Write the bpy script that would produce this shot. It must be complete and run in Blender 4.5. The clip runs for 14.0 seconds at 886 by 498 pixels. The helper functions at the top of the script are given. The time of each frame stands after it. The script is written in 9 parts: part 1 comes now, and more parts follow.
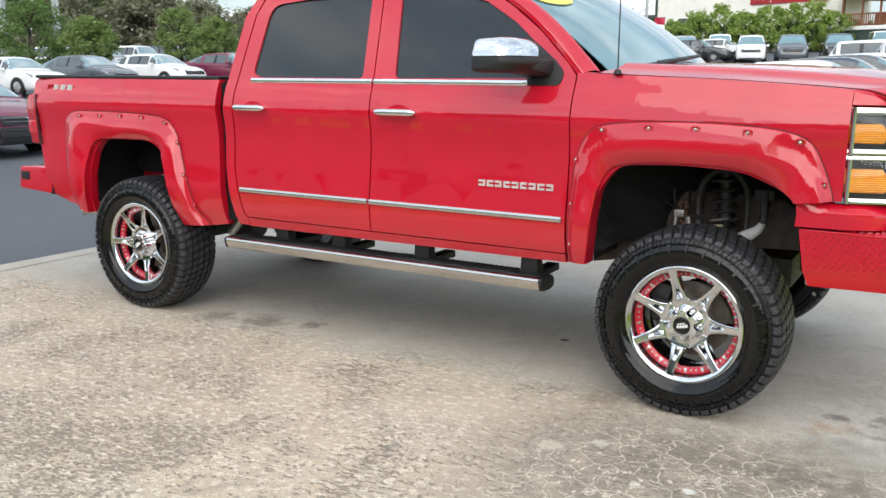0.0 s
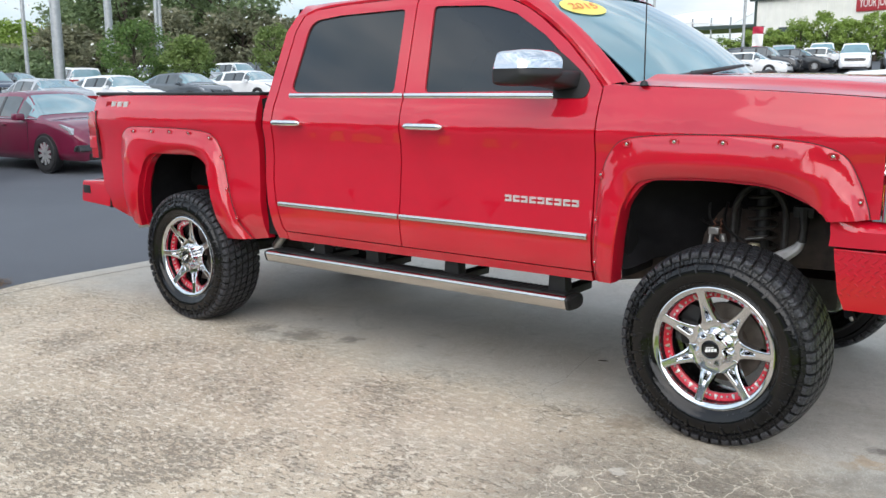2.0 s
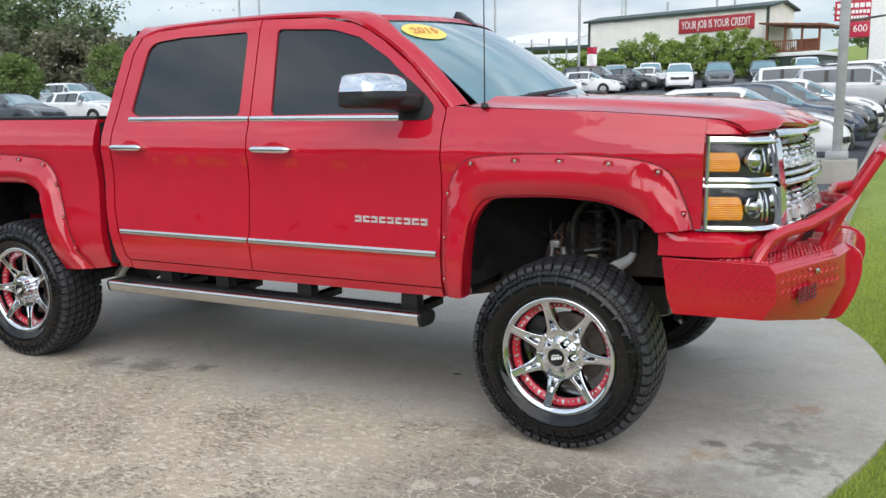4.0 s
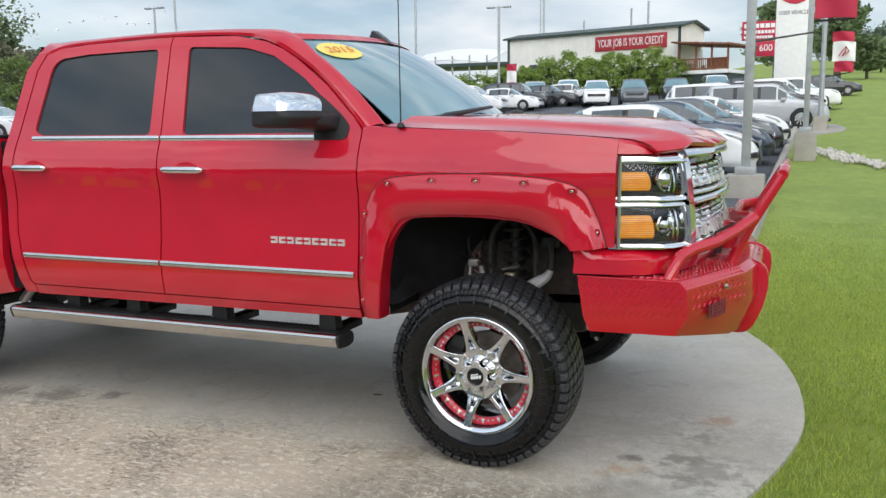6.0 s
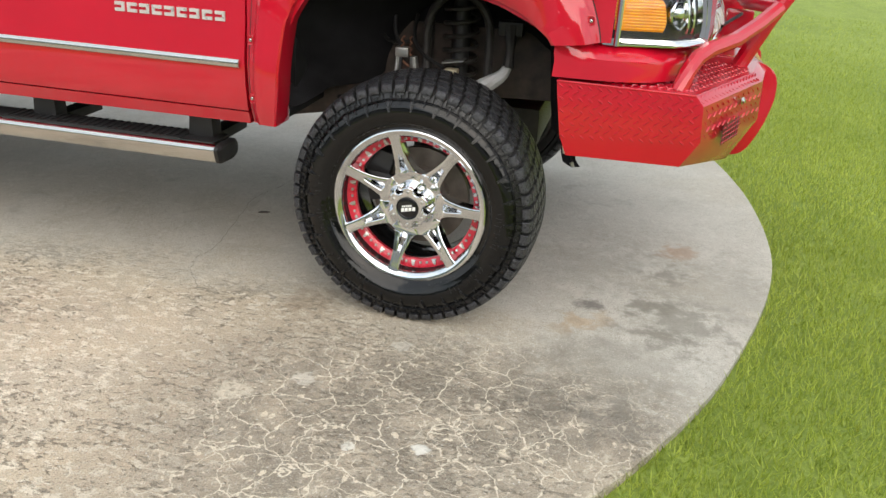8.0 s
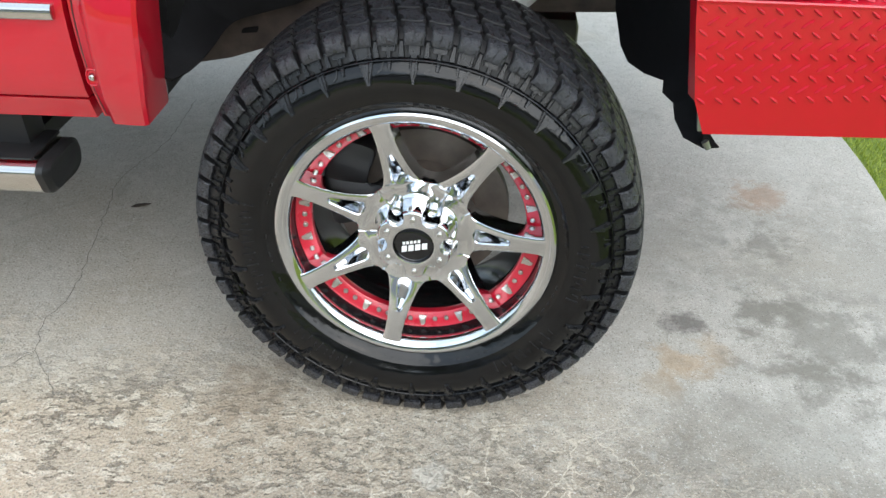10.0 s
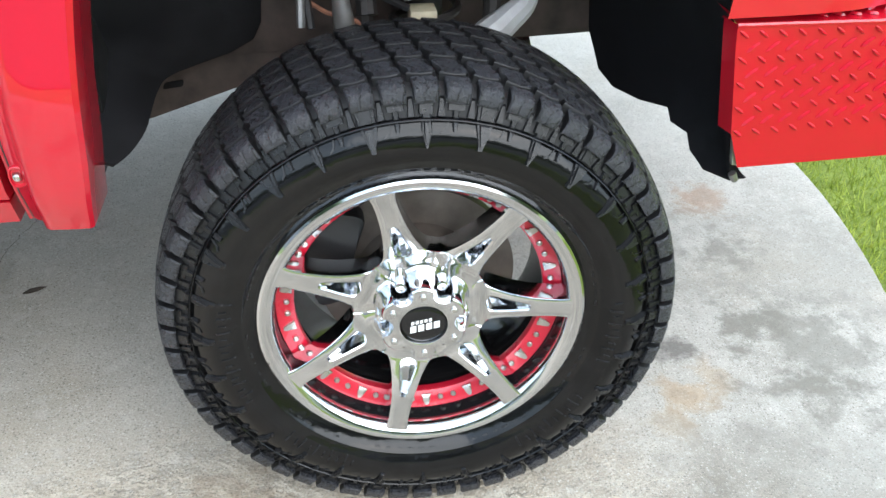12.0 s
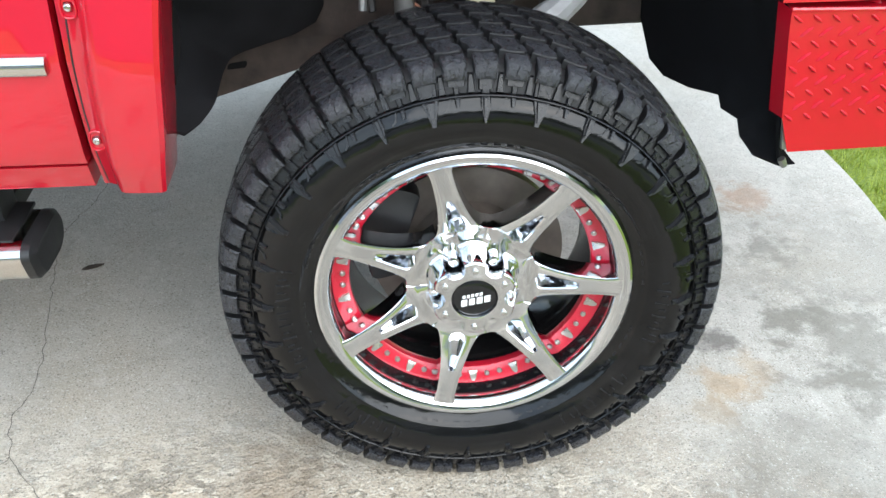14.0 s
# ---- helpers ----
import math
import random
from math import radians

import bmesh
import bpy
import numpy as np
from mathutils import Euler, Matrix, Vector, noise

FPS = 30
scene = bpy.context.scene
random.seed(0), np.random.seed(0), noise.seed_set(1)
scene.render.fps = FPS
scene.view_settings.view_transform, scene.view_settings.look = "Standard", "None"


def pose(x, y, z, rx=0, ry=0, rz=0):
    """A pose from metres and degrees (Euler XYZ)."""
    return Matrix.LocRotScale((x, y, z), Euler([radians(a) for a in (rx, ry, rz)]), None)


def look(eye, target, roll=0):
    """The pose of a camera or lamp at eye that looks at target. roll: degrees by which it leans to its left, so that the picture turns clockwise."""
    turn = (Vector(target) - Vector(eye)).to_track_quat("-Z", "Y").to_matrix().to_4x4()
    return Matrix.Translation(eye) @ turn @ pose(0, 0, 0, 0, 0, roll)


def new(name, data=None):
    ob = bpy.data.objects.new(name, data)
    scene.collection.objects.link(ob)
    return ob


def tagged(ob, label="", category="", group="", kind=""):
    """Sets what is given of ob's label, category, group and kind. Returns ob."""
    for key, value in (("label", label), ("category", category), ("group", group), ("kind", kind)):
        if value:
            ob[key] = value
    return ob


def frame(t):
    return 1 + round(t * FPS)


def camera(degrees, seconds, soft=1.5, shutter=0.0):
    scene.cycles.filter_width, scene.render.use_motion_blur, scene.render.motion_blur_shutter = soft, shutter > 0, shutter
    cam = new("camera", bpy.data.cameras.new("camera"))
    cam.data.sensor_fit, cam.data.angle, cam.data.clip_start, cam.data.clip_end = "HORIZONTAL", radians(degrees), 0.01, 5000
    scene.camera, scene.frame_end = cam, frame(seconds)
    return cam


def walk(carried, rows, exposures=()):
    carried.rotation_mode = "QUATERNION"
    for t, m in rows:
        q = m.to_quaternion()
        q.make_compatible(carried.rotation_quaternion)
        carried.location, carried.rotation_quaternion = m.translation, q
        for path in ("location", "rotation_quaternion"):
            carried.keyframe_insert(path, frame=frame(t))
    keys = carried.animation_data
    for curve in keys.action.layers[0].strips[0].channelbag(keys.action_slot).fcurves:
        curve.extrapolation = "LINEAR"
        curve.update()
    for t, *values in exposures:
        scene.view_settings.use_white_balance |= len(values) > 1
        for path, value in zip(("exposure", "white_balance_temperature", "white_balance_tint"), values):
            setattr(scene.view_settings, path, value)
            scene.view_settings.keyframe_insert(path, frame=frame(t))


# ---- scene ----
cam = camera(54.1, 14.0)
PATH = [
    (0, (1.007, -3.872, 1.545), (0.008, -2.183, 1.156), 0.4),
    (0.5, (1.136, -3.743, 1.553), (-0.045, -2.182, 1.142), 1.1),
    (1, (1.176, -3.657, 1.558), (-0.08, -2.152, 1.161), 0.4),
    (1.5, (1.217, -3.634, 1.54), (-0.025, -2.113, 1.161), 0.4),
    (2, (1.245, -3.615, 1.547), (0.066, -2.04, 1.187), -0.2),
    (2.5, (1.262, -3.648, 1.522), (0.167, -2.008, 1.188), -0.0),
    (3, (1.276, -3.66, 1.519), (0.282, -1.956, 1.191), -0.2),
    (3.2, (1.279, -3.661, 1.527), (0.32, -1.937, 1.197), -0.3),
    (5.3, (1.295, -3.651, 1.589), (0.483, -1.848, 1.292), -0.9),
    (5.5, (1.304, -3.654, 1.59), (0.531, -1.832, 1.295), -0.7),
    (6, (1.3, -3.626, 1.583), (0.561, -1.79, 1.295), -0.6),
    (6.5, (1.253, -3.59, 1.562), (0.537, -1.745, 1.274), -0.4),
    (7, (1.015, -3.41, 1.522), (0.302, -1.564, 1.233), -0.3),
    (7.2, (0.9, -3.328, 1.539), (0.262, -1.47, 1.162), 0.9),
    (7.3, (0.868, -3.256, 1.55), (0.305, -1.4, 1.061), 0.9),
    (7.5, (0.774, -3.137, 1.561), (0.339, -1.319, 0.848), 2.6),
    (8, (0.706, -2.737, 1.483), (0.327, -0.936, 0.702), 3.6),
    (8.2, (0.657, -2.604, 1.497), (0.286, -0.811, 0.691), 3.8),
    (10.3, (0.04, -1.281, 1.339), (-0.027, 0.361, 0.2), 0.8),
    (10.5, (-0.023, -1.204, 1.338), (-0.078, 0.426, 0.181), 0.6),
    (11, (-0.182, -1.055, 1.35), (0.071, 0.594, 0.246), 1.0),
    (11.5, (-0.194, -1.063, 1.358), (0.078, 0.581, 0.252), 0.7),
    (12, (-0.153, -1.145, 1.346), (0.113, 0.5, 0.239), 0.8),
    (12.5, (-0.158, -1.173, 1.321), (0.107, 0.471, 0.213), 0.8),
    (13, (-0.166, -1.177, 1.303), (0.101, 0.466, 0.195), 0.8),
    (13.5, (-0.174, -1.186, 1.31), (0.091, 0.457, 0.202), 0.7),
    (14, (-0.195, -1.21, 1.321), (-0.003, 0.457, 0.233), 0.9),
]
EXPOSURES = [(0.0, 0.63, 6950, 13), (0.6, 0.64, 6780, 13), (1.5, 0.61, 6700, 13), (2.4, 0.47, 6650, 13), (7.0, 0.25, 6850, 13), (7.4, 0.63, 7400, 12), (8.2, 0.63, 7350, 12), (10.3, 0.92, 6400, 9), (11, 1.21, 6300, 9), (14, 1.28, 6350, 9)]
walk(cam, [(t, look(e, g, r)) for t, e, g, r in PATH], EXPOSURES)

# ---- daylight: bright broken overcast ----
SUN_EL, SUN_AZ = 36.0, 158.0
world = bpy.data.worlds.new("sky")
scene.world = world
world.use_nodes = True
wn, wl = world.node_tree.nodes, world.node_tree.links
wn.clear()
w_out = wn.new("ShaderNodeOutputWorld")
w_bg = wn.new("ShaderNodeBackground")
w_sky = wn.new("ShaderNodeTexSky")
w_sky.sky_type = "NISHITA"
w_sky.sun_disc = False
w_sky.sun_elevation = radians(SUN_EL)
w_sky.sun_rotation = radians(SUN_AZ)
w_tc = wn.new("ShaderNodeTexCoord")
w_map = wn.new("ShaderNodeMapping")
w_map.inputs["Scale"].default_value = (1.0, 1.0, 3.2)
w_noise = wn.new("ShaderNodeTexNoise")
w_noise.inputs["Scale"].default_value = 2.3
w_noise.inputs["Detail"].default_value = 7.0
w_noise.inputs["Roughness"].default_value = 0.52
w_ramp = wn.new("ShaderNodeValToRGB")
w_ramp.color_ramp.elements[0].position = 0.34
w_ramp.color_ramp.elements[1].position = 0.62
w_ramp.color_ramp.elements[0].color = (0.38, 0.38, 0.38, 1)
w_ramp.color_ramp.elements[1].color = (1, 1, 1, 1)
w_noise2 = wn.new("ShaderNodeTexNoise")
w_noise2.inputs["Scale"].default_value = 5.5
w_noise2.inputs["Detail"].default_value = 6.0
w_ramp2 = wn.new("ShaderNodeValToRGB")
w_ramp2.color_ramp.elements[0].position = 0.3
w_ramp2.color_ramp.elements[1].position = 0.72
w_ramp2.color_ramp.elements[0].color = (2.9, 4.1, 5.2, 1)
w_ramp2.color_ramp.elements[1].color = (7.5, 8.0, 8.4, 1)
w_mix = wn.new("ShaderNodeMixRGB")
wl.new(w_tc.outputs["Generated"], w_map.inputs["Vector"])
wl.new(w_map.outputs["Vector"], w_noise.inputs["Vector"])
wl.new(w_map.outputs["Vector"], w_noise2.inputs["Vector"])
wl.new(w_noise.outputs["Fac"], w_ramp.inputs["Fac"])
wl.new(w_noise2.outputs["Fac"], w_ramp2.inputs["Fac"])
wl.new(w_ramp.outputs["Color"], w_mix.inputs["Fac"])
wl.new(w_sky.outputs["Color"], w_mix.inputs["Color1"])
wl.new(w_ramp2.outputs["Color"], w_mix.inputs["Color2"])
# thin overcast: brightest round the veiled sun, duller on the far side of the sky
w_dot = wn.new("ShaderNodeVectorMath")
w_dot.operation = "DOT_PRODUCT"
w_dot.inputs[1].default_value = (math.sin(radians(SUN_AZ)) * math.cos(radians(SUN_EL)), math.cos(radians(SUN_AZ)) * math.cos(radians(SUN_EL)), math.sin(radians(SUN_EL)))
wl.new(w_tc.outputs["Generated"], w_dot.inputs[0])
w_fall = wn.new("ShaderNodeMapRange")
w_fall.inputs["From Min"].default_value, w_fall.inputs["From Max"].default_value = -0.7, 0.9
w_fall.inputs["To Min"].default_value, w_fall.inputs["To Max"].default_value = 0.80, 1.34
wl.new(w_dot.outputs["Value"], w_fall.inputs["Value"])
w_mul = wn.new("ShaderNodeVectorMath")
w_mul.operation = "SCALE"
wl.new(w_mix.outputs["Color"], w_mul.inputs[0])
wl.new(w_fall.outputs["Result"], w_mul.inputs["Scale"])
wl.new(w_mul.outputs["Vector"], w_bg.inputs["Color"])
w_bg.inputs["Strength"].default_value = 0.134
wl.new(w_bg.outputs["Background"], w_out.inputs["Surface"])

sun_data = bpy.data.lights.new("sun", "SUN")
sun_data.energy = 1.15
sun_data.angle = radians(72)
sun_data.color = (1.0, 0.95, 0.87)
sun = new("sun", sun_data)
az, el = radians(SUN_AZ), radians(SUN_EL)
sun.matrix_world = look((0, 0, 30), (-30 * math.sin(az) * math.cos(el), -30 * math.cos(az) * math.cos(el), 30 - 30 * math.sin(el)))


# ---- materials ----
class Mat:
    """A node material with short helpers."""

    def __init__(self, name):
        self.m = bpy.data.materials.new(name)
        self.m.use_nodes = True
        self.nodes, self.links = self.m.node_tree.nodes, self.m.node_tree.links
        self.b = self.nodes["Principled BSDF"]
        self.tc = None

    def put(self, key, value):
        self.b.inputs[key].default_value = value
        return self

    def coord(self, kind="Object", scale=(1, 1, 1)):
        if self.tc is None:
            self.tc = self.nodes.new("ShaderNodeTexCoord")
        mp = self.nodes.new("ShaderNodeMapping")
        mp.inputs["Scale"].default_value = scale
        self.links.new(self.tc.outputs[kind], mp.inputs["Vector"])
        return mp.outputs["Vector"]

    def noise(self, scale, detail=4.0, rough=0.55, vec=None, dist=0.0):
        n = self.nodes.new("ShaderNodeTexNoise")
        n.inputs["Scale"].default_value, n.inputs["Detail"].default_value = scale, detail
        n.inputs["Roughness"].default_value, n.inputs["Distortion"].default_value = rough, dist
        self.links.new(vec if vec is not None else self.coord(), n.inputs["Vector"])
        return n.outputs["Fac"]

    def voronoi(self, scale, feature="F1", vec=None, out="Distance", rand=1.0):
        n = self.nodes.new("ShaderNodeTexVoronoi")
        n.feature = feature
        n.inputs["Scale"].default_value, n.inputs["Randomness"].default_value = scale, rand
        self.links.new(vec if vec is not None else self.coord(), n.inputs["Vector"])
        return n.outputs[out]

    def ramp(self, fac, *stops):
        n = self.nodes.new("ShaderNodeValToRGB")
        e = n.color_ramp.elements
        while len(e) < len(stops):
            e.new(0.5)
        for k, (p, c) in enumerate(stops):
            e[k].position = p
            e[k].color = (c, c, c, 1) if isinstance(c, (int, float)) else (*c, 1)
        self.links.new(fac, n.inputs["Fac"])
        return n.outputs["Color"]

    def mix(self, fac, a, b, kind="MIX"):
        n = self.nodes.new("ShaderNodeMixRGB")
        n.blend_type = kind
        for key, v in (("Fac", fac), ("Color1", a), ("Color2", b)):
            if isinstance(v, (int, float)):
                n.inputs[key].default_value = v if key == "Fac" else (v, v, v, 1)
            elif isinstance(v, tuple):
                n.inputs[key].default_value = (*v, 1)
            else:
                self.links.new(v, n.inputs[key])
        return n.outputs["Color"]

    def math(self, op, a, b=0.0):
        n = self.nodes.new("ShaderNodeMath")
        n.operation = op
        for k, v in enumerate((a, b)):
            if isinstance(v, (int, float)):
                n.inputs[k].default_value = v
            else:
                self.links.new(v, n.inputs[k])
        return n.outputs[0]

    def to(self, key, sock):
        self.links.new(sock, self.b.inputs[key])
        return self

    def bump(self, height, strength=0.3, dist=0.01):
        n = self.nodes.new("ShaderNodeBump")
        n.inputs["Strength"].default_value, n.inputs["Distance"].default_value = strength, dist
        self.links.new(height, n.inputs["Height"])
        self.links.new(n.outputs["Normal"], self.b.inputs["Normal"])
        return self


def plain(name, color, rough=0.5, metal=0.0, vary=0.12, scale=8.0, grain=0.0, coat=0.0):
    """A surface with a faint mottling of colour and gloss."""
    m = Mat(name)
    n = m.noise(scale, 5)
    dark = tuple(c * (1 - vary) for c in color)
    light = tuple(min(1, c * (1 + vary)) for c in color)
    m.to("Base Color", m.ramp(n, (0.3, dark), (0.7, light)))
    m.to("Roughness", m.ramp(n, (0.3, max(0.02, rough * 0.85)), (0.75, min(1, rough * 1.15))))
    m.put("Metallic", metal)
    if coat:
        m.put("Coat Weight", coat).put("Coat Roughness", 0.04)
    if grain:
        m.bump(m.noise(scale * 30, 3), grain, 0.004)
    return m.m


def car_paint(name, color, flake=0.0, coat=0.02):
    m = Mat(name)
    n = m.noise(3.0, 4)
    m.to("Base Color", m.ramp(n, (0.3, tuple(c * 0.93 for c in color)), (0.7, tuple(min(1, c * 1.05) for c in color))))
    m.put("Roughness", 0.42).put("Metallic", flake).put("Coat Weight", 1.0).put("Coat IOR", 1.68).put("Specular IOR Level", 0.10)
    m.to("Coat Roughness", m.ramp(m.noise(14.0, 6), (0.35, coat), (0.8, 2.5 * coat)))
    return m.m


def m_concrete():
    m = Mat("weathered_concrete")
    v = m.coord()
    big = m.noise(0.55, 5, 0.6, v, 0.6)
    mid = m.noise(3.2, 8, 0.62, v, 0.5)
    fine = m.noise(48.0, 6, 0.7, v, 0.3)
    grit = m.voronoi(150.0, "F1", v)
    sep = m.nodes.new("ShaderNodeSeparateXYZ")
    m.links.new(v, sep.inputs[0])

    def near(x, y, r, fray=1.2, scale=16):
        """One inside a ragged round patch, falling to nought at its rim."""
        d = m.nodes.new("ShaderNodeVectorMath")
        d.operation = "DISTANCE"
        m.links.new(v, d.inputs[0])
        d.inputs[1].default_value = (x, y, 0)
        return m.math("DIVIDE", m.math("ADD", d.outputs["Value"], m.math("MULTIPLY", m.math("SUBTRACT", m.noise(scale, 6, 0.68, v), 0.5), r * fray)), r)

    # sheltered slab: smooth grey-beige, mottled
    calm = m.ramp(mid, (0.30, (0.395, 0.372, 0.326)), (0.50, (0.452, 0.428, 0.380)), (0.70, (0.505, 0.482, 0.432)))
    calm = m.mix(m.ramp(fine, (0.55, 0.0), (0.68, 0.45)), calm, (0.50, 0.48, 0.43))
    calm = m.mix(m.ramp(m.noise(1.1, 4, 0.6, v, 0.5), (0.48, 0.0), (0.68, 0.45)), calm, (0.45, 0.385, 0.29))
    # open slab: warm cement skin with small ragged pits and cream chips
    skin = m.ramp(big, (0.30, (0.480, 0.385, 0.278)), (0.50, (0.570, 0.468, 0.345)), (0.70, (0.640, 0.540, 0.410)))
    skin = m.mix(m.ramp(mid, (0.42, 0.0), (0.66, 0.55)), skin, (0.445, 0.395, 0.320))
    skin = m.mix(m.ramp(m.noise(120.0, 5, 0.7, v), (0.40, 0.30), (0.58, 0.0)), skin, (0.33, 0.28, 0.215))
    wide_v, off_v = m.coord("Object", (0.72, 1.30, 1.0)), m.coord("Object", (0.80, 1.20, 2.0))
    patchy = m.math("MULTIPLY", m.math("SUBTRACT", m.noise(1.5, 5, 0.62, v, 0.4), 0.5), 0.34)
    pit = m.math("ADD", m.math("ADD", m.math("MULTIPLY", m.noise(20.0, 9, 0.72, wide_v, 0.25), 0.42), m.math("MULTIPLY", m.noise(48.0, 8, 0.68, wide_v, 0.25), 0.58)), patchy)
    pits = m.ramp(pit, (0.535, 0.0), (0.560, 0.85), (0.64, 1.0))
    chip_up = m.ramp(m.noise(22.0, 9, 0.72, off_v, 0.3), (0.530, 0.0), (0.560, 0.90))
    worn = m.ramp(m.noise(30.0, 6, 0.7, v), (0.35, (0.205, 0.168, 0.124)), (0.65, (0.325, 0.275, 0.212)))
    rough = m.mix(pits, m.mix(chip_up, skin, (0.715, 0.635, 0.510)), worn)
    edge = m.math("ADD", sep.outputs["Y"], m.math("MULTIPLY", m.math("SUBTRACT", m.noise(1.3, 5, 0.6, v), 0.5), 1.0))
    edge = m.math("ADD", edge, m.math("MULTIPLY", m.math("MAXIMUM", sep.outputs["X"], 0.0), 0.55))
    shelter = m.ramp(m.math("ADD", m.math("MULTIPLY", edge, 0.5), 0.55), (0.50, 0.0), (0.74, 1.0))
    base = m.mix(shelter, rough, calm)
    # darker skinless field near the front wheel, veined by pale filled cracks
    field = m.ramp(m.math("MINIMUM", near(0.15, -0.72, 1.0, 0.9, 3.0), near(0.62, -0.42, 0.55, 0.9, 4.0)), (0.45, 1.0), (1.0, 0.0))
    base = m.mix(m.math("MULTIPLY", field, m.ramp(m.noise(6.0, 8, 0.68, v), (0.36, 0.40), (0.56, 0.95))), base, (0.225, 0.192, 0.148))
    base = m.mix(m.math("MULTIPLY", field, m.ramp(m.noise(60, 6, 0.7, v), (0.55, 0.0), (0.63, 0.6))), base, (0.50, 0.46, 0.39))
    cv = m.nodes.new("ShaderNodeMixRGB")
    cv.blend_type = "ADD"
    cv.inputs["Fac"].default_value = 0.12
    m.links.new(v, cv.inputs["Color1"])
    nc = m.nodes.new("ShaderNodeTexNoise")
    nc.inputs["Scale"].default_value, nc.inputs["Detail"].default_value, nc.inputs["Roughness"].default_value = 8.0, 4.0, 0.55
    m.links.new(v, nc.inputs["Vector"])
    m.links.new(nc.outputs["Color"], cv.inputs["Color2"])
    wide = m.ramp(m.voronoi(7.0, "DISTANCE_TO_EDGE", cv.outputs["Color"]), (0.009, 1.0), (0.018, 0.0))
    thin = m.ramp(m.voronoi(12.0, "DISTANCE_TO_EDGE", cv.outputs["Color"]), (0.008, 0.8), (0.020, 0.0))
    thin = m.math("MULTIPLY", thin, m.ramp(m.noise(4.0, 4, 0.6, v), (0.46, 0.0), (0.54, 1.0)))
    veins = m.math("MULTIPLY", m.math("MAXIMUM", wide, thin), m.ramp(m.noise(14.0, 4, 0.6, v), (0.30, 0.45), (0.46, 1.0)))
    vein_zone = m.ramp(near(0.28, -0.80, 0.98, 0.8, 2.5), (0.55, 1.0), (0.95, 0.0))
    base = m.mix(m.math("MULTIPLY", veins, vein_zone), base, (0.665, 0.590, 0.470))
    # cream crumbs of the old skin left in that field
    crumb = m.nodes.new("ShaderNodeTexVoronoi")
    crumb.inputs["Scale"].default_value = 34.0
    m.links.new(cv.outputs["Color"], crumb.inputs["Vector"])
    lot = m.nodes.new("ShaderNodeSeparateXYZ")
    m.links.new(crumb.outputs["Color"], lot.inputs[0])
    size = m.math("MULTIPLY", lot.outputs["Y"], 0.30)
    blob = m.ramp(m.math("SUBTRACT", crumb.outputs["Distance"], size), (0.06, 1.0), (0.13, 0.0))
    base = m.mix(m.math("MULTIPLY", m.math("MULTIPLY", blob, vein_zone), m.ramp(lot.outputs["X"], (0.60, 0.0), (0.66, 0.85))), base, (0.680, 0.590, 0.460))
    # sand grain of the cement, light chips, dark grit
    sand = m.noise(260.0, 3, 0.65, v)
    base = m.mix(m.ramp(sand, (0.54, 0.0), (0.63, 0.38)), base, (0.62, 0.58, 0.50))
    base = m.mix(m.ramp(sand, (0.36, 0.42), (0.46, 0.0)), base, (0.22, 0.200, 0.17))
    cell = m.nodes.new("ShaderNodeTexVoronoi")
    cell.inputs["Scale"].default_value = 190.0
    m.links.new(v, cell.inputs["Vector"])
    pick = m.nodes.new("ShaderNodeSeparateXYZ")
    m.links.new(cell.outputs["Color"], pick.inputs[0])
    core = m.ramp(cell.outputs["Distance"], (0.30, 1.0), (0.52, 0.0))
    base = m.mix(m.math("MULTIPLY", m.math("MULTIPLY", core, m.math("ADD", 0.15, m.math("MULTIPLY", shelter, 0.85))), m.ramp(pick.outputs["X"], (0.74, 0.0), (0.84, 0.6))), base, (0.66, 0.64, 0.58))
    base = m.mix(m.math("MULTIPLY", core, m.ramp(pick.outputs["Y"], (0.16, 0.65), (0.26, 0.0))), base, (0.17, 0.16, 0.14))
    blot = m.noise(22.0, 6, 0.68, v, 0.2)
    base = m.mix(m.math("MULTIPLY", shelter, m.ramp(blot, (0.54, 0.0), (0.62, 0.40))), base, (0.56, 0.54, 0.49))
    chips = m.ramp(m.noise(75.0, 3, 0.55, v), (0.660, 0.0), (0.695, 0.75))
    base = m.mix(chips, base, (0.61, 0.59, 0.54))
    base = m.mix(m.ramp(grit, (0.05, 0.30), (0.26, 0.0)), base, (0.16, 0.148, 0.13))
    base = m.mix(m.ramp(m.noise(110.0, 4, 0.7, v), (0.60, 0.0), (0.70, 0.45)), base, (0.20, 0.185, 0.165))
    stain = m.ramp(m.noise(1.9, 6, 0.66, m.coord("Object", (1.3, 1.0, 1)), 1.4), (0.60, 0.0), (0.74, 0.42))
    base = m.mix(stain, base, (0.170, 0.155, 0.135))
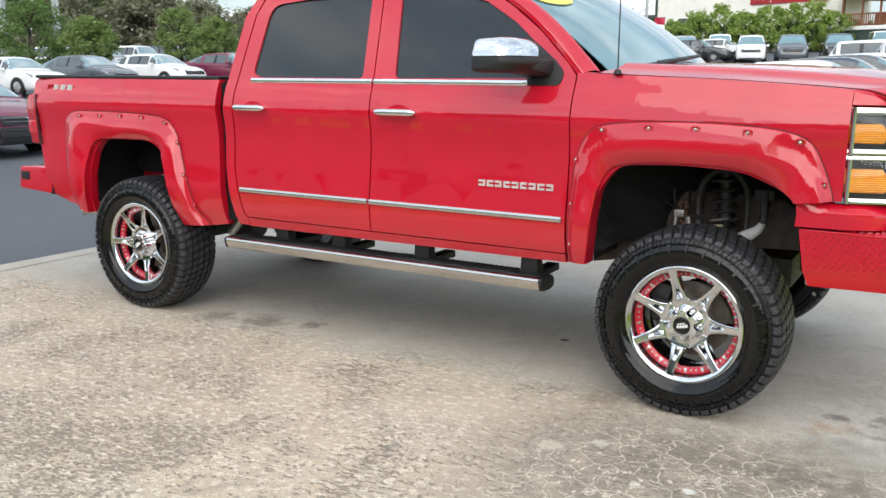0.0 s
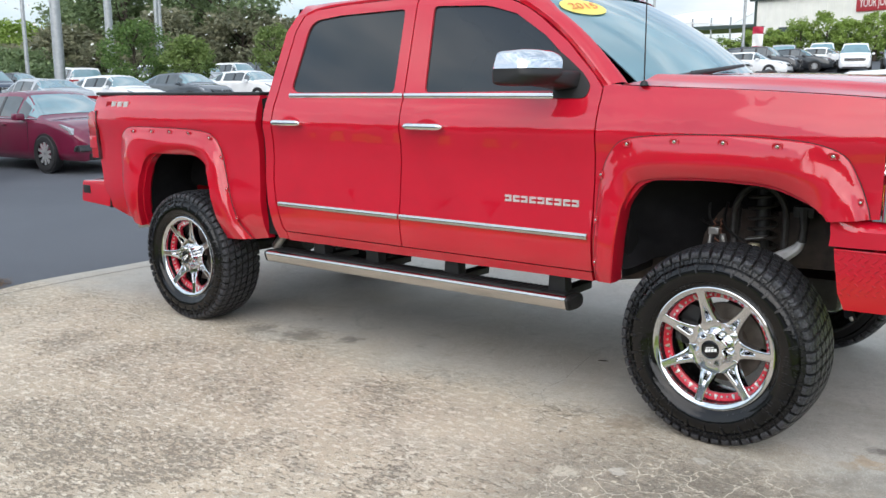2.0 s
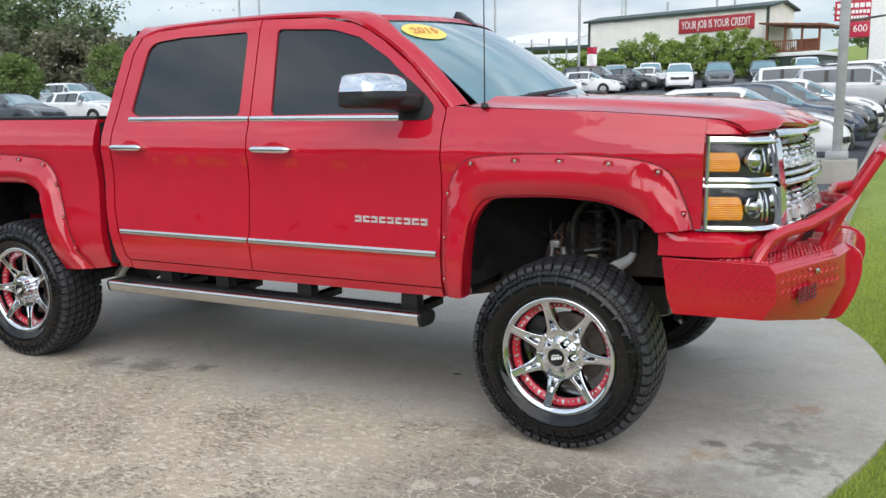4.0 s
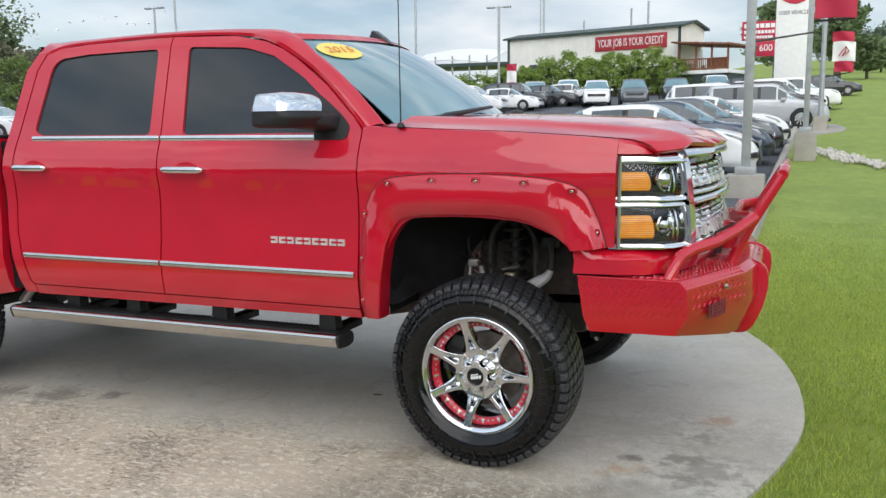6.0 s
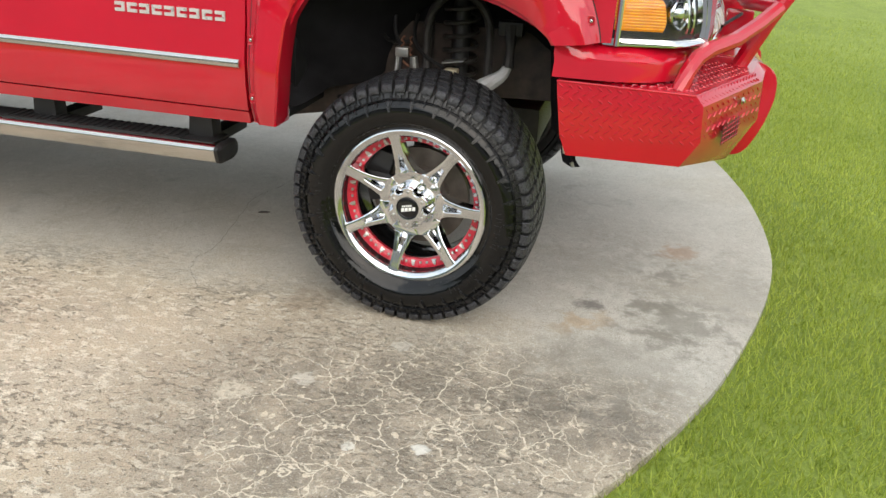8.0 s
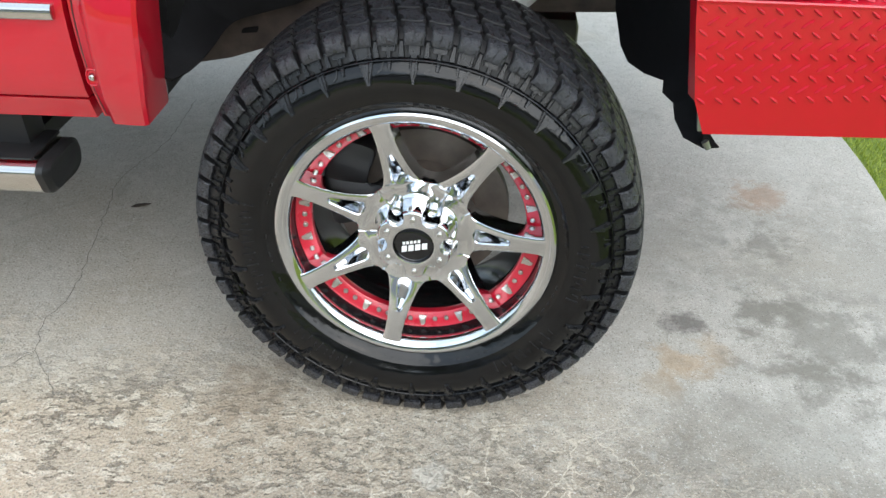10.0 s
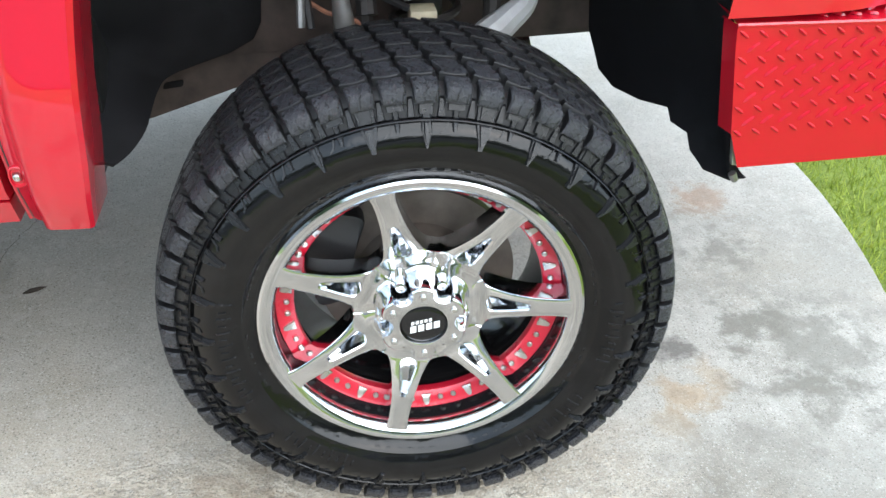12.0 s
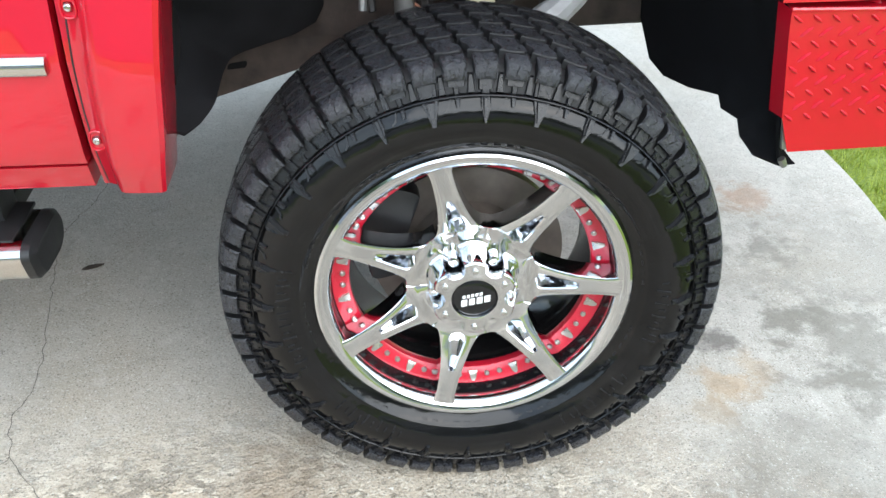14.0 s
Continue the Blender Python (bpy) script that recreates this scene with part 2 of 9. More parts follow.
    # drips, rust and scuffs, each with its own shape; three wide greys also dim over-lit ground
    # patches of radius 0.30 and up darken the slab where light falls too bright
    for x, y, r, c, amt in ((1.00, 1.02, 0.10, (0.38, 0.21, 0.11), 0.50), (0.63, 0.19, 0.075, (0.46, 0.28, 0.11), 0.42), (0.70, 0.26, 0.06, (0.44, 0.29, 0.14), 0.30), (0.56, 0.12, 0.06, (0.44, 0.31, 0.17), 0.28), (0.65, 0.35, 0.06, (0.12, 0.11, 0.10), 0.75), (0.87, 0.42, 0.09, (0.165, 0.155, 0.125), 0.6), (1.00, 0.30, 0.20, (0.175, 0.165, 0.135), 0.55), (0.95, 0.14, 0.10, (0.175, 0.165, 0.135), 0.5), (0.80, -0.10, 0.34, (0.24, 0.225, 0.19), 0.42), (1.15, 0.62, 0.42, (0.25, 0.24, 0.205), 0.38), (0.62, 0.75, 0.30, (0.26, 0.25, 0.215), 0.30),
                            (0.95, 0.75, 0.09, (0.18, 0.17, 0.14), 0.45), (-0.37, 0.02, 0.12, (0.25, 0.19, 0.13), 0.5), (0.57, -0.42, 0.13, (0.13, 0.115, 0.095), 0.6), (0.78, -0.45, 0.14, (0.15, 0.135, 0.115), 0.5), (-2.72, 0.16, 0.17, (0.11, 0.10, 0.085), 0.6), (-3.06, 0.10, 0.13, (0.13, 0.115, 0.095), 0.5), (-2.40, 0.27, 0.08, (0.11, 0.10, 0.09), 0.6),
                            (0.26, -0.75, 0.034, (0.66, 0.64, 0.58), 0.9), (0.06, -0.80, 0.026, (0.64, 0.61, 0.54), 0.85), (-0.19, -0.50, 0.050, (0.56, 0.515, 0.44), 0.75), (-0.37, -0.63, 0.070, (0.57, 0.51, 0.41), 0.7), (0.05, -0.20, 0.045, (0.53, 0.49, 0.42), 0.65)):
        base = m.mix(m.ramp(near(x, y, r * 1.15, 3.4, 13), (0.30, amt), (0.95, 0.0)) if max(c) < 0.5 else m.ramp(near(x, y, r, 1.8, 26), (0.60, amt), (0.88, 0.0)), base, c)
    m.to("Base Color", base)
    m.put("Roughness", 0.88).put("Specular IOR Level", 0.3)
    h = m.mix(0.45, m.mix(m.math("MULTIPLY", m.math("SUBTRACT", 1.0, shelter), 0.8), fine, m.math("SUBTRACT", 1.0, pits)), grit)
    rough_h = m.math("MULTIPLY", h, m.math("SUBTRACT", 1.0, m.math("MULTIPLY", shelter, 0.62)))
    m.bump(rough_h, 0.85, 0.008)
    return m.m


def m_pale_concrete():
    m = Mat("pale_concrete")
    v = m.coord()
    base = m.ramp(m.noise(2.0, 7, 0.6, v), (0.3, (0.33, 0.31, 0.27)), (0.7, (0.46, 0.43, 0.38)))
    base = m.mix(m.ramp(m.noise(40, 5, 0.7, v), (0.55, 0.0), (0.75, 0.5)), base, (0.22, 0.2, 0.18))
    m.to("Base Color", base).put("Roughness", 0.9)
    m.bump(m.noise(60, 5, 0.6, v), 0.4, 0.005)
    return m.m


def m_asphalt():
    m = Mat("asphalt")
    v = m.coord()
    base = m.ramp(m.noise(0.25, 6, 0.6, v, 0.5), (0.3, (0.070, 0.078, 0.092)), (0.7, (0.102, 0.111, 0.126)))
    base = m.mix(m.ramp(m.voronoi(70, "F1", v), (0.1, 0.5), (0.5, 0.0)), base, (0.10, 0.105, 0.115))
    base = m.mix(m.ramp(m.noise(0.8, 5, 0.6, m.coord("Object", (1, 0.3, 1)), 1.0), (0.6, 0.0), (0.75, 0.4)), base, (0.10, 0.10, 0.105))
    m.to("Base Color", base).put("Roughness", 0.75)
    m.bump(m.noise(90, 4, 0.7, v), 0.4, 0.005)
    return m.m


def m_lawn():
    m = Mat("lawn")
    v = m.coord()
    base = m.ramp(m.noise(0.7, 6, 0.6, v, 0.4), (0.3, (0.200, 0.285, 0.044)), (0.7, (0.340, 0.420, 0.076)))
    base = m.mix(m.ramp(m.noise(9, 6, 0.7, v), (0.45, 0.0), (0.7, 0.6)), base, (0.42, 0.49, 0.110))
    base = m.mix(m.ramp(m.noise(60, 4, 0.7, m.coord("Object", (1, 1, 1))), (0.4, 0.70), (0.55, 0.0)), base, (0.150, 0.215, 0.032))
    base = m.mix(m.ramp(m.noise(2.6, 7, 0.68, m.coord("Object", (1.0, 0.45, 1.0)), 0.8), (0.46, 0.0), (0.66, 0.45)), base, (0.150, 0.225, 0.035))
    m.to("Base Color", base).put("Roughness", 0.8)
    m.bump(m.noise(45, 5, 0.7, v), 0.8, 0.02)
    return m.m


def m_leaf(name, dark, light, trans=0.4):
    m = Mat(name)
    geo = m.nodes.new("ShaderNodeNewGeometry")
    c = m.ramp(geo.outputs["Random Per Island"], (0.0, dark), (0.55, tuple((a + b) / 2 for a, b in zip(dark, light))), (1.0, light))
    c = m.mix(m.ramp(m.noise(0.6, 3), (0.35, 0.0), (0.7, 0.5)), c, dark)
    m.to("Base Color", c).put("Roughness", 0.55)
    out = m.nodes["Material Output"]
    thin = m.nodes.new("ShaderNodeBsdfTranslucent")
    m.links.new(c, thin.inputs["Color"])
    both = m.nodes.new("ShaderNodeMixShader")
    both.inputs["Fac"].default_value = trans
    m.links.new(m.b.outputs["BSDF"], both.inputs[1])
    m.links.new(thin.outputs["BSDF"], both.inputs[2])
    m.links.new(both.outputs["Shader"], out.inputs["Surface"])
    return m.m


def m_rubber(name, sipe):
    m = Mat(name)
    v = m.coord()
    n = m.noise(26, 5, 0.6, v)
    if sipe:
        # fine zigzag sipes that run across the tread, over a grainy new-rubber skin
        sep = m.nodes.new("ShaderNodeSeparateXYZ")
        m.links.new(v, sep.inputs[0])
        turn = m.math("MULTIPLY", m.math("ARCTAN2", sep.outputs["Z"], sep.outputs["X"]), 56 * 3.0 / (2 * math.pi))
        zig = m.math("MULTIPLY", m.math("PINGPONG", m.math("MULTIPLY", sep.outputs["Y"], 150.0), 1.0), 0.42)
        line = m.math("PINGPONG", m.math("ADD", m.math("ADD", turn, zig), 60.0), 0.5)
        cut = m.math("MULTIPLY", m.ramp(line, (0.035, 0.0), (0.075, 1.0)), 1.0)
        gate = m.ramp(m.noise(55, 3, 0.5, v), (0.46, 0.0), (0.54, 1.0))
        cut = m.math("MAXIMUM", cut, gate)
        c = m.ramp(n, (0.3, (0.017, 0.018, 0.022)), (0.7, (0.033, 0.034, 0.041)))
        # colour darkened inside the sipes for the shade in them
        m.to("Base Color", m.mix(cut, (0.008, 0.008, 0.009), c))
        m.to("Roughness", m.ramp(m.noise(150, 5, 0.7, v), (0.42, 0.58), (0.58, 0.17)))
        m.put("Specular IOR Level", 0.62)
        m.bump(m.math("ADD", m.math("MULTIPLY", cut, 0.7), m.math("MULTIPLY", m.noise(130, 5, 0.72, v), 1.3)), 1.0, 0.0030)
    else:
        m.to("Base Color", m.ramp(n, (0.3, (0.003, 0.003, 0.0034)), (0.7, (0.007, 0.007, 0.0078))))
        m.to("Roughness", m.ramp(m.noise(9, 5, 0.6, v), (0.3, 0.07), (0.7, 0.17)))
        m.put("Specular IOR Level", 0.42)
        m.bump(m.noise(16, 3, 0.5, v), 0.22, 0.010)
    return m.m


def m_chrome(name, rough=0.06, tint=(0.78, 0.79, 0.80)):
    m = Mat(name)
    n = m.noise(20, 6)
    m.to("Base Color", m.ramp(n, (0.3, tuple(c * 0.93 for c in tint)), (0.7, tint)))
    m.to("Roughness", m.ramp(m.noise(9, 6), (0.35, rough * 0.6), (0.75, rough * 1.8)))
    m.put("Metallic", 1.0)
    return m.m


def m_amber():
    """Ribbed amber marker lens."""
    m = Mat("amber_lens")
    sep = m.nodes.new("ShaderNodeSeparateXYZ")
    m.links.new(m.coord(), sep.inputs[0])
    rib = m.math("PINGPONG", m.math("MULTIPLY", sep.outputs["Z"], 110.0), 0.5)
    c = m.ramp(rib, (0.08, (0.70, 0.20, 0.003)), (0.30, (0.92, 0.40, 0.006)), (0.48, (0.97, 0.56, 0.03)))
    m.to("Base Color", m.mix(m.ramp(m.noise(22, 4), (0.42, 0.0), (0.62, 0.6)), c, (0.80, 0.27, 0.006)))
    m.put("Roughness", 0.10).put("Coat Weight", 1.0)
    m.bump(rib, 0.5, 0.004)
    return m.m


def m_glass(name, tint, rough=0.0):
    m = Mat(name)
    m.put("Base Color", (*tint, 1)).put("Roughness", rough).put("Transmission Weight", 1.0).put("IOR", 1.45)
    return m.m


def m_tint(name, col=(0.012, 0.016, 0.019)):
    """Privacy glass: nearly black, with a clear hard reflection."""
    m = Mat(name)
    n = m.noise(1.2, 3)
    m.to("Base Color", m.ramp(n, (0.3, col), (0.7, tuple(c * 1.5 for c in col))))
    m.put("Roughness", 0.015).put("Specular IOR Level", 0.62)
    return m.m


RED = car_paint("red_paint", (0.56, 0.006, 0.024))
RED_STEEL = car_paint("red_coated_steel", (0.54, 0.005, 0.022), 0.0, 0.09)
WHEEL_RED = plain("red_ring_paint", (0.60, 0.010, 0.035), 0.3, 0, 0.08, 12, 0, 0.6)
CHROME = m_chrome("chrome")
WHEEL_CHROME = m_chrome("wheel_chrome", 0.10, (0.74, 0.76, 0.79))
CHROME_DULL = m_chrome("worn_chrome", 0.16, (0.62, 0.61, 0.59))
CHROME_SATIN = m_chrome("satin_chrome", 0.10, (0.80, 0.83, 0.86))
# pale half-metal colour stands in for sky mirrored in the grille chrome
GRILLE_PALE = plain("sky_pale_chrome", (0.80, 0.82, 0.84), 0.28, 0.45, 0.05, 12)
STUD = plain("dull_stud_metal", (0.50, 0.49, 0.46), 0.28, 0.9, 0.15, 30)
DISC = plain("brown_brake_dust", (0.150, 0.128, 0.110), 0.5, 0.3, 0.3, 20)
BADGE = plain("silver_badge", (0.72, 0.71, 0.69), 0.3, 0.35, 0.06, 20)
CAST = plain("cast_aluminium", (0.52, 0.53, 0.54), 0.5, 0.2, 0.15, 20, 0.2)
STEEL = plain("bare_steel", (0.42, 0.42, 0.41), 0.4, 0.8, 0.25, 14)
RUBBER = m_rubber("sidewall_rubber", False)
RUBBER_SATIN = plain("satin_rubber", (0.009, 0.0092, 0.0105), 0.28, 0, 0.25, 40, 0.15)
# darker rubber for groove floors and block walls, standing in for their shade
RUBBER_GROOVE_SHADE = plain("groove_shade_rubber", (0.008, 0.008, 0.009), 0.55, 0, 0.25, 40, 0.1)
TREAD = m_rubber("tread_rubber", True)
BLACK = plain("black_plastic", (0.014, 0.014, 0.015), 0.5, 0, 0.25, 10, 0.1)
LINER = plain("black_felt_liner", (0.013, 0.013, 0.0145), 0.85, 0, 0.3, 18, 0.2)
GLOSS_BLACK = plain("gloss_black", (0.010, 0.010, 0.011), 0.12, 0, 0.2, 10)
RUST = plain("rusty_frame_steel", (0.064, 0.048, 0.041), 0.7, 0.1, 0.6, 16, 0.4)
CREAM = plain("cream_urethane", (0.58, 0.52, 0.37), 0.5, 0, 0.15, 30)
COPPER = plain("rusty_wire", (0.30, 0.14, 0.09), 0.6, 0.2, 0.4, 60)
LINER.node_tree.nodes["Principled BSDF"].inputs["Specular IOR Level"].default_value = 0.12
GREASE = plain("oily_black_steel", (0.034, 0.031, 0.030), 0.5, 0.3, 0.5, 20, 0.3)
TINT = m_tint("privacy_glass")
# teal base lightens the glass in place of reflected sky and lit dash
WIND = m_tint("windshield_glass", (0.095, 0.200, 0.230))
WIND.node_tree.nodes["Principled BSDF"].inputs["Specular IOR Level"].default_value = 1.0
WIND.node_tree.nodes["Principled BSDF"].inputs["Coat Weight"].default_value = 1.0
WIND.node_tree.nodes["Principled BSDF"].inputs["Coat Roughness"].default_value = 0.02
WIND.node_tree.nodes["Principled BSDF"].inputs["Coat IOR"].default_value = 1.9
CLEAR = m_glass("clear_lens", (0.95, 0.97, 0.98))
AMBER = m_amber()
LAMP_DARK = plain("lamp_housing", (0.045, 0.045, 0.048), 0.2, 0.4, 0.3, 12)
TAIL_SMOKE = plain("smoked_tail_lens", (0.045, 0.006, 0.008), 0.12, 0, 0.2, 12, 0, 1.0)
TAIL_PALE = plain("bright_tail_lens", (0.58, 0.035, 0.055), 0.12, 0, 0.2, 12, 0, 1.0)
TAIL_RED = plain("tail_lens", (0.40, 0.006, 0.012), 0.1, 0, 0.2, 12, 0, 1.0)
WHITE = plain("white_paint", (0.85, 0.85, 0.83), 0.4, 0, 0.05, 4)
YELLOW = plain("yellow_film", (0.88, 0.72, 0.16), 0.4, 0, 0.05, 6)
ORANGE = plain("orange_print", (0.78, 0.26, 0.08), 0.4, 0, 0.05, 6)
CONCRETE = m_concrete()
PALE = m_pale_concrete()
ASPHALT = m_asphalt()
LAWN = m_lawn()


# ---- mesh helpers ----
def finish(name, bm, material, parent=None, label="", angle=35.0):
    bmesh.ops.recalc_face_normals(bm, faces=bm.faces[:])
    for e in bm.edges:
        if len(e.link_faces) == 2:
            e.smooth = e.calc_face_angle(0.0) < radians(angle)
        else:
            e.smooth = False
    for f in bm.faces:
        f.smooth = True
    me = bpy.data.meshes.new(name)
    bm.to_mesh(me)
    bm.free()
    for m in material if isinstance(material, (list, tuple)) else [material]:
        me.materials.append(m)
    ob = new(name, me)
    if parent is not None:
        ob.parent = parent
    if label:
        ob["label"] = label
    return ob


part = finish


def share(name, ob, parent, m):
    """Another object on the same mesh."""
    o = new(name, ob.data)
    o.parent = parent
    o.matrix_basis = m
    for key in ("label",):
        if key in ob:
            o[key] = ob[key]
    return o


def empty(name, m=None):
    ob = new(name)
    if m is not None:
        ob.matrix_basis = m
    return ob


def box(bm, x0, x1, y0, y1, z0, z1, bevel=0.0, m=None):
    r = bmesh.ops.create_cube(bm, size=1.0)
    vs = r["verts"]
    for v in vs:
        v.co = Vector(((x0 + x1) / 2 + v.co.x * (x1 - x0), (y0 + y1) / 2 + v.co.y * (y1 - y0), (z0 + z1) / 2 + v.co.z * (z1 - z0)))
    if m is not None:
        bmesh.ops.transform(bm, matrix=m, verts=vs)
    if bevel:
        es = list({e for v in vs for e in v.link_edges})
        bmesh.ops.bevel(bm, geom=es, offset=bevel, segments=2, profile=0.6, affect="EDGES")


def lathe(bm, profile, n=48, m=None, close=False):
    """Turns (radius, axial) pairs about the y axis; axial grows towards -y."""
    rings = []
    for r, a in profile:
        ring = []
        for k in range(n):
            t = 2 * math.pi * k / n
            co = Vector((r * math.cos(t), -a, r * math.sin(t)))
            ring.append(bm.verts.new(m @ co if m is not None else co))
        rings.append(ring)
    for a, b in zip(rings, rings[1:] + ([rings[0]] if close else [])):
        for k in range(n):
            bm.faces.new((a[k], a[(k + 1) % n], b[(k + 1) % n], b[k]))
    return rings


def disc_cap(bm, ring):
    bm.faces.new(ring)


def tube(bm, pts, r, n=10, caps=True):
    pts = [Vector(p) for p in pts]
    rings = []
    up = Vector((0.13, 0.31, 0.94))
    for i, p in enumerate(pts):
        d = (pts[min(i + 1, len(pts) - 1)] - pts[max(i - 1, 0)]).normalized()
        s = d.cross(up)
        if s.length < 0.05:
            s = d.cross(Vector((1, 0, 0)))
        s.normalize()
        t = s.cross(d).normalized()
        rr = r[i] if isinstance(r, (list, tuple)) else r
        rings.append([bm.verts.new(p + s * rr * math.cos(2 * math.pi * k / n) + t * rr * math.sin(2 * math.pi * k / n)) for k in range(n)])
    for a, b in zip(rings, rings[1:]):
        for k in range(n):
            bm.faces.new((a[k], a[(k + 1) % n], b[(k + 1) % n], b[k]))
    if caps:
        bm.faces.new(rings[0][::-1])
        bm.faces.new(rings[-1])


def prism(bm, poly, y0, y1, bevel=0.0, m=None):
    """A polygon in (x, z) from y0 to y1."""
    a = [bm.verts.new((x, y0, z)) for x, z in poly]
    b = [bm.verts.new((x, y1, z)) for x, z in poly]
    n = len(poly)
    fs = [bm.faces.new(a), bm.faces.new(b[::-1])]
    for k in range(n):
        fs.append(bm.faces.new((a[k], b[k], b[(k + 1) % n], a[(k + 1) % n])))
    if m is not None:
        bmesh.ops.transform(bm, matrix=m, verts=a + b)
    if bevel:
        es = [e for e in fs[0].edges] + [e for e in fs[1].edges]
        bmesh.ops.bevel(bm, geom=es, offset=bevel, segments=2, profile=0.6, affect="EDGES")


def fillet(pts, r, n=5):
    """Rounds the corners of a closed polygon; r is one radius or one for each corner."""
    out = []
    for i, p in enumerate(pts):
        a, b, c = Vector(pts[i - 1]), Vector(p), Vector(pts[(i + 1) % len(pts)])
        rr = r[i] if isinstance(r, (list, tuple)) else r
        u, v = (a - b), (c - b)
        d = min(rr, u.length * 0.45, v.length * 0.45)
        if d < 1e-4:
            out.append((b.x, b.y))
            continue
        s, e = b + u.normalized() * d, b + v.normalized() * d
        for k in range(n + 1):
            t = k / n
            q = s * (1 - t) ** 2 + b * 2 * t * (1 - t) + e * t * t
            out.append((q.x, q.y))
    return out


def smooth_line(pts, n=6, closed=False):
    """Catmull-Rom through the points."""
    out = []
    m = len(pts)
    P = [Vector(p) for p in pts]
    for i in range(m if closed else m - 1):
        if closed:
            a, b, c, d = P[i - 1], P[i], P[(i + 1) % m], P[(i + 2) % m]
        else:
            a, b, c, d = P[max(i - 1, 0)], P[i], P[i + 1], P[min(i + 2, m - 1)]
        for k in range(n):
            t = k / n
            out.append(0.5 * ((2 * b) + (c - a) * t + (2 * a - 5 * b + 4 * c - d) * t * t + (3 * b - a - 3 * c + d) * t ** 3))
    if not closed:
        out.append(P[-1])
    return [tuple(p) for p in out]


def inside(poly, x, z):
    hit = False
    for (x0, z0), (x1, z1) in zip(poly, poly[1:] + poly[:1]):
        if (z0 > z) != (z1 > z) and x < x0 + (z - z0) / (z1 - z0) * (x1 - x0):
            hit = not hit
    return hit


def text_mesh(name, body, size, material, m, parent, squash=1.0):
    """Raised letters in the built-in font, as a mesh."""
    cu = bpy.data.curves.new(name, "FONT")
    cu.body, cu.size, cu.extrude, cu.align_x, cu.align_y = body, size, size * 0.01, "CENTER", "CENTER"
    cu.resolution_u = 3
    tmp = bpy.data.objects.new(name, cu)
    scene.collection.objects.link(tmp)
    me = bpy.data.meshes.new_from_object(tmp.evaluated_get(bpy.context.evaluated_depsgraph_get()))
    bpy.data.objects.remove(tmp)
    bpy.data.curves.remove(cu)
    me.materials.clear()
    me.materials.append(material)
    ob = new(name, me)
    ob.parent = parent
    ob.matrix_basis = m @ Matrix.Diagonal((squash, 1, 1, 1))
    return ob


# ---- the ground ----
def rise(x, y):
    """Height of the land: level round the pad, then gently up the hill."""
    d = y - 4.5
    s = 0.5 * (d + math.sqrt(d * d + 4.0))
    u = -x - 14.0
    v = y - 38.0
    steep = 1.0 / (1.0 + math.exp(min(60.0, (-26.0 - x) / 3.0)))
    return 0.043 * s + 0.0055 * (u + math.sqrt(u * u + 16.0)) - 0.022 + 0.011 * (v + math.sqrt(v * v + 25.0)) * steep


PAD_EDGE = smooth_line([(-5.70, 4.6), (-5.70, 1.2), (-5.66, -0.25), (-5.08, -0.95), (-3.9, -1.85), (-2.3, -2.45), (-1.0, -2.25), (-0.1, -1.72),
                        (0.58, -1.04), (1.0, -0.36), (1.25, 0.30), (1.40, 0.95), (1.42, 1.55), (1.34, 2.25), (1.14, 2.95), (0.70, 3.75), (-0.2, 4.5), (-2.0, 4.8)], 7, True)


def inset(poly, d):
    c = Vector((-2.1, 1.2))
    out = []
    n = len(poly)
    for i in range(n):
        a, b = Vector(poly[i - 1]), Vector(poly[(i + 1) % n])
        t = (b - a).normalized()
        nn = Vector((-t.y, t.x))
        p = Vector(poly[i])
        if nn.dot(c - p) < 0:
            nn = -nn
        out.append(tuple(p + nn * d))
    return out


def pad():
    """The display pad: a thick slab with a rounded, slightly worn edge."""
    bm = bmesh.new()
    top = [bm.verts.new((x, y, 0.0)) for x, y in inset(PAD_EDGE, 0.018)]
    mid = [bm.verts.new((x, y, -0.010)) for x, y in inset(PAD_EDGE, 0.004)]
    low = [bm.verts.new((x, y, -0.12)) for x, y in PAD_EDGE]
    bm.faces.new(top)
    n = len(top)
    for a, b in ((top, mid), (mid, low)):
        for k in range(n):
            bm.faces.new((a[k], b[k], b[(k + 1) % n], a[(k + 1) % n]))
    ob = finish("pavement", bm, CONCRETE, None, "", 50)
    return tagged(ob, "weathered beige concrete display pad, worn and stained", "pavement", kind="structure")


def sheet(name, xs, ys, material, zf, label, category):
    bm = bmesh.new()
    grid = [[bm.verts.new((x, y, zf(x, y))) for x in xs] for y in ys]
    for a, b in zip(grid, grid[1:]):
        for k in range(len(xs) - 1):
            bm.faces.new((a[k], a[k + 1], b[k + 1], b[k]))
    return tagged(finish(name, bm, material), label, category, kind="structure")


def steps(*spans):
    out = []
    for a, b, n in spans:
        out += [a + (b - a) * k / n for k in range(n)]
    return out + [spans[-1][1]]


def lawn_height(x, y):
    z = rise(x, y) - 0.035
    # the verge falls into a shallow swale beside the lot
    z += 0.02 * noise.noise((x * 0.35, y * 0.35, 0)) - 0.25 * math.exp(-((x - 9.0 - 0.12 * y) / 3.5) ** 2) * min(1, max(0, (y - 2) / 10))
    return z


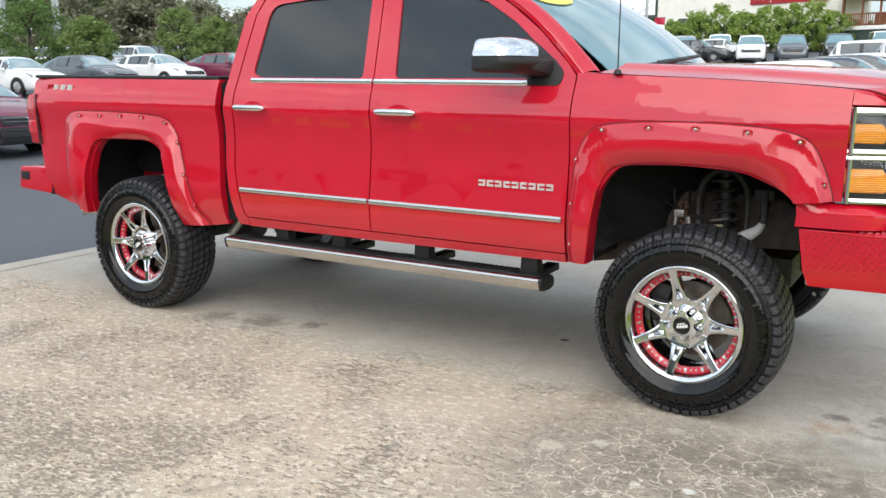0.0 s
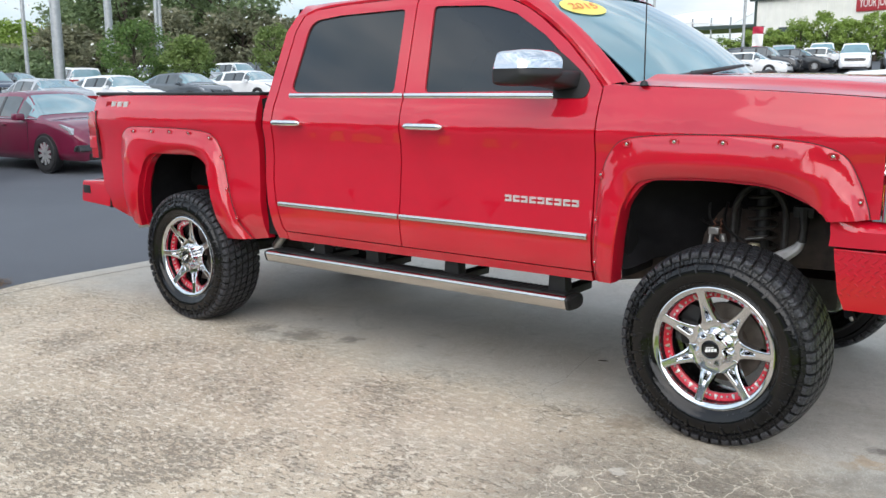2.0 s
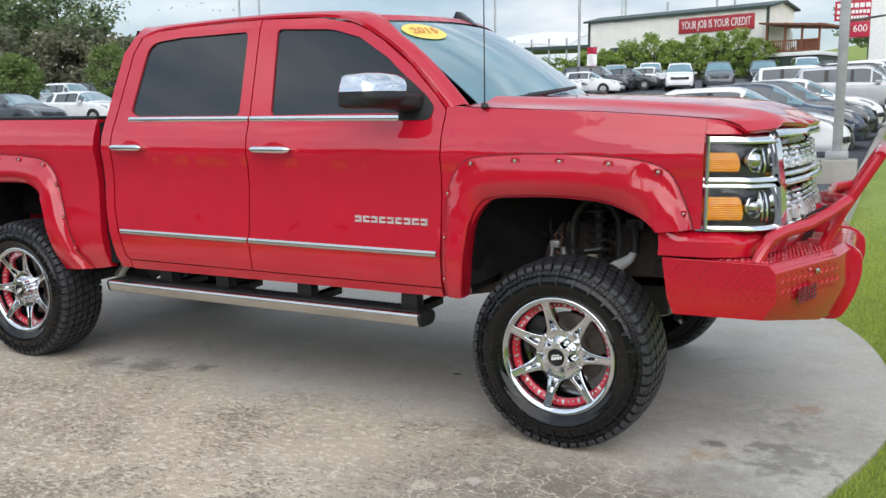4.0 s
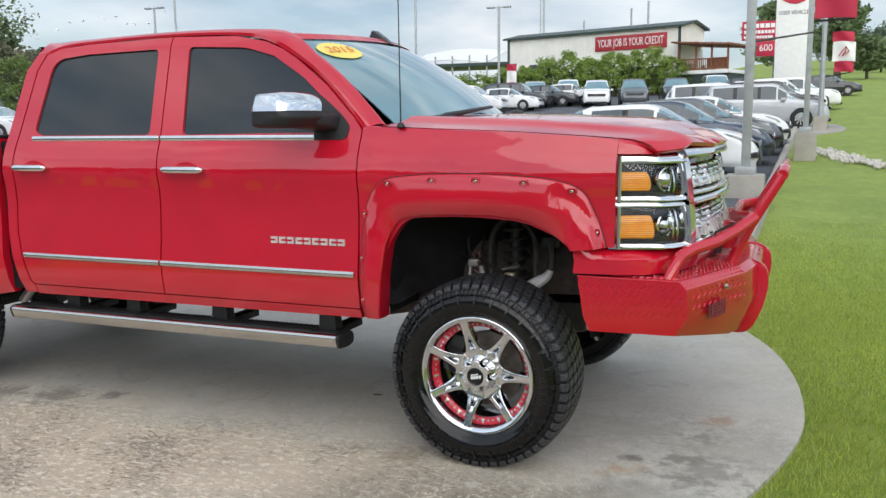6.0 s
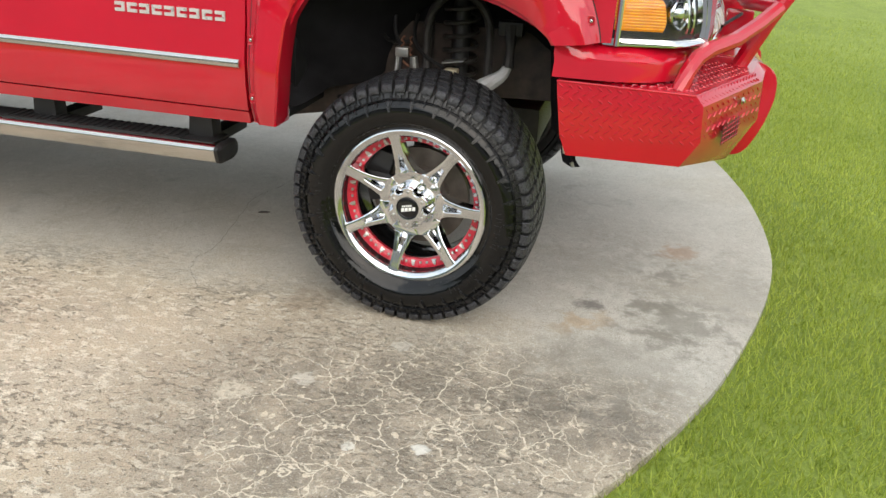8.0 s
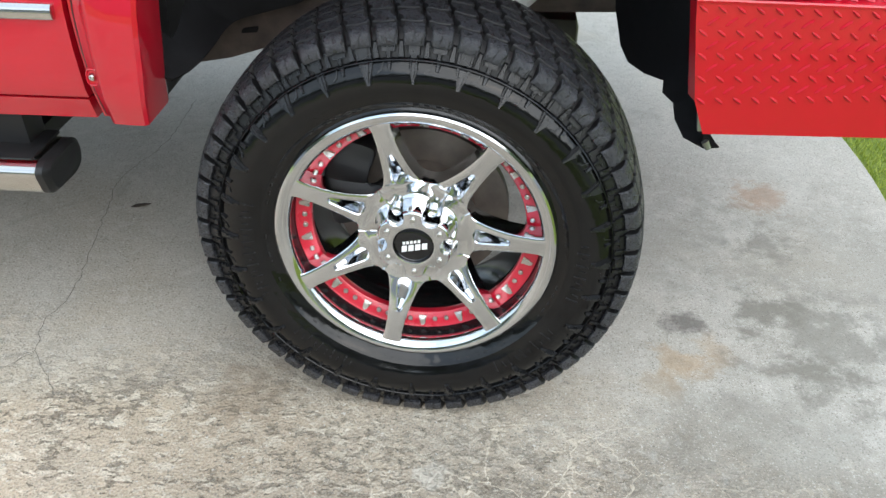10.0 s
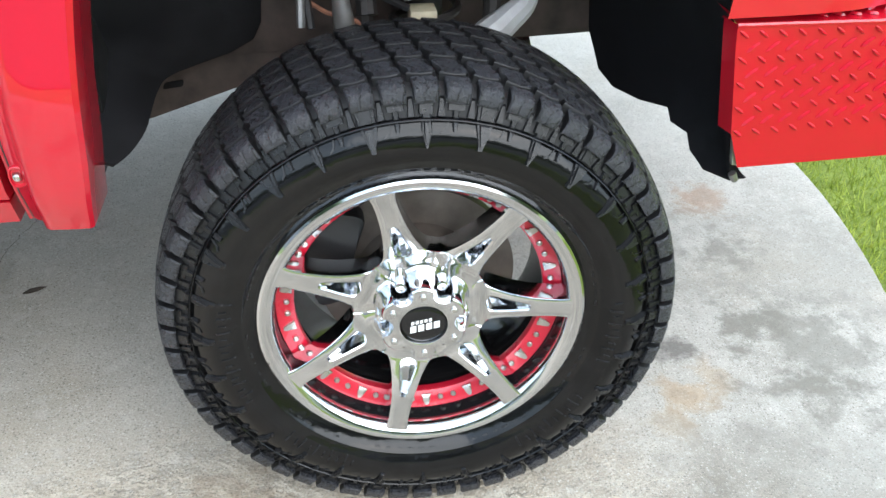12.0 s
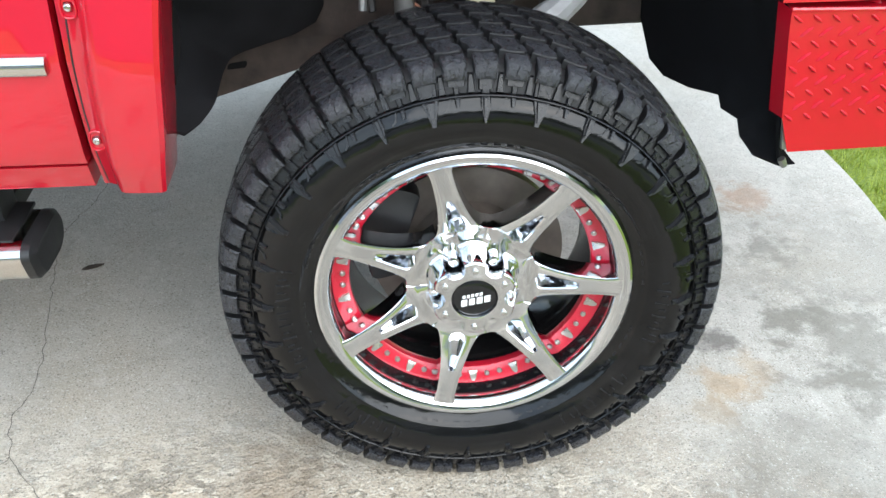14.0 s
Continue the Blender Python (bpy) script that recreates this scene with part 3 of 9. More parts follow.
def build_ground():
    sheet("ground", steps((-400, -60, 12), (-60, -8, 12), (-8, 14, 44), (14, 60, 16), (60, 400, 12)), steps((-300, -20, 8), (-20, -6, 8), (-6, 24, 60), (24, 90, 22), (90, 600, 14)), LAWN,
          lawn_height, "mown green grass round the pad and up the verge", "lawn")
    # asphalt lot: one strip west of the pad, opening out behind it as far as the kerb line
    bm = bmesh.new()
    rows = []
    for y in steps((-60, -8, 6), (-8, 20, 28), (20, 100, 16)):
        east = -5.70 if y < 5.2 else -5.70 + min(1, (y - 5.2) / 1.6) * (6.45) if y < 6.8 else 0.75 + 0.020 * (y - 6.8)
        xs = [east - (east + 140) * (k / 40) ** 1.8 for k in range(41)]
        rows.append([bm.verts.new((x, y, rise(x, y) - 0.012)) for x in xs])
    for a, b in zip(rows, rows[1:]):
        for k in range(40):
            bm.faces.new((a[k], b[k], b[k + 1], a[k + 1]))
    # the drive in front of the pad
    rows = []
    for y in steps((-60, -6, 8), (-6, -3.3, 4)):
        rows.append([bm.verts.new((-5.70 + 13.0 * k / 10, y, rise(0, y) - 0.014)) for k in range(11)])
    for a, b in zip(rows, rows[1:]):
        for k in range(10):
            bm.faces.new((a[k], b[k], b[k + 1], a[k + 1]))
    tagged(finish("road", bm, ASPHALT), "dark grey asphalt car lot with faint tyre marks", "asphalt", kind="structure")


# ---- the pickup truck ----
WIDTH = 2.03
AXLE_Z, BASE = 0.435, 3.645
SIDE_Z = [0.60, 0.66, 0.72, 0.80, 0.87, 1.00, 1.16, 1.26, 1.325, 1.36, 1.42, 1.48, 1.52, 1.55, 2.00, 2.06]
SIDE_Y = [0.070, 0.045, 0.020, 0.006, 0.000, 0.010, 0.016, 0.010, -0.004, -0.004, 0.008, 0.030, 0.050, 0.060, 0.220, 0.255]


def side_y(x, z):
    y = float(np.interp(z, SIDE_Z, SIDE_Y))
    if x > 0.3:
        y += ((x - 0.3) / 0.65) ** 2 * 0.080
    if x < -4.3:
        y += ((-x - 4.3) / 0.4) ** 2 * 0.03
    return y


def panel(outline, cuts=(), depth=0.03, proud=0.0, step=0.07, yf=side_y, mirror=False):
    """A pressed sheet with the outline in (x, z), openings cut out, bent to the body side, edges turned in."""
    bm = bmesh.new()
    bm.faces.new([bm.verts.new((x, 0, z)) for x, z in outline])
    xs, zs = [p[0] for p in outline], [p[1] for p in outline]
    planes = [((x, 0, 0), (1, 0, 0)) for x in np.arange(min(xs) + step, max(xs), step)]
    planes += [((0, 0, z), (0, 0, 1)) for z in SIDE_Z + [0.63, 0.69, 0.76, 1.08, 1.39, 1.70, 1.85] if min(zs) < z < max(zs)]
    for c in cuts:
        for (x0, z0), (x1, z1) in zip(c, c[1:] + c[:1]):
            planes.append(((x0, 0, z0), (z1 - z0, 0, x0 - x1)))
    for co, no in planes:
        bmesh.ops.bisect_plane(bm, geom=bm.verts[:] + bm.edges[:] + bm.faces[:], dist=1e-5, plane_co=co, plane_no=no)
    for c in cuts:
        bad = [f for f in bm.faces if inside(c, f.calc_center_median().x, f.calc_center_median().z)]
        bmesh.ops.delete(bm, geom=bad, context="FACES")
    rim = [e for e in bm.edges if len(e.link_faces) == 1]
    if depth:
        r = bmesh.ops.extrude_edge_only(bm, edges=rim)
        for v in (g for g in r["geom"] if isinstance(g, bmesh.types.BMVert)):
            v.co.y += depth
    for v in bm.verts:
        y = v.co.y + yf(v.co.x, v.co.z) - proud
        v.co.y = WIDTH - y if mirror else y
    return bm


FRONT_DOOR = [(-0.603, 0.700), (-0.597, 1.10), (-0.592, 1.555), (-0.64, 1.610), (-0.82, 1.775), (-1.00, 1.903), (-1.10, 1.960), (-1.20, 2.000), (-1.40, 2.038), (-1.795, 2.050), (-1.752, 1.50), (-1.745, 1.30), (-1.760, 0.700)]
REAR_DOOR = [(-1.768, 0.700), (-1.753, 1.30), (-1.760, 1.50), (-1.803, 2.050), (-2.36, 2.035), (-2.56, 2.018), (-2.655, 1.985), (-2.70, 1.90), (-2.74, 1.52), (-2.755, 1.0), (-2.70, 0.72), (-2.68, 0.700)]
FRONT_WIN = fillet([(-0.665, 1.545), (-0.80, 1.690), (-0.95, 1.812), (-1.14, 1.925), (-1.32, 1.975), (-1.675, 1.992), (-1.622, 1.535)], [0.03, 0, 0, 0, 0.05, 0.03, 0.03], 4)
REAR_WIN = fillet([(-1.832, 1.535), (-1.872, 1.988), (-2.35, 1.978), (-2.595, 1.955), (-2.635, 1.560), (-2.58, 1.535)], [0.03, 0.03, 0, 0.08, 0.05, 0.05], 4)
FENDER = [(-0.590, 0.655), (-0.590, 1.10), (-0.585, 1.555), (-0.555, 1.570), (-0.22, 1.554), (0.02, 1.544), (0.15, 1.538), (0.275, 1.530), (0.40, 1.522), (0.52, 1.512), (0.59, 1.505), (0.617, 1.498), (0.612, 1.050), (0.43, 1.045), (0.43, 0.9), (-0.50, 0.655)]
FRONT_ARCH = fillet([(-0.520, 0.50), (-0.497, 0.66), (-0.440, 1.02), (-0.35, 1.150), (-0.05, 1.165), (0.22, 1.150), (0.37, 1.085), (0.438, 1.035), (0.445, 0.50)], [0, 0, 0.1, 0.08, 0.1, 0.1, 0.05, 0.01, 0], 4)
BED_SIDE = [(-2.875, 0.635), (-2.885, 1.00), (-2.895, 1.520), (-4.66, 1.535), (-4.705, 1.50), (-4.66, 1.05), (-4.56, 0.71), (-4.20, 0.60), (-3.24, 0.605), (-2.99, 0.615)]
REAR_ARCH = fillet([(-4.18, 0.50), (-4.055, 1.02), (-3.96, 1.125), (-3.50, 1.130), (-3.345, 1.05), (-3.24, 0.50)], [0, 0.1, 0.08, 0.08, 0.1, 0], 4)
CAB_CORNER = [(-2.69, 0.690), (-2.712, 0.72), (-2.765, 1.0), (-2.750, 1.52), (-2.710, 1.90), (-2.665, 1.990), (-2.73, 1.985), (-2.785, 1.90), (-2.825, 1.52), (-2.83, 1.0), (-2.775, 0.645), (-2.69, 0.645)]
ROCKER = [(-2.684, 0.640), (-2.684, 0.694), (-0.605, 0.694), (-0.605, 0.650)]

FLARE_FRONT = ([(-0.578, 0.664), (-0.580, 0.80), (-0.575, 0.95), (-0.562, 1.12), (-0.525, 1.245), (-0.445, 1.325), (-0.27, 1.350), (-0.03, 1.358), (0.19, 1.352), (0.36, 1.335), (0.475, 1.290), (0.532, 1.195), (0.568, 1.10), (0.580, 1.050)],
               [(-0.484, 0.664), (-0.464, 0.78), (-0.448, 0.92), (-0.430, 1.03), (-0.405, 1.100), (-0.355, 1.148), (-0.22, 1.168), (-0.03, 1.172), (0.12, 1.168), (0.24, 1.152), (0.33, 1.118), (0.385, 1.080), (0.418, 1.055), (0.432, 1.035)])
FLARE_REAR = ([(-4.285, 0.625), (-4.325, 0.85), (-4.340, 1.05), (-4.330, 1.19), (-4.285, 1.265), (-4.19, 1.298), (-3.95, 1.303), (-3.70, 1.303), (-3.45, 1.293), (-3.315, 1.262), (-3.238, 1.165), (-3.180, 0.96), (-3.105, 0.72), (-3.025, 0.612)],
              [(-4.175, 0.600), (-4.125, 0.75), (-4.090, 0.90), (-4.058, 1.015), (-4.020, 1.080), (-3.945, 1.122), (-3.80, 1.132), (-3.66, 1.135), (-3.52, 1.130), (-3.43, 1.105), (-3.365, 1.055), (-3.330, 0.95), (-3.290, 0.78), (-3.240, 0.600)])


def flare(lines, mirror):
    """A pocket-style wheel flare: gasket edge, a face that leans out to a crease over the arch, flat legs, and a deep lip turned in to the wheel."""
    outer, inner = (smooth_line(l, 4) for l in lines)
    over = [(0.0, 0.012), (0.0, -0.010), (0.025, -0.017), (0.12, -0.023), (0.34, -0.036), (0.56, -0.049), (0.64, -0.051), (0.72, -0.047), (0.95, -0.029), (1.0, -0.020), (1.0, 0.055), (0.95, 0.075)]
    leg = [(0.0, 0.012), (0.0, -0.010), (0.06, -0.016), (0.14, -0.020), (0.20, -0.031), (0.26, -0.044), (0.34, -0.049), (0.60, -0.051), (0.93, -0.052), (0.985, -0.046), (1.0, 0.055), (0.95, 0.075)]
    bm = bmesh.new()
    rows = []
    for (x0, z0), (x1, z1) in zip(outer, inner):
        k = abs(z1 - z0) / (math.hypot(x1 - x0, z1 - z0) + 1e-6)
        k = min(1.0, max(0.0, (k - 0.45) / 0.4)) * (1.0 if z0 > 1.15 else 0.0)
        row = []
        for (ua, da), (ub, db) in zip(over, leg):
            u, dy = ub + (ua - ub) * k, db + (da - db) * k
            x, z = x0 + (x1 - x0) * u, z0 + (z1 - z0) * u
            y = side_y(x0 + (x1 - x0) * min(u, 0.6), z) + dy
            row.append(bm.verts.new((x, WIDTH - y if mirror else y, z)))
        rows.append(row)
    for a, b in zip(rows, rows[1:]):
        for k in range(len(over) - 1):
            bm.faces.new((a[k], a[k + 1], b[k + 1], b[k]))
    bm.faces.new(rows[0])
    bm.faces.new(rows[-1][::-1])
    return bm


def gasket(line, mirror):
    """Thin black rubber edge between flare and body."""
    bm = bmesh.new()
    pts = [(x, side_y(x, z), z) for x, z in smooth_line(line, 4)]
    tube(bm, [(x, WIDTH - y + 0.008 if mirror else y - 0.008, z + 0.001) for x, y, z in pts], 0.0028, 6)
    return bm


def rivet_mesh(parent):
    """A button-head bolt in a shallow pressed pocket with a raised lip."""
    bm = bmesh.new()
    rings = []
    for sx, sz, a in ((0.0275, 0.0195, -0.006), (0.0265, 0.0185, 0.0022), (0.0245, 0.0168, 0.0034), (0.0222, 0.0148, 0.0026), (0.0195, 0.0128, -0.0020), (0.0120, 0.0110, -0.0024)):
        ring = []
        for k in range(24):
            t = 2 * math.pi * k / 24
            c, q = math.cos(t), math.sin(t)
            e = 0.72
            ring.append(bm.verts.new((sx * math.copysign(abs(c) ** e, c), -a, sz * math.copysign(abs(q) ** e, q))))
        rings.append(ring)
    for a, b in zip(rings, rings[1:]):
        for k in range(24):
            bm.faces.new((a[k], a[(k + 1) % 24], b[(k + 1) % 24], b[k]))
    head = lathe(bm, [(0.0100, -0.0030), (0.0100, 0.0035), (0.0088, 0.0062), (0.0060, 0.0082), (0.0042, 0.0084), (0.0036, 0.0060)], 16)
    bm.faces.new(head[-1])
    for f in bm.faces:
        c = f.calc_center_median()
        f.material_index = 1 if math.hypot(c.x, c.z) < 0.0113 and -c.y > -0.0022 else 0
    return bm


def make_wheel_meshes():
    """Meshes of one wheel about its own centre, axle along y, outer face towards -y."""
    out = {}
    # rim: lip, barrel and inner bead
    bm = bmesh.new()
    lathe(bm, [(0.2705, -0.020), (0.2765, -0.004), (0.2775, 0.006), (0.2750, 0.0125), (0.2710, 0.0142), (0.2660, 0.0132), (0.2600, 0.0105), (0.2540, 0.0070), (0.2500, 0.0030), (0.2480, -0.0030), (0.2485, -0.0100), (0.2515, -0.0160), (0.2535, -0.0220)], 120)
    out["rim"] = (bm, WHEEL_CHROME)
    bm = bmesh.new()
    lathe(bm, [(0.2535, -0.0220), (0.2525, -0.030), (0.2505, -0.040), (0.2480, -0.052), (0.2430, -0.065), (0.2300, -0.085), (0.2250, -0.10), (0.2240, -0.20), (0.2350, -0.235), (0.262, -0.255), (0.272, -0.26)], 96)
    out["barrel"] = (bm, GLOSS_BLACK)
    # red inner ring between the spokes, dished inwards
    bm = bmesh.new()
    lathe(bm, [(0.2530, -0.0580), (0.2510, -0.0480), (0.2480, -0.0450), (0.2450, -0.0455), (0.2205, -0.0545), (0.2178, -0.0570), (0.2170, -0.064), (0.2190, -0.074)], 96)
    out["ring"] = (bm, WHEEL_RED)
    # one spoke along +x: polished face dished in towards the hub, waisted, with a deep tapered window
    bm = bmesh.new()
    rs = [0.060, 0.090, 0.1020, 0.1060, 0.1085, 0.1115, 0.1140, 0.1160, 0.1200, 0.1260, 0.1340, 0.1430, 0.1530, 0.1640, 0.1740, 0.1800, 0.1835, 0.1860, 0.1950, 0.2080, 0.2220, 0.2340, 0.2440, 0.2510, 0.2570, 0.2620]
    hw = np.interp(rs, [0.060, 0.1060, 0.1085, 0.1120, 0.1180, 0.1280, 0.145, 0.165, 0.185, 0.205, 0.232, 0.242, 0.250, 0.262], [0.0295, 0.0515, 0.0455, 0.0400, 0.0360, 0.0320, 0.0274, 0.0236, 0.0208, 0.0190, 0.0180, 0.0186, 0.0205, 0.0245])
    sl = np.interp(rs, [0.1130, 0.1145, 0.1165, 0.1205, 0.1270, 0.1430, 0.1640, 0.1800, 0.1840, 0.1855], [0.0, 0.0088, 0.0122, 0.0142, 0.0140, 0.0112, 0.0074, 0.0048, 0.0030, 0.0])
    top = np.interp(rs, [0.060, 0.100, 0.112, 0.130, 0.155, 0.184, 0.215, 0.245, 0.264], [-0.0300, -0.0290, -0.0270, -0.0215, -0.0135, -0.0060, 0.0000, 0.0055, 0.0095])
    floor = np.interp(rs, [0.112, 0.150, 0.160, 0.186], [0.040, 0.036, 0.014, 0.008])
    rows = []
    for r, w, s, a, fl in zip(rs, hw, sl, top, floor):
        pr = [(-w * 1.05, a - 0.046), (-w * 1.01, a - 0.0062), (-w * 0.985, a - 0.0016), (-w + 0.0034, a), (-s - 0.0026, a), (-s, a - 0.0022), (-s * 0.88, a - fl if s else a), (0.0, a - fl - 0.002 if s else a),
              (s * 0.88, a - fl if s else a), (s, a - 0.0022), (s + 0.0026, a), (w - 0.0034, a), (w * 0.985, a - 0.0016), (w * 1.01, a - 0.0062), (w * 1.05, a - 0.046)]
        if not s:
            pr = [(u if k not in (4, 5, 6, 8, 9, 10) else (k - 7) * 0.0030, a if 3 <= k <= 11 else v) for k, (u, v) in enumerate(pr)]
        rows.append([bm.verts.new((r, -v, u)) for u, v in pr])
    for a, b in zip(rows, rows[1:]):
        for k in range(14):
            bm.faces.new((a[k], a[k + 1], b[k + 1], b[k]))
    bm.faces.new(rows[0])
    bm.faces.new(rows[-1][::-1])
    out["spoke"] = (bm, WHEEL_CHROME)
    # hub: a tall six-lobed crown, its wall cut by six open wells for the lug nuts
    bm = bmesh.new()
    n = 240
    rings = []
    for r in [0.0385, 0.0388, 0.0395, 0.0405, 0.0420, 0.0440] + [0.0455 + 0.0011 * k for k in range(42)] + [0.093, 0.098, 0.104, 0.112]:
        ring = []
        for k in range(n):
            t = 2 * math.pi * k / n
            off = t - round(t / radians(60)) * radians(60)
            lobe = 0.0725 - 0.0035 * math.cos(6 * t)
            a = float(np.interp(r, [0.0385, 0.0390, 0.0405, 0.0435, lobe - 0.0045, lobe - 0.002, lobe, lobe + 0.0015, lobe + 0.0075, lobe + 0.013, 0.112], [0.0120, 0.0165, 0.0200, 0.0208, 0.0200, 0.0185, 0.0150, 0.0080, -0.0235, -0.0290, -0.0300]))
            x, z = r * math.cos(off), r * math.sin(off)
            d = math.hypot(x - 0.0690, z) if x < 0.0690 else abs(z)
            if d < 0.0172 and r < 0.0915:
                a = min(a, float(np.interp(d, [0.0, 0.0150, 0.0158, 0.0172], [-0.046, -0.046, -0.030, a])))
            ring.append(bm.verts.new((r * math.cos(t), -a, r * math.sin(t))))
        rings.append(ring)
    for a, b in zip(rings, rings[1:]):
        for k in range(n):
            bm.faces.new((a[k], a[(k + 1) % n], b[(k + 1) % n], b[k]))
    out["hub"] = (bm, WHEEL_CHROME)
    # tall spline lug nut
    bm = bmesh.new()
    rg = lathe(bm, [(0.0135, 0.0), (0.0135, 0.006), (0.0112, 0.010), (0.0108, 0.034), (0.0092, 0.0385), (0.0058, 0.0398), (0.0048, 0.0370)], 12)
    disc_cap(bm, rg[-1])
    out["lug_nut"] = (bm, CHROME)
    # centre cap
    bm = bmesh.new()
    rg = lathe(bm, [(0.0388, 0.010), (0.0380, 0.0150), (0.034, 0.0172), (0.020, 0.0178), (0.004, 0.0180)], 48)
    disc_cap(bm, rg[-1])
    out["centre_cap"] = (bm, GLOSS_BLACK)
    # brake disc and hat
    bm = bmesh.new()
    rg = lathe(bm, [(0.178, -0.155), (0.178, -0.130), (0.110, -0.130), (0.105, -0.095), (0.085, -0.088), (0.050, -0.086)], 60)
    disc_cap(bm, rg[-1])
    out["brake_disc"] = (bm, DISC)
    # ring hardware: bell-shaped stud and small rivet
    bm = bmesh.new()
    prism(bm, fillet([(-0.0115, -0.0098), (-0.0085, -0.0072), (0.0020, -0.0062), (0.0060, -0.0035), (0.0105, -0.0030), (0.0105, 0.0030), (0.0060, 0.0035), (0.0020, 0.0062), (-0.0085, 0.0072), (-0.0115, 0.0098)], 0.0016, 2), -0.0040, 0.003, 0.0012)
    out["stud"] = (bm, STUD)
    bm = bmesh.new()
    rg = lathe(bm, [(0.0052, -0.002), (0.0052, 0.003), (0.0035, 0.0048), (0.001, 0.005)], 10)
    disc_cap(bm, rg[-1])
    out["rivet"] = (bm, STUD)
    return out


R_TYRE, W_TYRE = 0.446, 0.315
TYRE_MID = -0.125  # axial middle of the tread


def make_tyre():
    """Carcass by turning; tread blocks, shoulder blocks and sidewall claws raised on it."""
    bm = bmesh.new()
    side = [(0.270, 0.004), (0.279, 0.008), (0.289, 0.0145), (0.2985, 0.0212), (0.2995, 0.0228), (0.3010, 0.0236), (0.3020, 0.0238), (0.312, 0.0302), (0.325, 0.0348), (0.338, 0.0366), (0.350, 0.0362), (0.359, 0.0342), (0.367, 0.0302), (0.3735, 0.0258), (0.3765, 0.0232),
            (0.3775, 0.0270), (0.3792, 0.0284), (0.3810, 0.0270), (0.3822, 0.0205), (0.398, 0.0155), (0.412, 0.0085), (0.4225, -0.005), (0.4280, -0.022)]
    prof = side + [(0.4315, -0.05), (0.4325, -0.085), (0.4325, TYRE_MID)]
    prof += [(r, 2 * TYRE_MID - a) for r, a in prof[-2::-1]]
    lathe(bm, prof, 120)
    # carcass under the tread takes the dark groove-shade colour
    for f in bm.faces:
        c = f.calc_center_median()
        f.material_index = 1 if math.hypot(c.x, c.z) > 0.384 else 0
    carcass = finish("tyre", bm, [RUBBER, RUBBER_GROOVE_SHADE], None, "", 50)

    def crown(a):
        return R_TYRE - 0.019 * abs((a - TYRE_MID) / 0.150) ** 3.0

    bm = bmesh.new()
    N = 56
    pitch = 2 * math.pi / N
    rng = random.Random(5)

    def block(poly, depth=0.016):
        """A rubber block from (pitch fraction, distance from the middle) corners, its top edge chamfered."""
        cu = sum(p[0] for p in poly) / len(poly)
        ca = sum(p[1] for p in poly) / len(poly)
        rings = []
        for f, drop in ((0.94, 0.0), (0.99, 0.0012), (1.0, depth)):
            ring = []
            for u, d in poly:
                t = (cu + (u - cu) * f) * pitch
                aa = TYRE_MID + ca + (d - ca) * f
                r = crown(aa) - drop
                ring.append(bm.verts.new((r * math.cos(t), -aa, r * math.sin(t))))
            rings.append(ring)
        n = len(poly)
        bm.faces.new(rings[0])
        # chamfers and walls coloured dark so the grooves look shaded
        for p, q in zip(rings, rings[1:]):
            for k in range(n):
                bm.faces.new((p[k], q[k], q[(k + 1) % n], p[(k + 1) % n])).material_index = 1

    # five rows of hooked blocks; the cross grooves jog at each row limit and lean through it
    limits = [-0.1225, -0.0735, -0.0245, 0.0245, 0.0735, 0.1225]
    gap, slit = 0.105, 0.0040
    for k in range(N):
        for r in range(5):
            a0, a1 = limits[r] + slit, limits[r + 1] - slit
            w = 0.235 * (2.5 - r)
            j = rng.uniform(-0.015, 0.015)
            u0, u1 = k + w + gap + j, k + w + 1 - gap + j
            am = (a0 + a1) / 2
            lo, hi = 0.0034, -0.0026
            block([(u0 + 0.05, a0 + lo), (u0 + 0.50, a0 - 0.0014), (u1 + 0.05, a0 + 0.001), (u1 + 0.15, am - 0.014), (u1 + 0.09, am - 0.004), (u1 - 0.08, am + 0.004), (u1 - 0.14, am + 0.014), (u1 - 0.06, a1 + hi), (u1 - 0.50, a1 + 0.0014), (u0 - 0.06, a1 - 0.001), (u0 - 0.14, am + 0.014), (u0 - 0.08, am + 0.004), (u0 + 0.09, am - 0.004), (u0 + 0.15, am - 0.014)])
    # shoulder blocks round over and end in a ledge on the side
    over = [(0.4345, 0.1240), (0.4322, 0.1345), (0.4292, 0.1420), (0.4245, 0.1468), (0.4165, 0.1498), (0.4075, 0.1512), (0.4045, 0.1505), (0.4040, 0.1380), (0.418, 0.1240)]
    over[0] = (crown(TYRE_MID + 0.124), 0.1240)
    for sgn in (1, -1):
        shift = 0.235 * 3 * (-sgn) + (0.13 if sgn > 0 else 0.0)
        for k in range(N):
            u0, u1 = 0.110, 1 - 0.110
            loop = []
            for i, (r, d) in enumerate(over):
                top = i < 7
                wav = shift + (0.05 * sgn if i == 0 else 0.02 * math.sin(1.5 * i))
                us = (u0, u0 + 0.05, u1 - 0.05, u1)
                loop.append([bm.verts.new(((r - (0.0024 if top and q in (0, 3) else 0)) * math.cos((k + u + wav) * pitch), -(TYRE_MID + sgn * (d - (0.0020 if top and i > 2 and q in (0, 3) else 0))), (r - (0.0024 if top and q in (0, 3) else 0)) * math.sin((k + u + wav) * pitch))) for q, u in enumerate(us)])
            for p, q in zip(loop, loop[1:] + loop[:1]):
                for c in range(3):
                    bm.faces.new((p[c], p[c + 1], q[c + 1], q[c]))
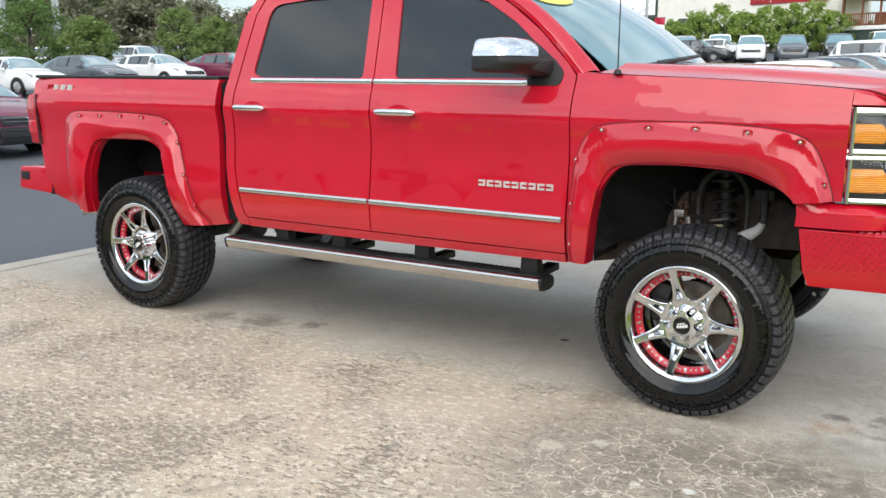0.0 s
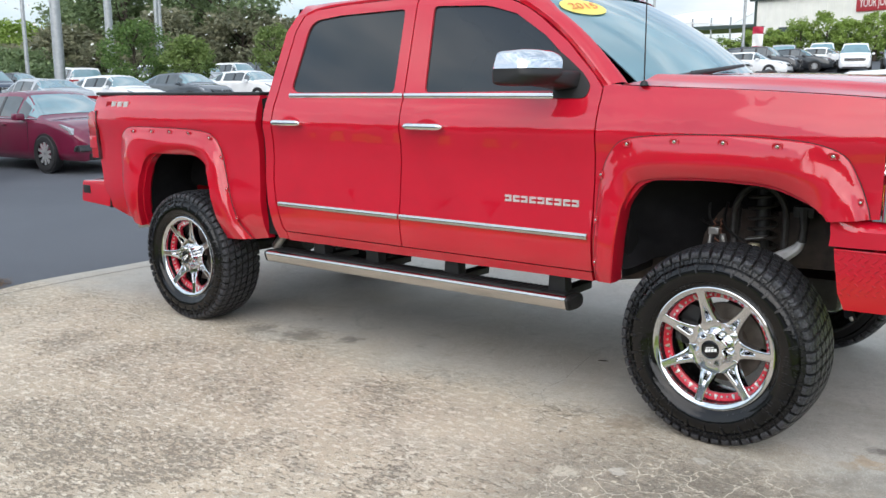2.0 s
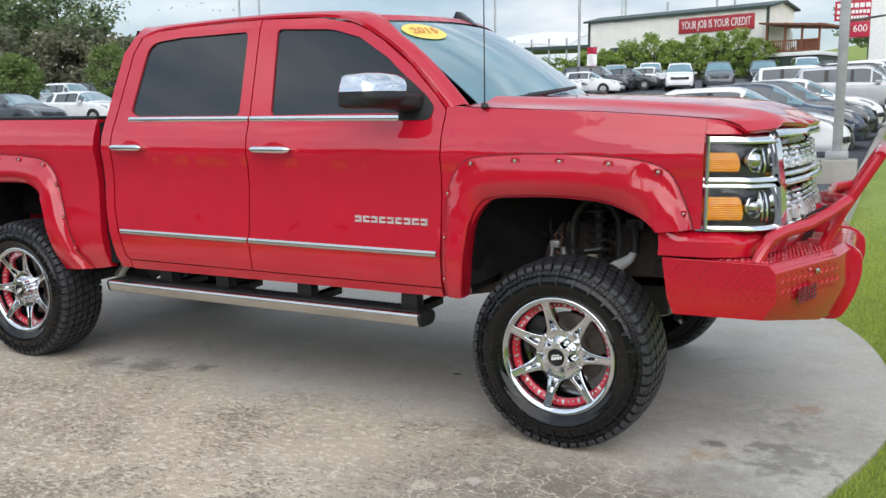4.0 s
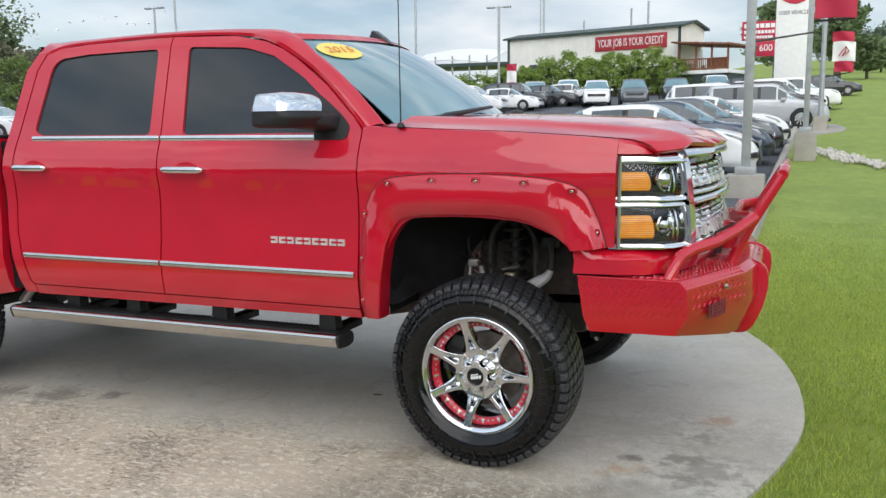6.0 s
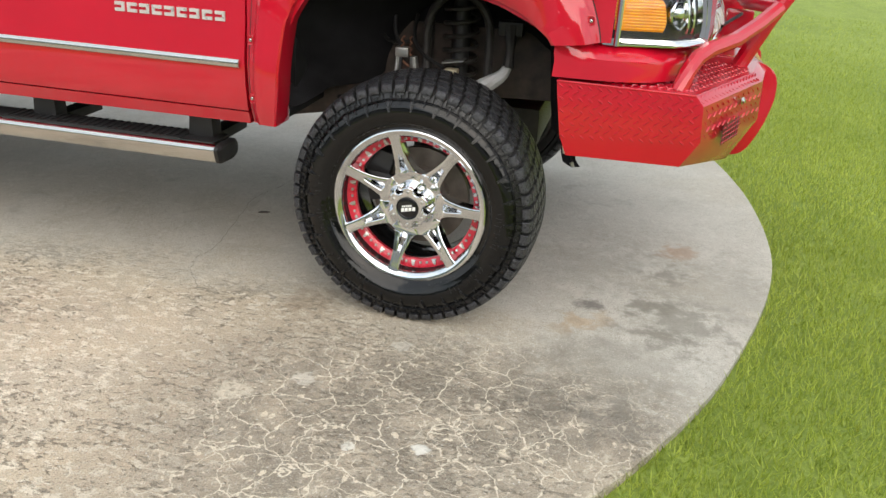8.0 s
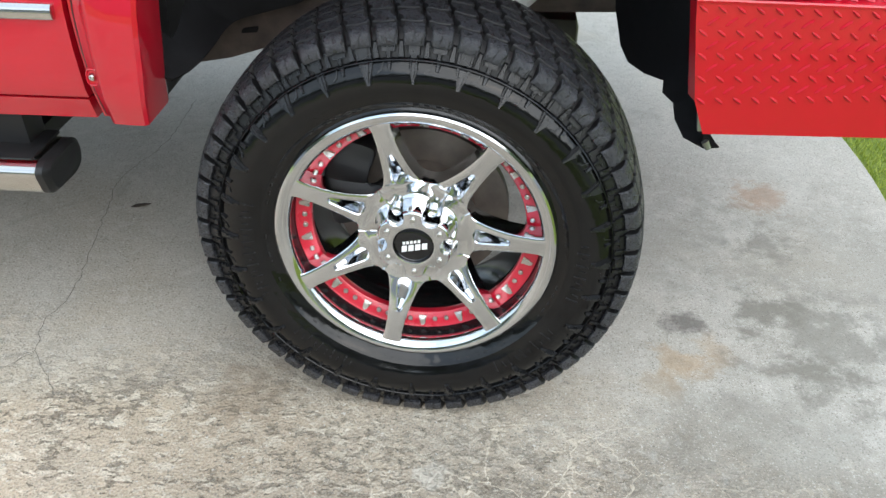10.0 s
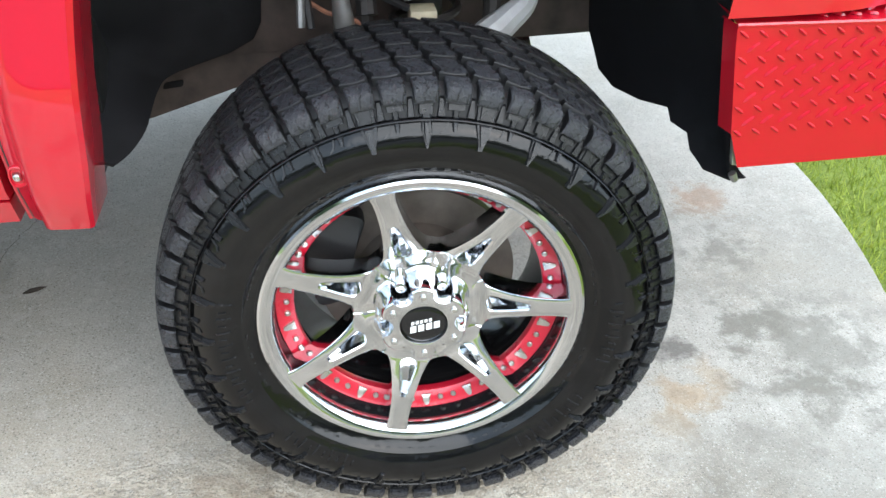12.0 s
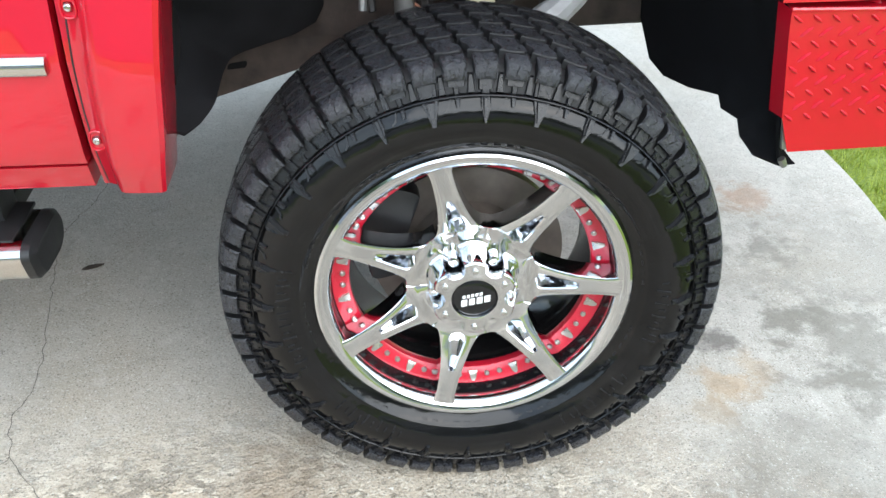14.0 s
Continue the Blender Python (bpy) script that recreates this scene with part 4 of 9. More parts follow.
            # end walls coloured dark for shade in the cross grooves
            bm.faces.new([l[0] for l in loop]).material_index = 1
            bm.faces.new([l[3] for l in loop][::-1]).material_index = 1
    tread = finish("tread", bm, [TREAD, RUBBER_GROOVE_SHADE], None, "", 28)

    # sidewall: claws, ledges and tabs below the shoulder, molded bars where the letters are
    bm = bmesh.new()
    s_r, s_a = [p[0] for p in side], [p[1] for p in side]

    def side_a(r):
        return float(np.interp(r, s_r, s_a))

    def plate(poly, h, e=None):
        """poly: (radius, angle) corners on the sidewall."""
        cr, ct = sum(p[0] for p in poly) / len(poly), sum(p[1] for p in poly) / len(poly)
        e = e or 0.0006 + 0.25 * h
        spread = [(r + (e if r > cr else -e), t + (e if t > ct else -e) / r) for r, t in poly]
        top = [bm.verts.new((r * math.cos(t), -(side_a(r) + h), r * math.sin(t))) for r, t in poly]
        low = [bm.verts.new((r * math.cos(t), -(side_a(r) - 0.0020), r * math.sin(t))) for r, t in spread]
        n = len(poly)
        bm.faces.new(top)
        for k in range(n):
            bm.faces.new((top[k], low[k], low[(k + 1) % n], top[(k + 1) % n]))

    base = (0.235 * -3 + 0.13) * pitch
    for k in range(N):
        t = base + (k + 0.5) * pitch
        # tab in the mouth of each groove, ledge under each block
        g = t - 0.5 * pitch
        plate([(0.4080, g - 0.006), (0.3845, g - 0.012), (0.3845, g + 0.012), (0.4080, g + 0.006)], 0.0055)
        if k % 2:
            plate([(0.4020, t - 0.030), (0.3930, t - 0.030), (0.3930, t + 0.030), (0.4020, t + 0.030)], 0.0045)
            plate([(0.3935, t - 0.008), (0.3830, t - 0.006), (0.3830, t + 0.008), (0.3935, t + 0.010)], 0.0052)
            plate([(0.3762, t - 0.007), (0.3660, t - 0.004), (0.3660, t + 0.005), (0.3762, t + 0.007)], 0.0055)
            # stepped ridge that runs from here to the next claw
            plate([(0.3762, t + 0.024), (0.3640, t + 0.036), (0.3600, t + 0.058), (0.3625, t + 0.058), (0.3668, t + 0.040), (0.3762, t + 0.030)], 0.0022)
        elif k % 4 == 0:
            # broad claw: framed head, blade with a proud middle
            plate([(0.4060, t - 0.034), (0.3835, t - 0.032), (0.3835, t + 0.032), (0.4060, t + 0.034)], 0.0050)
            plate([(0.4035, t - 0.022), (0.3860, t - 0.020), (0.3860, t + 0.020), (0.4035, t + 0.022)], 0.0085)
            plate([(0.3765, t - 0.034), (0.3640, t - 0.026), (0.3500, t - 0.013), (0.3420, t - 0.011), (0.3420, t + 0.007), (0.3500, t + 0.009), (0.3640, t + 0.020), (0.3765, t + 0.028)], 0.0046)
            plate([(0.3765, t - 0.018), (0.3640, t - 0.013), (0.3500, t - 0.005), (0.3500, t + 0.001), (0.3640, t + 0.009), (0.3765, t + 0.014)], 0.0076)
        else:
            # dagger
            plate([(0.4040, t - 0.024), (0.3880, t - 0.024), (0.3880, t + 0.024), (0.4040, t + 0.024)], 0.0065)
            plate([(0.3885, t - 0.012), (0.3830, t - 0.012), (0.3830, t + 0.012), (0.3885, t + 0.012)], 0.0060)
            plate([(0.3765, t - 0.015), (0.3640, t - 0.019), (0.3510, t - 0.009), (0.3410, t - 0.005), (0.3410, t + 0.003), (0.3510, t + 0.007), (0.3640, t + 0.017), (0.3765, t + 0.015)], 0.0050)
            plate([(0.3765, t - 0.006), (0.3640, t - 0.008), (0.3520, t - 0.002), (0.3520, t + 0.002), (0.3640, t + 0.007), (0.3765, t + 0.006)], 0.0078)
    for start, count, size in ((radians(168), 8, 0.085), (radians(224), 5, 0.090), (radians(304), 5, 0.100), (radians(345), 5, 0.085)):
        for k in range(count):
            t = start + k * size
            w = size * 0.30
            r0, r1, rm = 0.3150, 0.3370, 0.3265
            j = 0.006 * math.sin(5.3 * k + 40 * start)
            plate([(r1, t - w + j), (r0, t - w), (r0, t - w + 0.007), (r1, t - w + 0.007 + j)], 0.0024)
            plate([(r1 - 0.003, t + w * 0.8 - j), (rm - 0.004, t + w * 0.8), (rm - 0.004, t + w * 0.8 + 0.006), (r1 - 0.003, t + w * 0.8 + 0.006 - j)], 0.0022)
    for k in range(90):
        if k % 9 < 6:
            t = 2 * math.pi * k / 90
            plate([(0.2940, t), (0.2915, t), (0.2915, t + 0.035), (0.2940, t + 0.035)], 0.0008)
    lugs = finish("sidewall_lug", bm, RUBBER_SATIN, None, "", 30)
    return carcass, tread, lugs


def build_wheels(truck):
    meshes = {k: finish(k, b, m, None, "", 32) for k, (b, m) in make_wheel_meshes().items()}
    tyre, tread, lugs = make_tyre()
    spokes0 = 104.5
    wells0 = 61.0
    originals = list(meshes.values()) + [tyre, tread, lugs]
    spots = [(0.0, 0.004, 0, -2.6), (-BASE, 0.004, 0, 0.0), (0.0, WIDTH - 0.004, 180, -2.6), (-BASE, WIDTH - 0.004, 180, 0)]
    for n, (x, y, turn, steer) in enumerate(spots):
        wheel = new("wheel", meshes["rim"].data)
        wheel.parent = truck
        wheel["label"] = "bright chrome six-lug alloy wheel with red inner ring and all-terrain tyre"
        spin = (0, 24, 10, 40)[n]
        wheel.matrix_basis = pose(x, y, AXLE_Z, 0, 0, turn + steer) @ pose(0, 0, 0, 0, -spin, 0)
        I = Matrix.Identity(4)
        share("tyre", tyre, wheel, I)["label"] = "black all-terrain tyre"
        tagged(share("tyre_tread", tread, wheel, I), kind="stuff")
        if n < 2:
            tagged(share("sidewall_lug", lugs, wheel, I), kind="stuff")
        for k, name in (("barrel", "rim_barrel"), ("hub", "wheel_hub"), ("brake_disc", "brake_disc")):
            share(name, meshes[k], wheel, pose(0, 0, 0, 0, -wells0, 0) if k == "hub" else I)
        share("ring", meshes["ring"], wheel, I)["label"] = "glossy red accent ring"
        share("centre_cap", meshes["centre_cap"], wheel, I)["label"] = "black centre cap with white mark"
        for k in range(7):
            share("spoke", meshes["spoke"], wheel, pose(0, 0, 0, 0, -(spokes0 + k * 360 / 7), 0))
        for k in range(6 if n < 2 else 0):
            a = radians(wells0 + 30 + k * 60)
            share("cap_screw", meshes["rivet"], wheel, pose(0.0590 * math.cos(a), -0.0205, 0.0590 * math.sin(a)))
        for k in range(6):
            a = radians(wells0 + k * 60)
            share("lug_nut", meshes["lug_nut"], wheel, pose(0.0690 * math.cos(a), 0.046, 0.0690 * math.sin(a)))
        if n < 2:
            for k in range(7):
                for u, kind in ((0.14, "rivet"), (0.27, "stud"), (0.40, "rivet"), (0.52, "rivet"), (0.66, "stud"), (0.80, "rivet"), (0.90, "rivet")):
                    a = spokes0 + (k + u) * 360 / 7
                    rr = 0.2330 if kind == "stud" else 0.2300
                    share(kind, meshes[kind], wheel, pose(rr * math.cos(radians(a)), 0.0492, rr * math.sin(radians(a))) @ pose(0, 0, 0, 0, -a, 0) @ pose(0, 0, 0, 0, 0, -19))
            # the mark on the cap, as plain bars
            bm = bmesh.new()
            for k in range(4):
                x0 = -0.026 + k * 0.0135
                prism(bm, [(x0 - 0.002, -0.0015), (x0 + 0.0085, -0.0015), (x0 + 0.0115, 0.0115), (x0 + 0.001, 0.0115)], -0.0188, -0.0165)
            for k in range(5):
                x0 = -0.016 + k * 0.0075
                prism(bm, [(x0, -0.0105), (x0 + 0.0052, -0.0105), (x0 + 0.0066, -0.0045), (x0 + 0.0014, -0.0045)], -0.0188, -0.0165)
            mark = finish("cap_mark", bm, WHITE, wheel)
            mark.matrix_basis = pose(0, 0, 0, 0, 168, 0)
    for o in originals:
        bpy.data.objects.remove(o)


def roof_z(x, y):
    v = (y - WIDTH / 2) / (WIDTH / 2 - 0.25)
    z = 2.125 - 0.062 * abs(v) ** 2.6
    z -= 0.010 * ((x + 1.85) / 0.9) ** 2 if x < -1.85 else 0.028 * ((x + 1.85) / 0.8) ** 2
    return z


def hood_z(x, y):
    """Hood surface: flat outer strip, raised middle with a shoulder, leading edge rolled down to the nose."""
    d = min(y, WIDTH - y)
    z = float(np.interp(x, [-0.6, -0.22, 0.02, 0.15, 0.275, 0.40, 0.52, 0.63, 0.70, 1.0], [1.574, 1.556, 1.546, 1.540, 1.532, 1.524, 1.515, 1.506, 1.501, 1.478]))
    z += 0.022 * max(0.0, min(1.0, (d - 0.07) / 0.13))
    s = max(0.0, min(1.0, (d - 0.19) / 0.085))
    z += 0.031 * s * s * (3 - 2 * s)
    crown = float(np.interp(x, [-0.5, -0.375, -0.146, 0.17, 0.40, 0.62], [0.002, 0.010, 0.022, 0.030, 0.034, 0.040]))
    z += crown * (1 - min(1.0, (WIDTH / 2 - d) / 0.75) ** 2)
    q = max(0.0, nose(y) - x)
    side = float(np.interp(q, [0.0, 0.02, 0.045, 0.08, 0.13], [-0.055, -0.036, -0.018, -0.006, 0.0]))
    mid = float(np.interp(q, [0.0, 0.05, 0.09, 0.13, 0.18, 0.24, 0.40], [-0.098, -0.072, -0.054, -0.038, -0.023, -0.010, 0.0]))
    w = max(0.0, min(1.0, (d - 0.20) / 0.45))
    return z + side * (1 - w) + mid * w


def bent_grid(bm, f, nu, nv):
    g = [[bm.verts.new(f(i / nu, j / nv)) for j in range(nv + 1)] for i in range(nu + 1)]
    for a, b in zip(g, g[1:]):
        for k in range(nv):
            bm.faces.new((a[k], a[k + 1], b[k + 1], b[k]))
    return g


def thick(ob, t):
    md = ob.modifiers.new("thickness", "SOLIDIFY")
    md.thickness, md.offset = t, -1
    return ob


def lerp(a, b, t):
    return Vector(a) * (1 - t) + Vector(b) * t


def nose(y):
    """x of the front face at lateral place y."""
    d = min(y, WIDTH - y)
    return float(np.interp(d, [0.04, 0.10, 0.20, 0.30, 0.60, 1.02], [0.62, 0.80, 0.885, 0.920, 0.975, 1.00]))


def wrap(y0, y1, z0, z1, out, n=10, bulge=0.30, lean=0.10):
    """A rounded strip round the nose between two heights, leaning back a little."""
    bmw = bmesh.new()
    rows = []
    hh = z1 - z0
    e = min(0.010, hh * 0.25)
    for k in range(n + 1):
        y = y0 + (y1 - y0) * k / n
        x = nose(y) + out
        prof = [(-0.05, 0.0), (-e, 0.0), (-e * 0.3, 0.14), (0.0, 0.34), (-e * bulge * 0.6, 0.62), (-e * bulge * 2.2, 0.86), (-e * 1.6, 1.0), (-0.05, 1.0)]
        rows.append([bmw.verts.new((x + dx - 0.10 * (z0 + hh / 2 - 1.05) - lean * (u - 0.5) * hh, y, z0 + u * hh)) for dx, u in prof])
    m = len(rows[0])
    for a, b in zip(rows, rows[1:]):
        for k in range(m):
            bmw.faces.new((a[k], a[(k + 1) % m], b[(k + 1) % m], b[k]))
    bmw.faces.new(rows[0][::-1])
    bmw.faces.new(rows[-1])
    return bmw


def rod(bm, x0, x1, yz, ry, rz, taper=0.25, n=12, stations=9):
    """A bar along x with an oval section and rounded ends; yz gives the middle at each x."""
    rows = []
    us = sorted({i / (stations - 1) for i in range(stations)} | {taper * f for f in (0.05, 0.2, 0.5, 1.0)} | {1 - taper * f for f in (0.05, 0.2, 0.5, 1.0)})
    for u in us:
        x = x0 + (x1 - x0) * u
        d = min(u, 1 - u) / taper
        s = 1.0 if d >= 1 else max(0.12, math.sqrt(max(0.0, 1 - (1 - d) ** 2)))
        y, z = yz(x)
        rows.append([bm.verts.new((x, y + ry * s * math.cos(2 * math.pi * k / n), z + rz * s * math.sin(2 * math.pi * k / n))) for k in range(n)])
    for a, b in zip(rows, rows[1:]):
        for k in range(n):
            bm.faces.new((a[k], b[k], b[(k + 1) % n], a[(k + 1) % n]))
    bm.faces.new(rows[0])
    bm.faces.new(rows[-1][::-1])


def build_truck():
    truck = empty("pickup_truck")
    tagged(truck, "lifted glossy red crew-cab pickup with bolted flares on concrete pad", "pickup truck")
    for mir in (False, True):
        fd = part("front_door", panel(FRONT_DOOR, [FRONT_WIN], mirror=mir), RED, truck)
        rd = part("rear_door", panel(REAR_DOOR, [REAR_WIN], mirror=mir), RED, truck)
        part("fender", panel(FENDER, [FRONT_ARCH], 0.05, mirror=mir), RED, truck)
        part("bed_side", panel(BED_SIDE, [REAR_ARCH], 0.05, mirror=mir), RED, truck)
        part("cab_corner", panel(CAB_CORNER, (), 0.06, mirror=mir), RED, truck)
        part("rocker_panel", panel(ROCKER, (), 0.08, mirror=mir), RED, truck)
        part("window", panel(FRONT_WIN, (), 0.004, -0.012, mirror=mir), TINT, fd, "dark tinted door glass")
        part("window", panel(REAR_WIN, (), 0.004, -0.012, mirror=mir), TINT, rd, "dark tinted door glass")
        part("wheel_flare", flare(FLARE_FRONT, mir), RED, truck, "red bolt-on pocket wheel flare")
        part("wheel_flare", flare(FLARE_REAR, mir), RED, truck, "red bolt-on pocket wheel flare")
        for line in (FLARE_FRONT[0], FLARE_REAR[0]):
            part("flare_gasket", gasket(line, mir), BLACK, truck, "thin black rubber edge trim")
        # bright strips along the belt and the lower doors
        for dr, a, b in ((rd, -2.635, -1.762), (fd, -1.752, -0.835)):
            bm = bmesh.new()
            rod(bm, a, b, lambda x: ((WIDTH - side_y(x, 1.518) + 0.004) if mir else side_y(x, 1.518) - 0.004, 1.518), 0.010, 0.0145, 0.004, 10, 24)
            part("belt_trim", bm, CHROME, dr, "polished chrome window trim")
        for dr, a, b in ((rd, -2.715, -1.768), (fd, -1.758, -0.615)):
            bm = bmesh.new()
            rod(bm, a, b, lambda x: ((WIDTH - side_y(x, 0.87) + 0.003) if mir else side_y(x, 0.87) - 0.003, 0.869), 0.010, 0.0145, 0.0022, 10, 24)
            part("door_trim", bm, CHROME_DULL, dr, "polished lower door strip")
    build_wheels(truck)

    # flare bolts on the near side
    bolt = part("bolt", rivet_mesh(None), [RED, CHROME_DULL], truck)
    bolts = [(-0.42, 1.322), (-0.20, 1.338), (0.01, 1.340), (0.23, 1.333), (0.44, 1.302), (0.545, 1.115), (-0.553, 1.165), (-0.567, 0.955), (-0.570, 0.755),
             (-4.14, 1.285), (-3.93, 1.289), (-3.73, 1.290), (-3.53, 1.287), (-3.325, 1.262), (-3.228, 1.13), (-3.175, 0.93), (-3.105, 0.745)]
    for k, (x, z) in enumerate(bolts):
        turned = 0 if 1.2 < z else 90
        m = Matrix.Translation((x, side_y(x, z) - (0.0255 if 1.2 < z else 0.0225), z - (0.012 if 1.2 < z else 0))) @ pose(0, 0, 0, 12 if 1.2 < z else 0, turned, 0) @ Matrix.Scale(0.80 if 1.2 < z else 0.62, 4)
        if k == 0:
            bolt.matrix_basis = m
        else:
            share("bolt", bolt, truck, m)

    # roof, header and pillars
    bm = bmesh.new()

    def roof(u, v):
        y = 0.315 + (WIDTH - 0.63) * v
        front = -1.13 + 0.235 * (1 - (2 * v - 1) ** 2)
        x = -2.745 + (front + 2.745) * u
        s = 1 - (2 * v - 1) ** 2
        k = ((u - 0.66) / 0.34) ** 2 if u > 0.66 else 0.0
        z = roof_z(x, y) - (0.03 * (1 - u / 0.06) ** 2 if u < 0.06 else 0) - (0.035 * ((x + 2.2) / 0.545) ** 2 if x < -2.2 else 0)
        return (x, y, z * (1 - k) + (2.034 + 0.016 * s) * k)

    bent_grid(bm, roof, 18, 22)
    part("roof", bm, RED, truck)
    for sgn in (0, 1):
        bm = bmesh.new()
        fy = (lambda y: WIDTH - y) if sgn else (lambda y: y)
        # roof rail above the doors and down the windshield pillar
        top = smooth_line([(-0.585, 1.560), (-0.64, 1.617), (-0.82, 1.783), (-1.00, 1.912), (-1.20, 2.009), (-1.40, 2.047), (-1.80, 2.059), (-2.36, 2.043), (-2.56, 2.026), (-2.66, 1.993), (-2.745, 1.97)], 4)
        inn = smooth_line([(-0.440, 1.590), (-0.50, 1.650), (-0.665, 1.805), (-0.86, 1.945), (-1.07, 2.045), (-1.30, 2.075), (-1.80, 2.085), (-2.36, 2.072), (-2.56, 2.055), (-2.66, 2.03), (-2.745, 2.0)], 4)
        yin = smooth_line([(0.205, 0), (0.215, 0), (0.245, 0), (0.28, 0), (0.32, 0), (0.33, 0), (0.33, 0), (0.33, 0), (0.33, 0), (0.33, 0), (0.33, 0)], 4)
        rows = []
        for (x, z), (x2, z2), (y2, _) in zip(top, inn, yin):
            y = side_y(x, z)
            if x > -1.3:
                q = 0.56 + 0.44 * min(1.0, max(0.0, (-x - 1.0) / 0.3))
                x2, z2, y2 = x + (x2 - x) * q, z + (z2 - z) * q, y + (y2 - y) * q
            z2 = max(z2, roof_z(x2, y2) - 0.004) if x2 < -1.12 else z2
            a, b = Vector((x, y + 0.012, z - 0.004)), Vector((x2, y2, z2))
            mid = (a + b) / 2 + Vector((0.012, -0.012, 0.012))
            q1, q2 = a * 0.75 + mid * 0.25 + Vector((0.004, -0.008, 0.006)), b * 0.6 + mid * 0.4 + Vector((0.0, 0.0, 0.004))
            rows.append([bm.verts.new((p.x, fy(p.y), p.z)) for p in (a, q1, mid, q2, b, b + Vector((-0.01, 0.02, -0.02)))])
        for a, b in zip(rows, rows[1:]):
            for k in range(5):
                bm.faces.new((a[k], a[k + 1], b[k + 1], b[k]))
        part("roof_rail", bm, RED, truck)

    # windshield
    def shield(u, v, drop=0.0):
        s = 1 - (2 * v - 1) ** 2
        lo = Vector((-0.475 + 0.25 * s, 0.185 + (WIDTH - 0.37) * v, 1.585 + 0.02 * s))
        hi = Vector((-1.12 + 0.22 * s, 0.295 + (WIDTH - 0.59) * v, 2.026 + 0.018 * s))
        p = lo * (1 - u) + hi * u
        p += Vector((0.030, 0, 0.022)) * (4 * u * (1 - u)) * (0.5 + 0.5 * s)
        p.z -= drop
        return p

    bm = bmesh.new()
    bent_grid(bm, lambda u, v: shield(u, v, 0.004), 14, 24)
    thick(part("windshield", bm, WIND, truck, "laminated teal windshield reflecting the sky"), 0.006)
    bm = bmesh.new()
    bent_grid(bm, lambda u, v: shield(0.962 + 0.062 * u, v, -0.003 - 0.006 * u), 4, 24)
    part("windshield_band", bm, RED, truck)
    # year sticker in the top corner of the glass
    bm = bmesh.new()
    cu, cv = 0.80, 0.105
    ctr = bm.verts.new(shield(cu, cv, -0.004))
    ring = [bm.verts.new(shield(cu + 0.105 * math.sin(t), cv + 0.075 * math.cos(t), -0.004)) for t in [2 * math.pi * k / 28 for k in range(28)]]
    for k in range(28):
        bm.faces.new((ctr, ring[k], ring[(k + 1) % 28]))
    stk = part("year_sticker", bm, YELLOW, truck, "yellow oval year sticker")
    p0, pu, pv = shield(cu, cv, -0.007), shield(cu + 0.02, cv), shield(cu, cv + 0.02)
    ex, ey = (pv - shield(cu, cv)).normalized(), (pu - shield(cu, cv)).normalized()
    ez = ex.cross(ey).normalized()
    ey = ez.cross(ex)
    m = Matrix((ex, ey, ez)).transposed().to_4x4()
    m.translation = p0 + ez * 0.002
    text_mesh("sticker_year", "2015", 0.085, ORANGE, m, stk)

    # cowl, wipers, antenna, roof fin
    bm = bmesh.new()
    bent_grid(bm, lambda u, v: (-0.475 + 0.25 * (1 - (2 * v - 1) ** 2) + 0.09 * u - 0.03, 0.17 + (WIDTH - 0.34) * v, 1.582 - 0.012 * u + 0.015 * (1 - (2 * v - 1) ** 2)), 3, 20)
    part("cowl", bm, BLACK, truck)
    for a, b, c in (((-0.345, 0.28, 1.600), (-0.25, 0.55, 1.635), (-0.245, 0.96, 1.665)), ((-0.245, 1.05, 1.61), (-0.235, 1.35, 1.645), (-0.30, 1.72, 1.645))):
        bm = bmesh.new()
        tube(bm, [a, b, c], [0.013, 0.011, 0.006], 8)
        tube(bm, [lerp(a, b, 0.5) + Vector((-0.012, 0, 0.008)), Vector(c) + Vector((-0.01, 0.02, 0.004))], 0.007, 6)
        part("wiper", bm, BLACK, truck)
    bm = bmesh.new()
    tube(bm, [(-0.385, 0.055, 1.565), (-0.385, 0.055, 1.585)], [0.022, 0.012], 12)
    tube(bm, [(-0.385, 0.055, 1.575), (-0.386, 0.055, 1.80), (-0.39, 0.055, 2.38)], [0.0035, 0.003, 0.002], 6)
    part("antenna", bm, BLACK, truck)
    bm = bmesh.new()
    bm2 = [(-1.02, 2.045), (-0.868, 2.035), (-0.90, 2.062), (-0.965, 2.112), (-0.985, 2.114)]
    prism(bm, bm2, 0.985, 1.045, 0.008)
    part("roof_antenna", bm, GLOSS_BLACK, truck)

    # hood
    bm = bmesh.new()

    def hood(u, v):
        s = 1 - (2 * v - 1) ** 2
        wy = 0.072 + 0.023 * u
        y = wy + (WIDTH - 2 * wy) * v
        x0, x1 = -0.50 + 0.23 * s, nose(y) - 0.012
        x = x0 + (x1 - x0) * u
        return (x, y, hood_z(x, y) + 0.001)

    bent_grid(bm, hood, 44, 72)
    thick(part("hood", bm, RED, truck), 0.02)
    # fender crown: the strip between hood edge and fender side
    bm = bmesh.new()
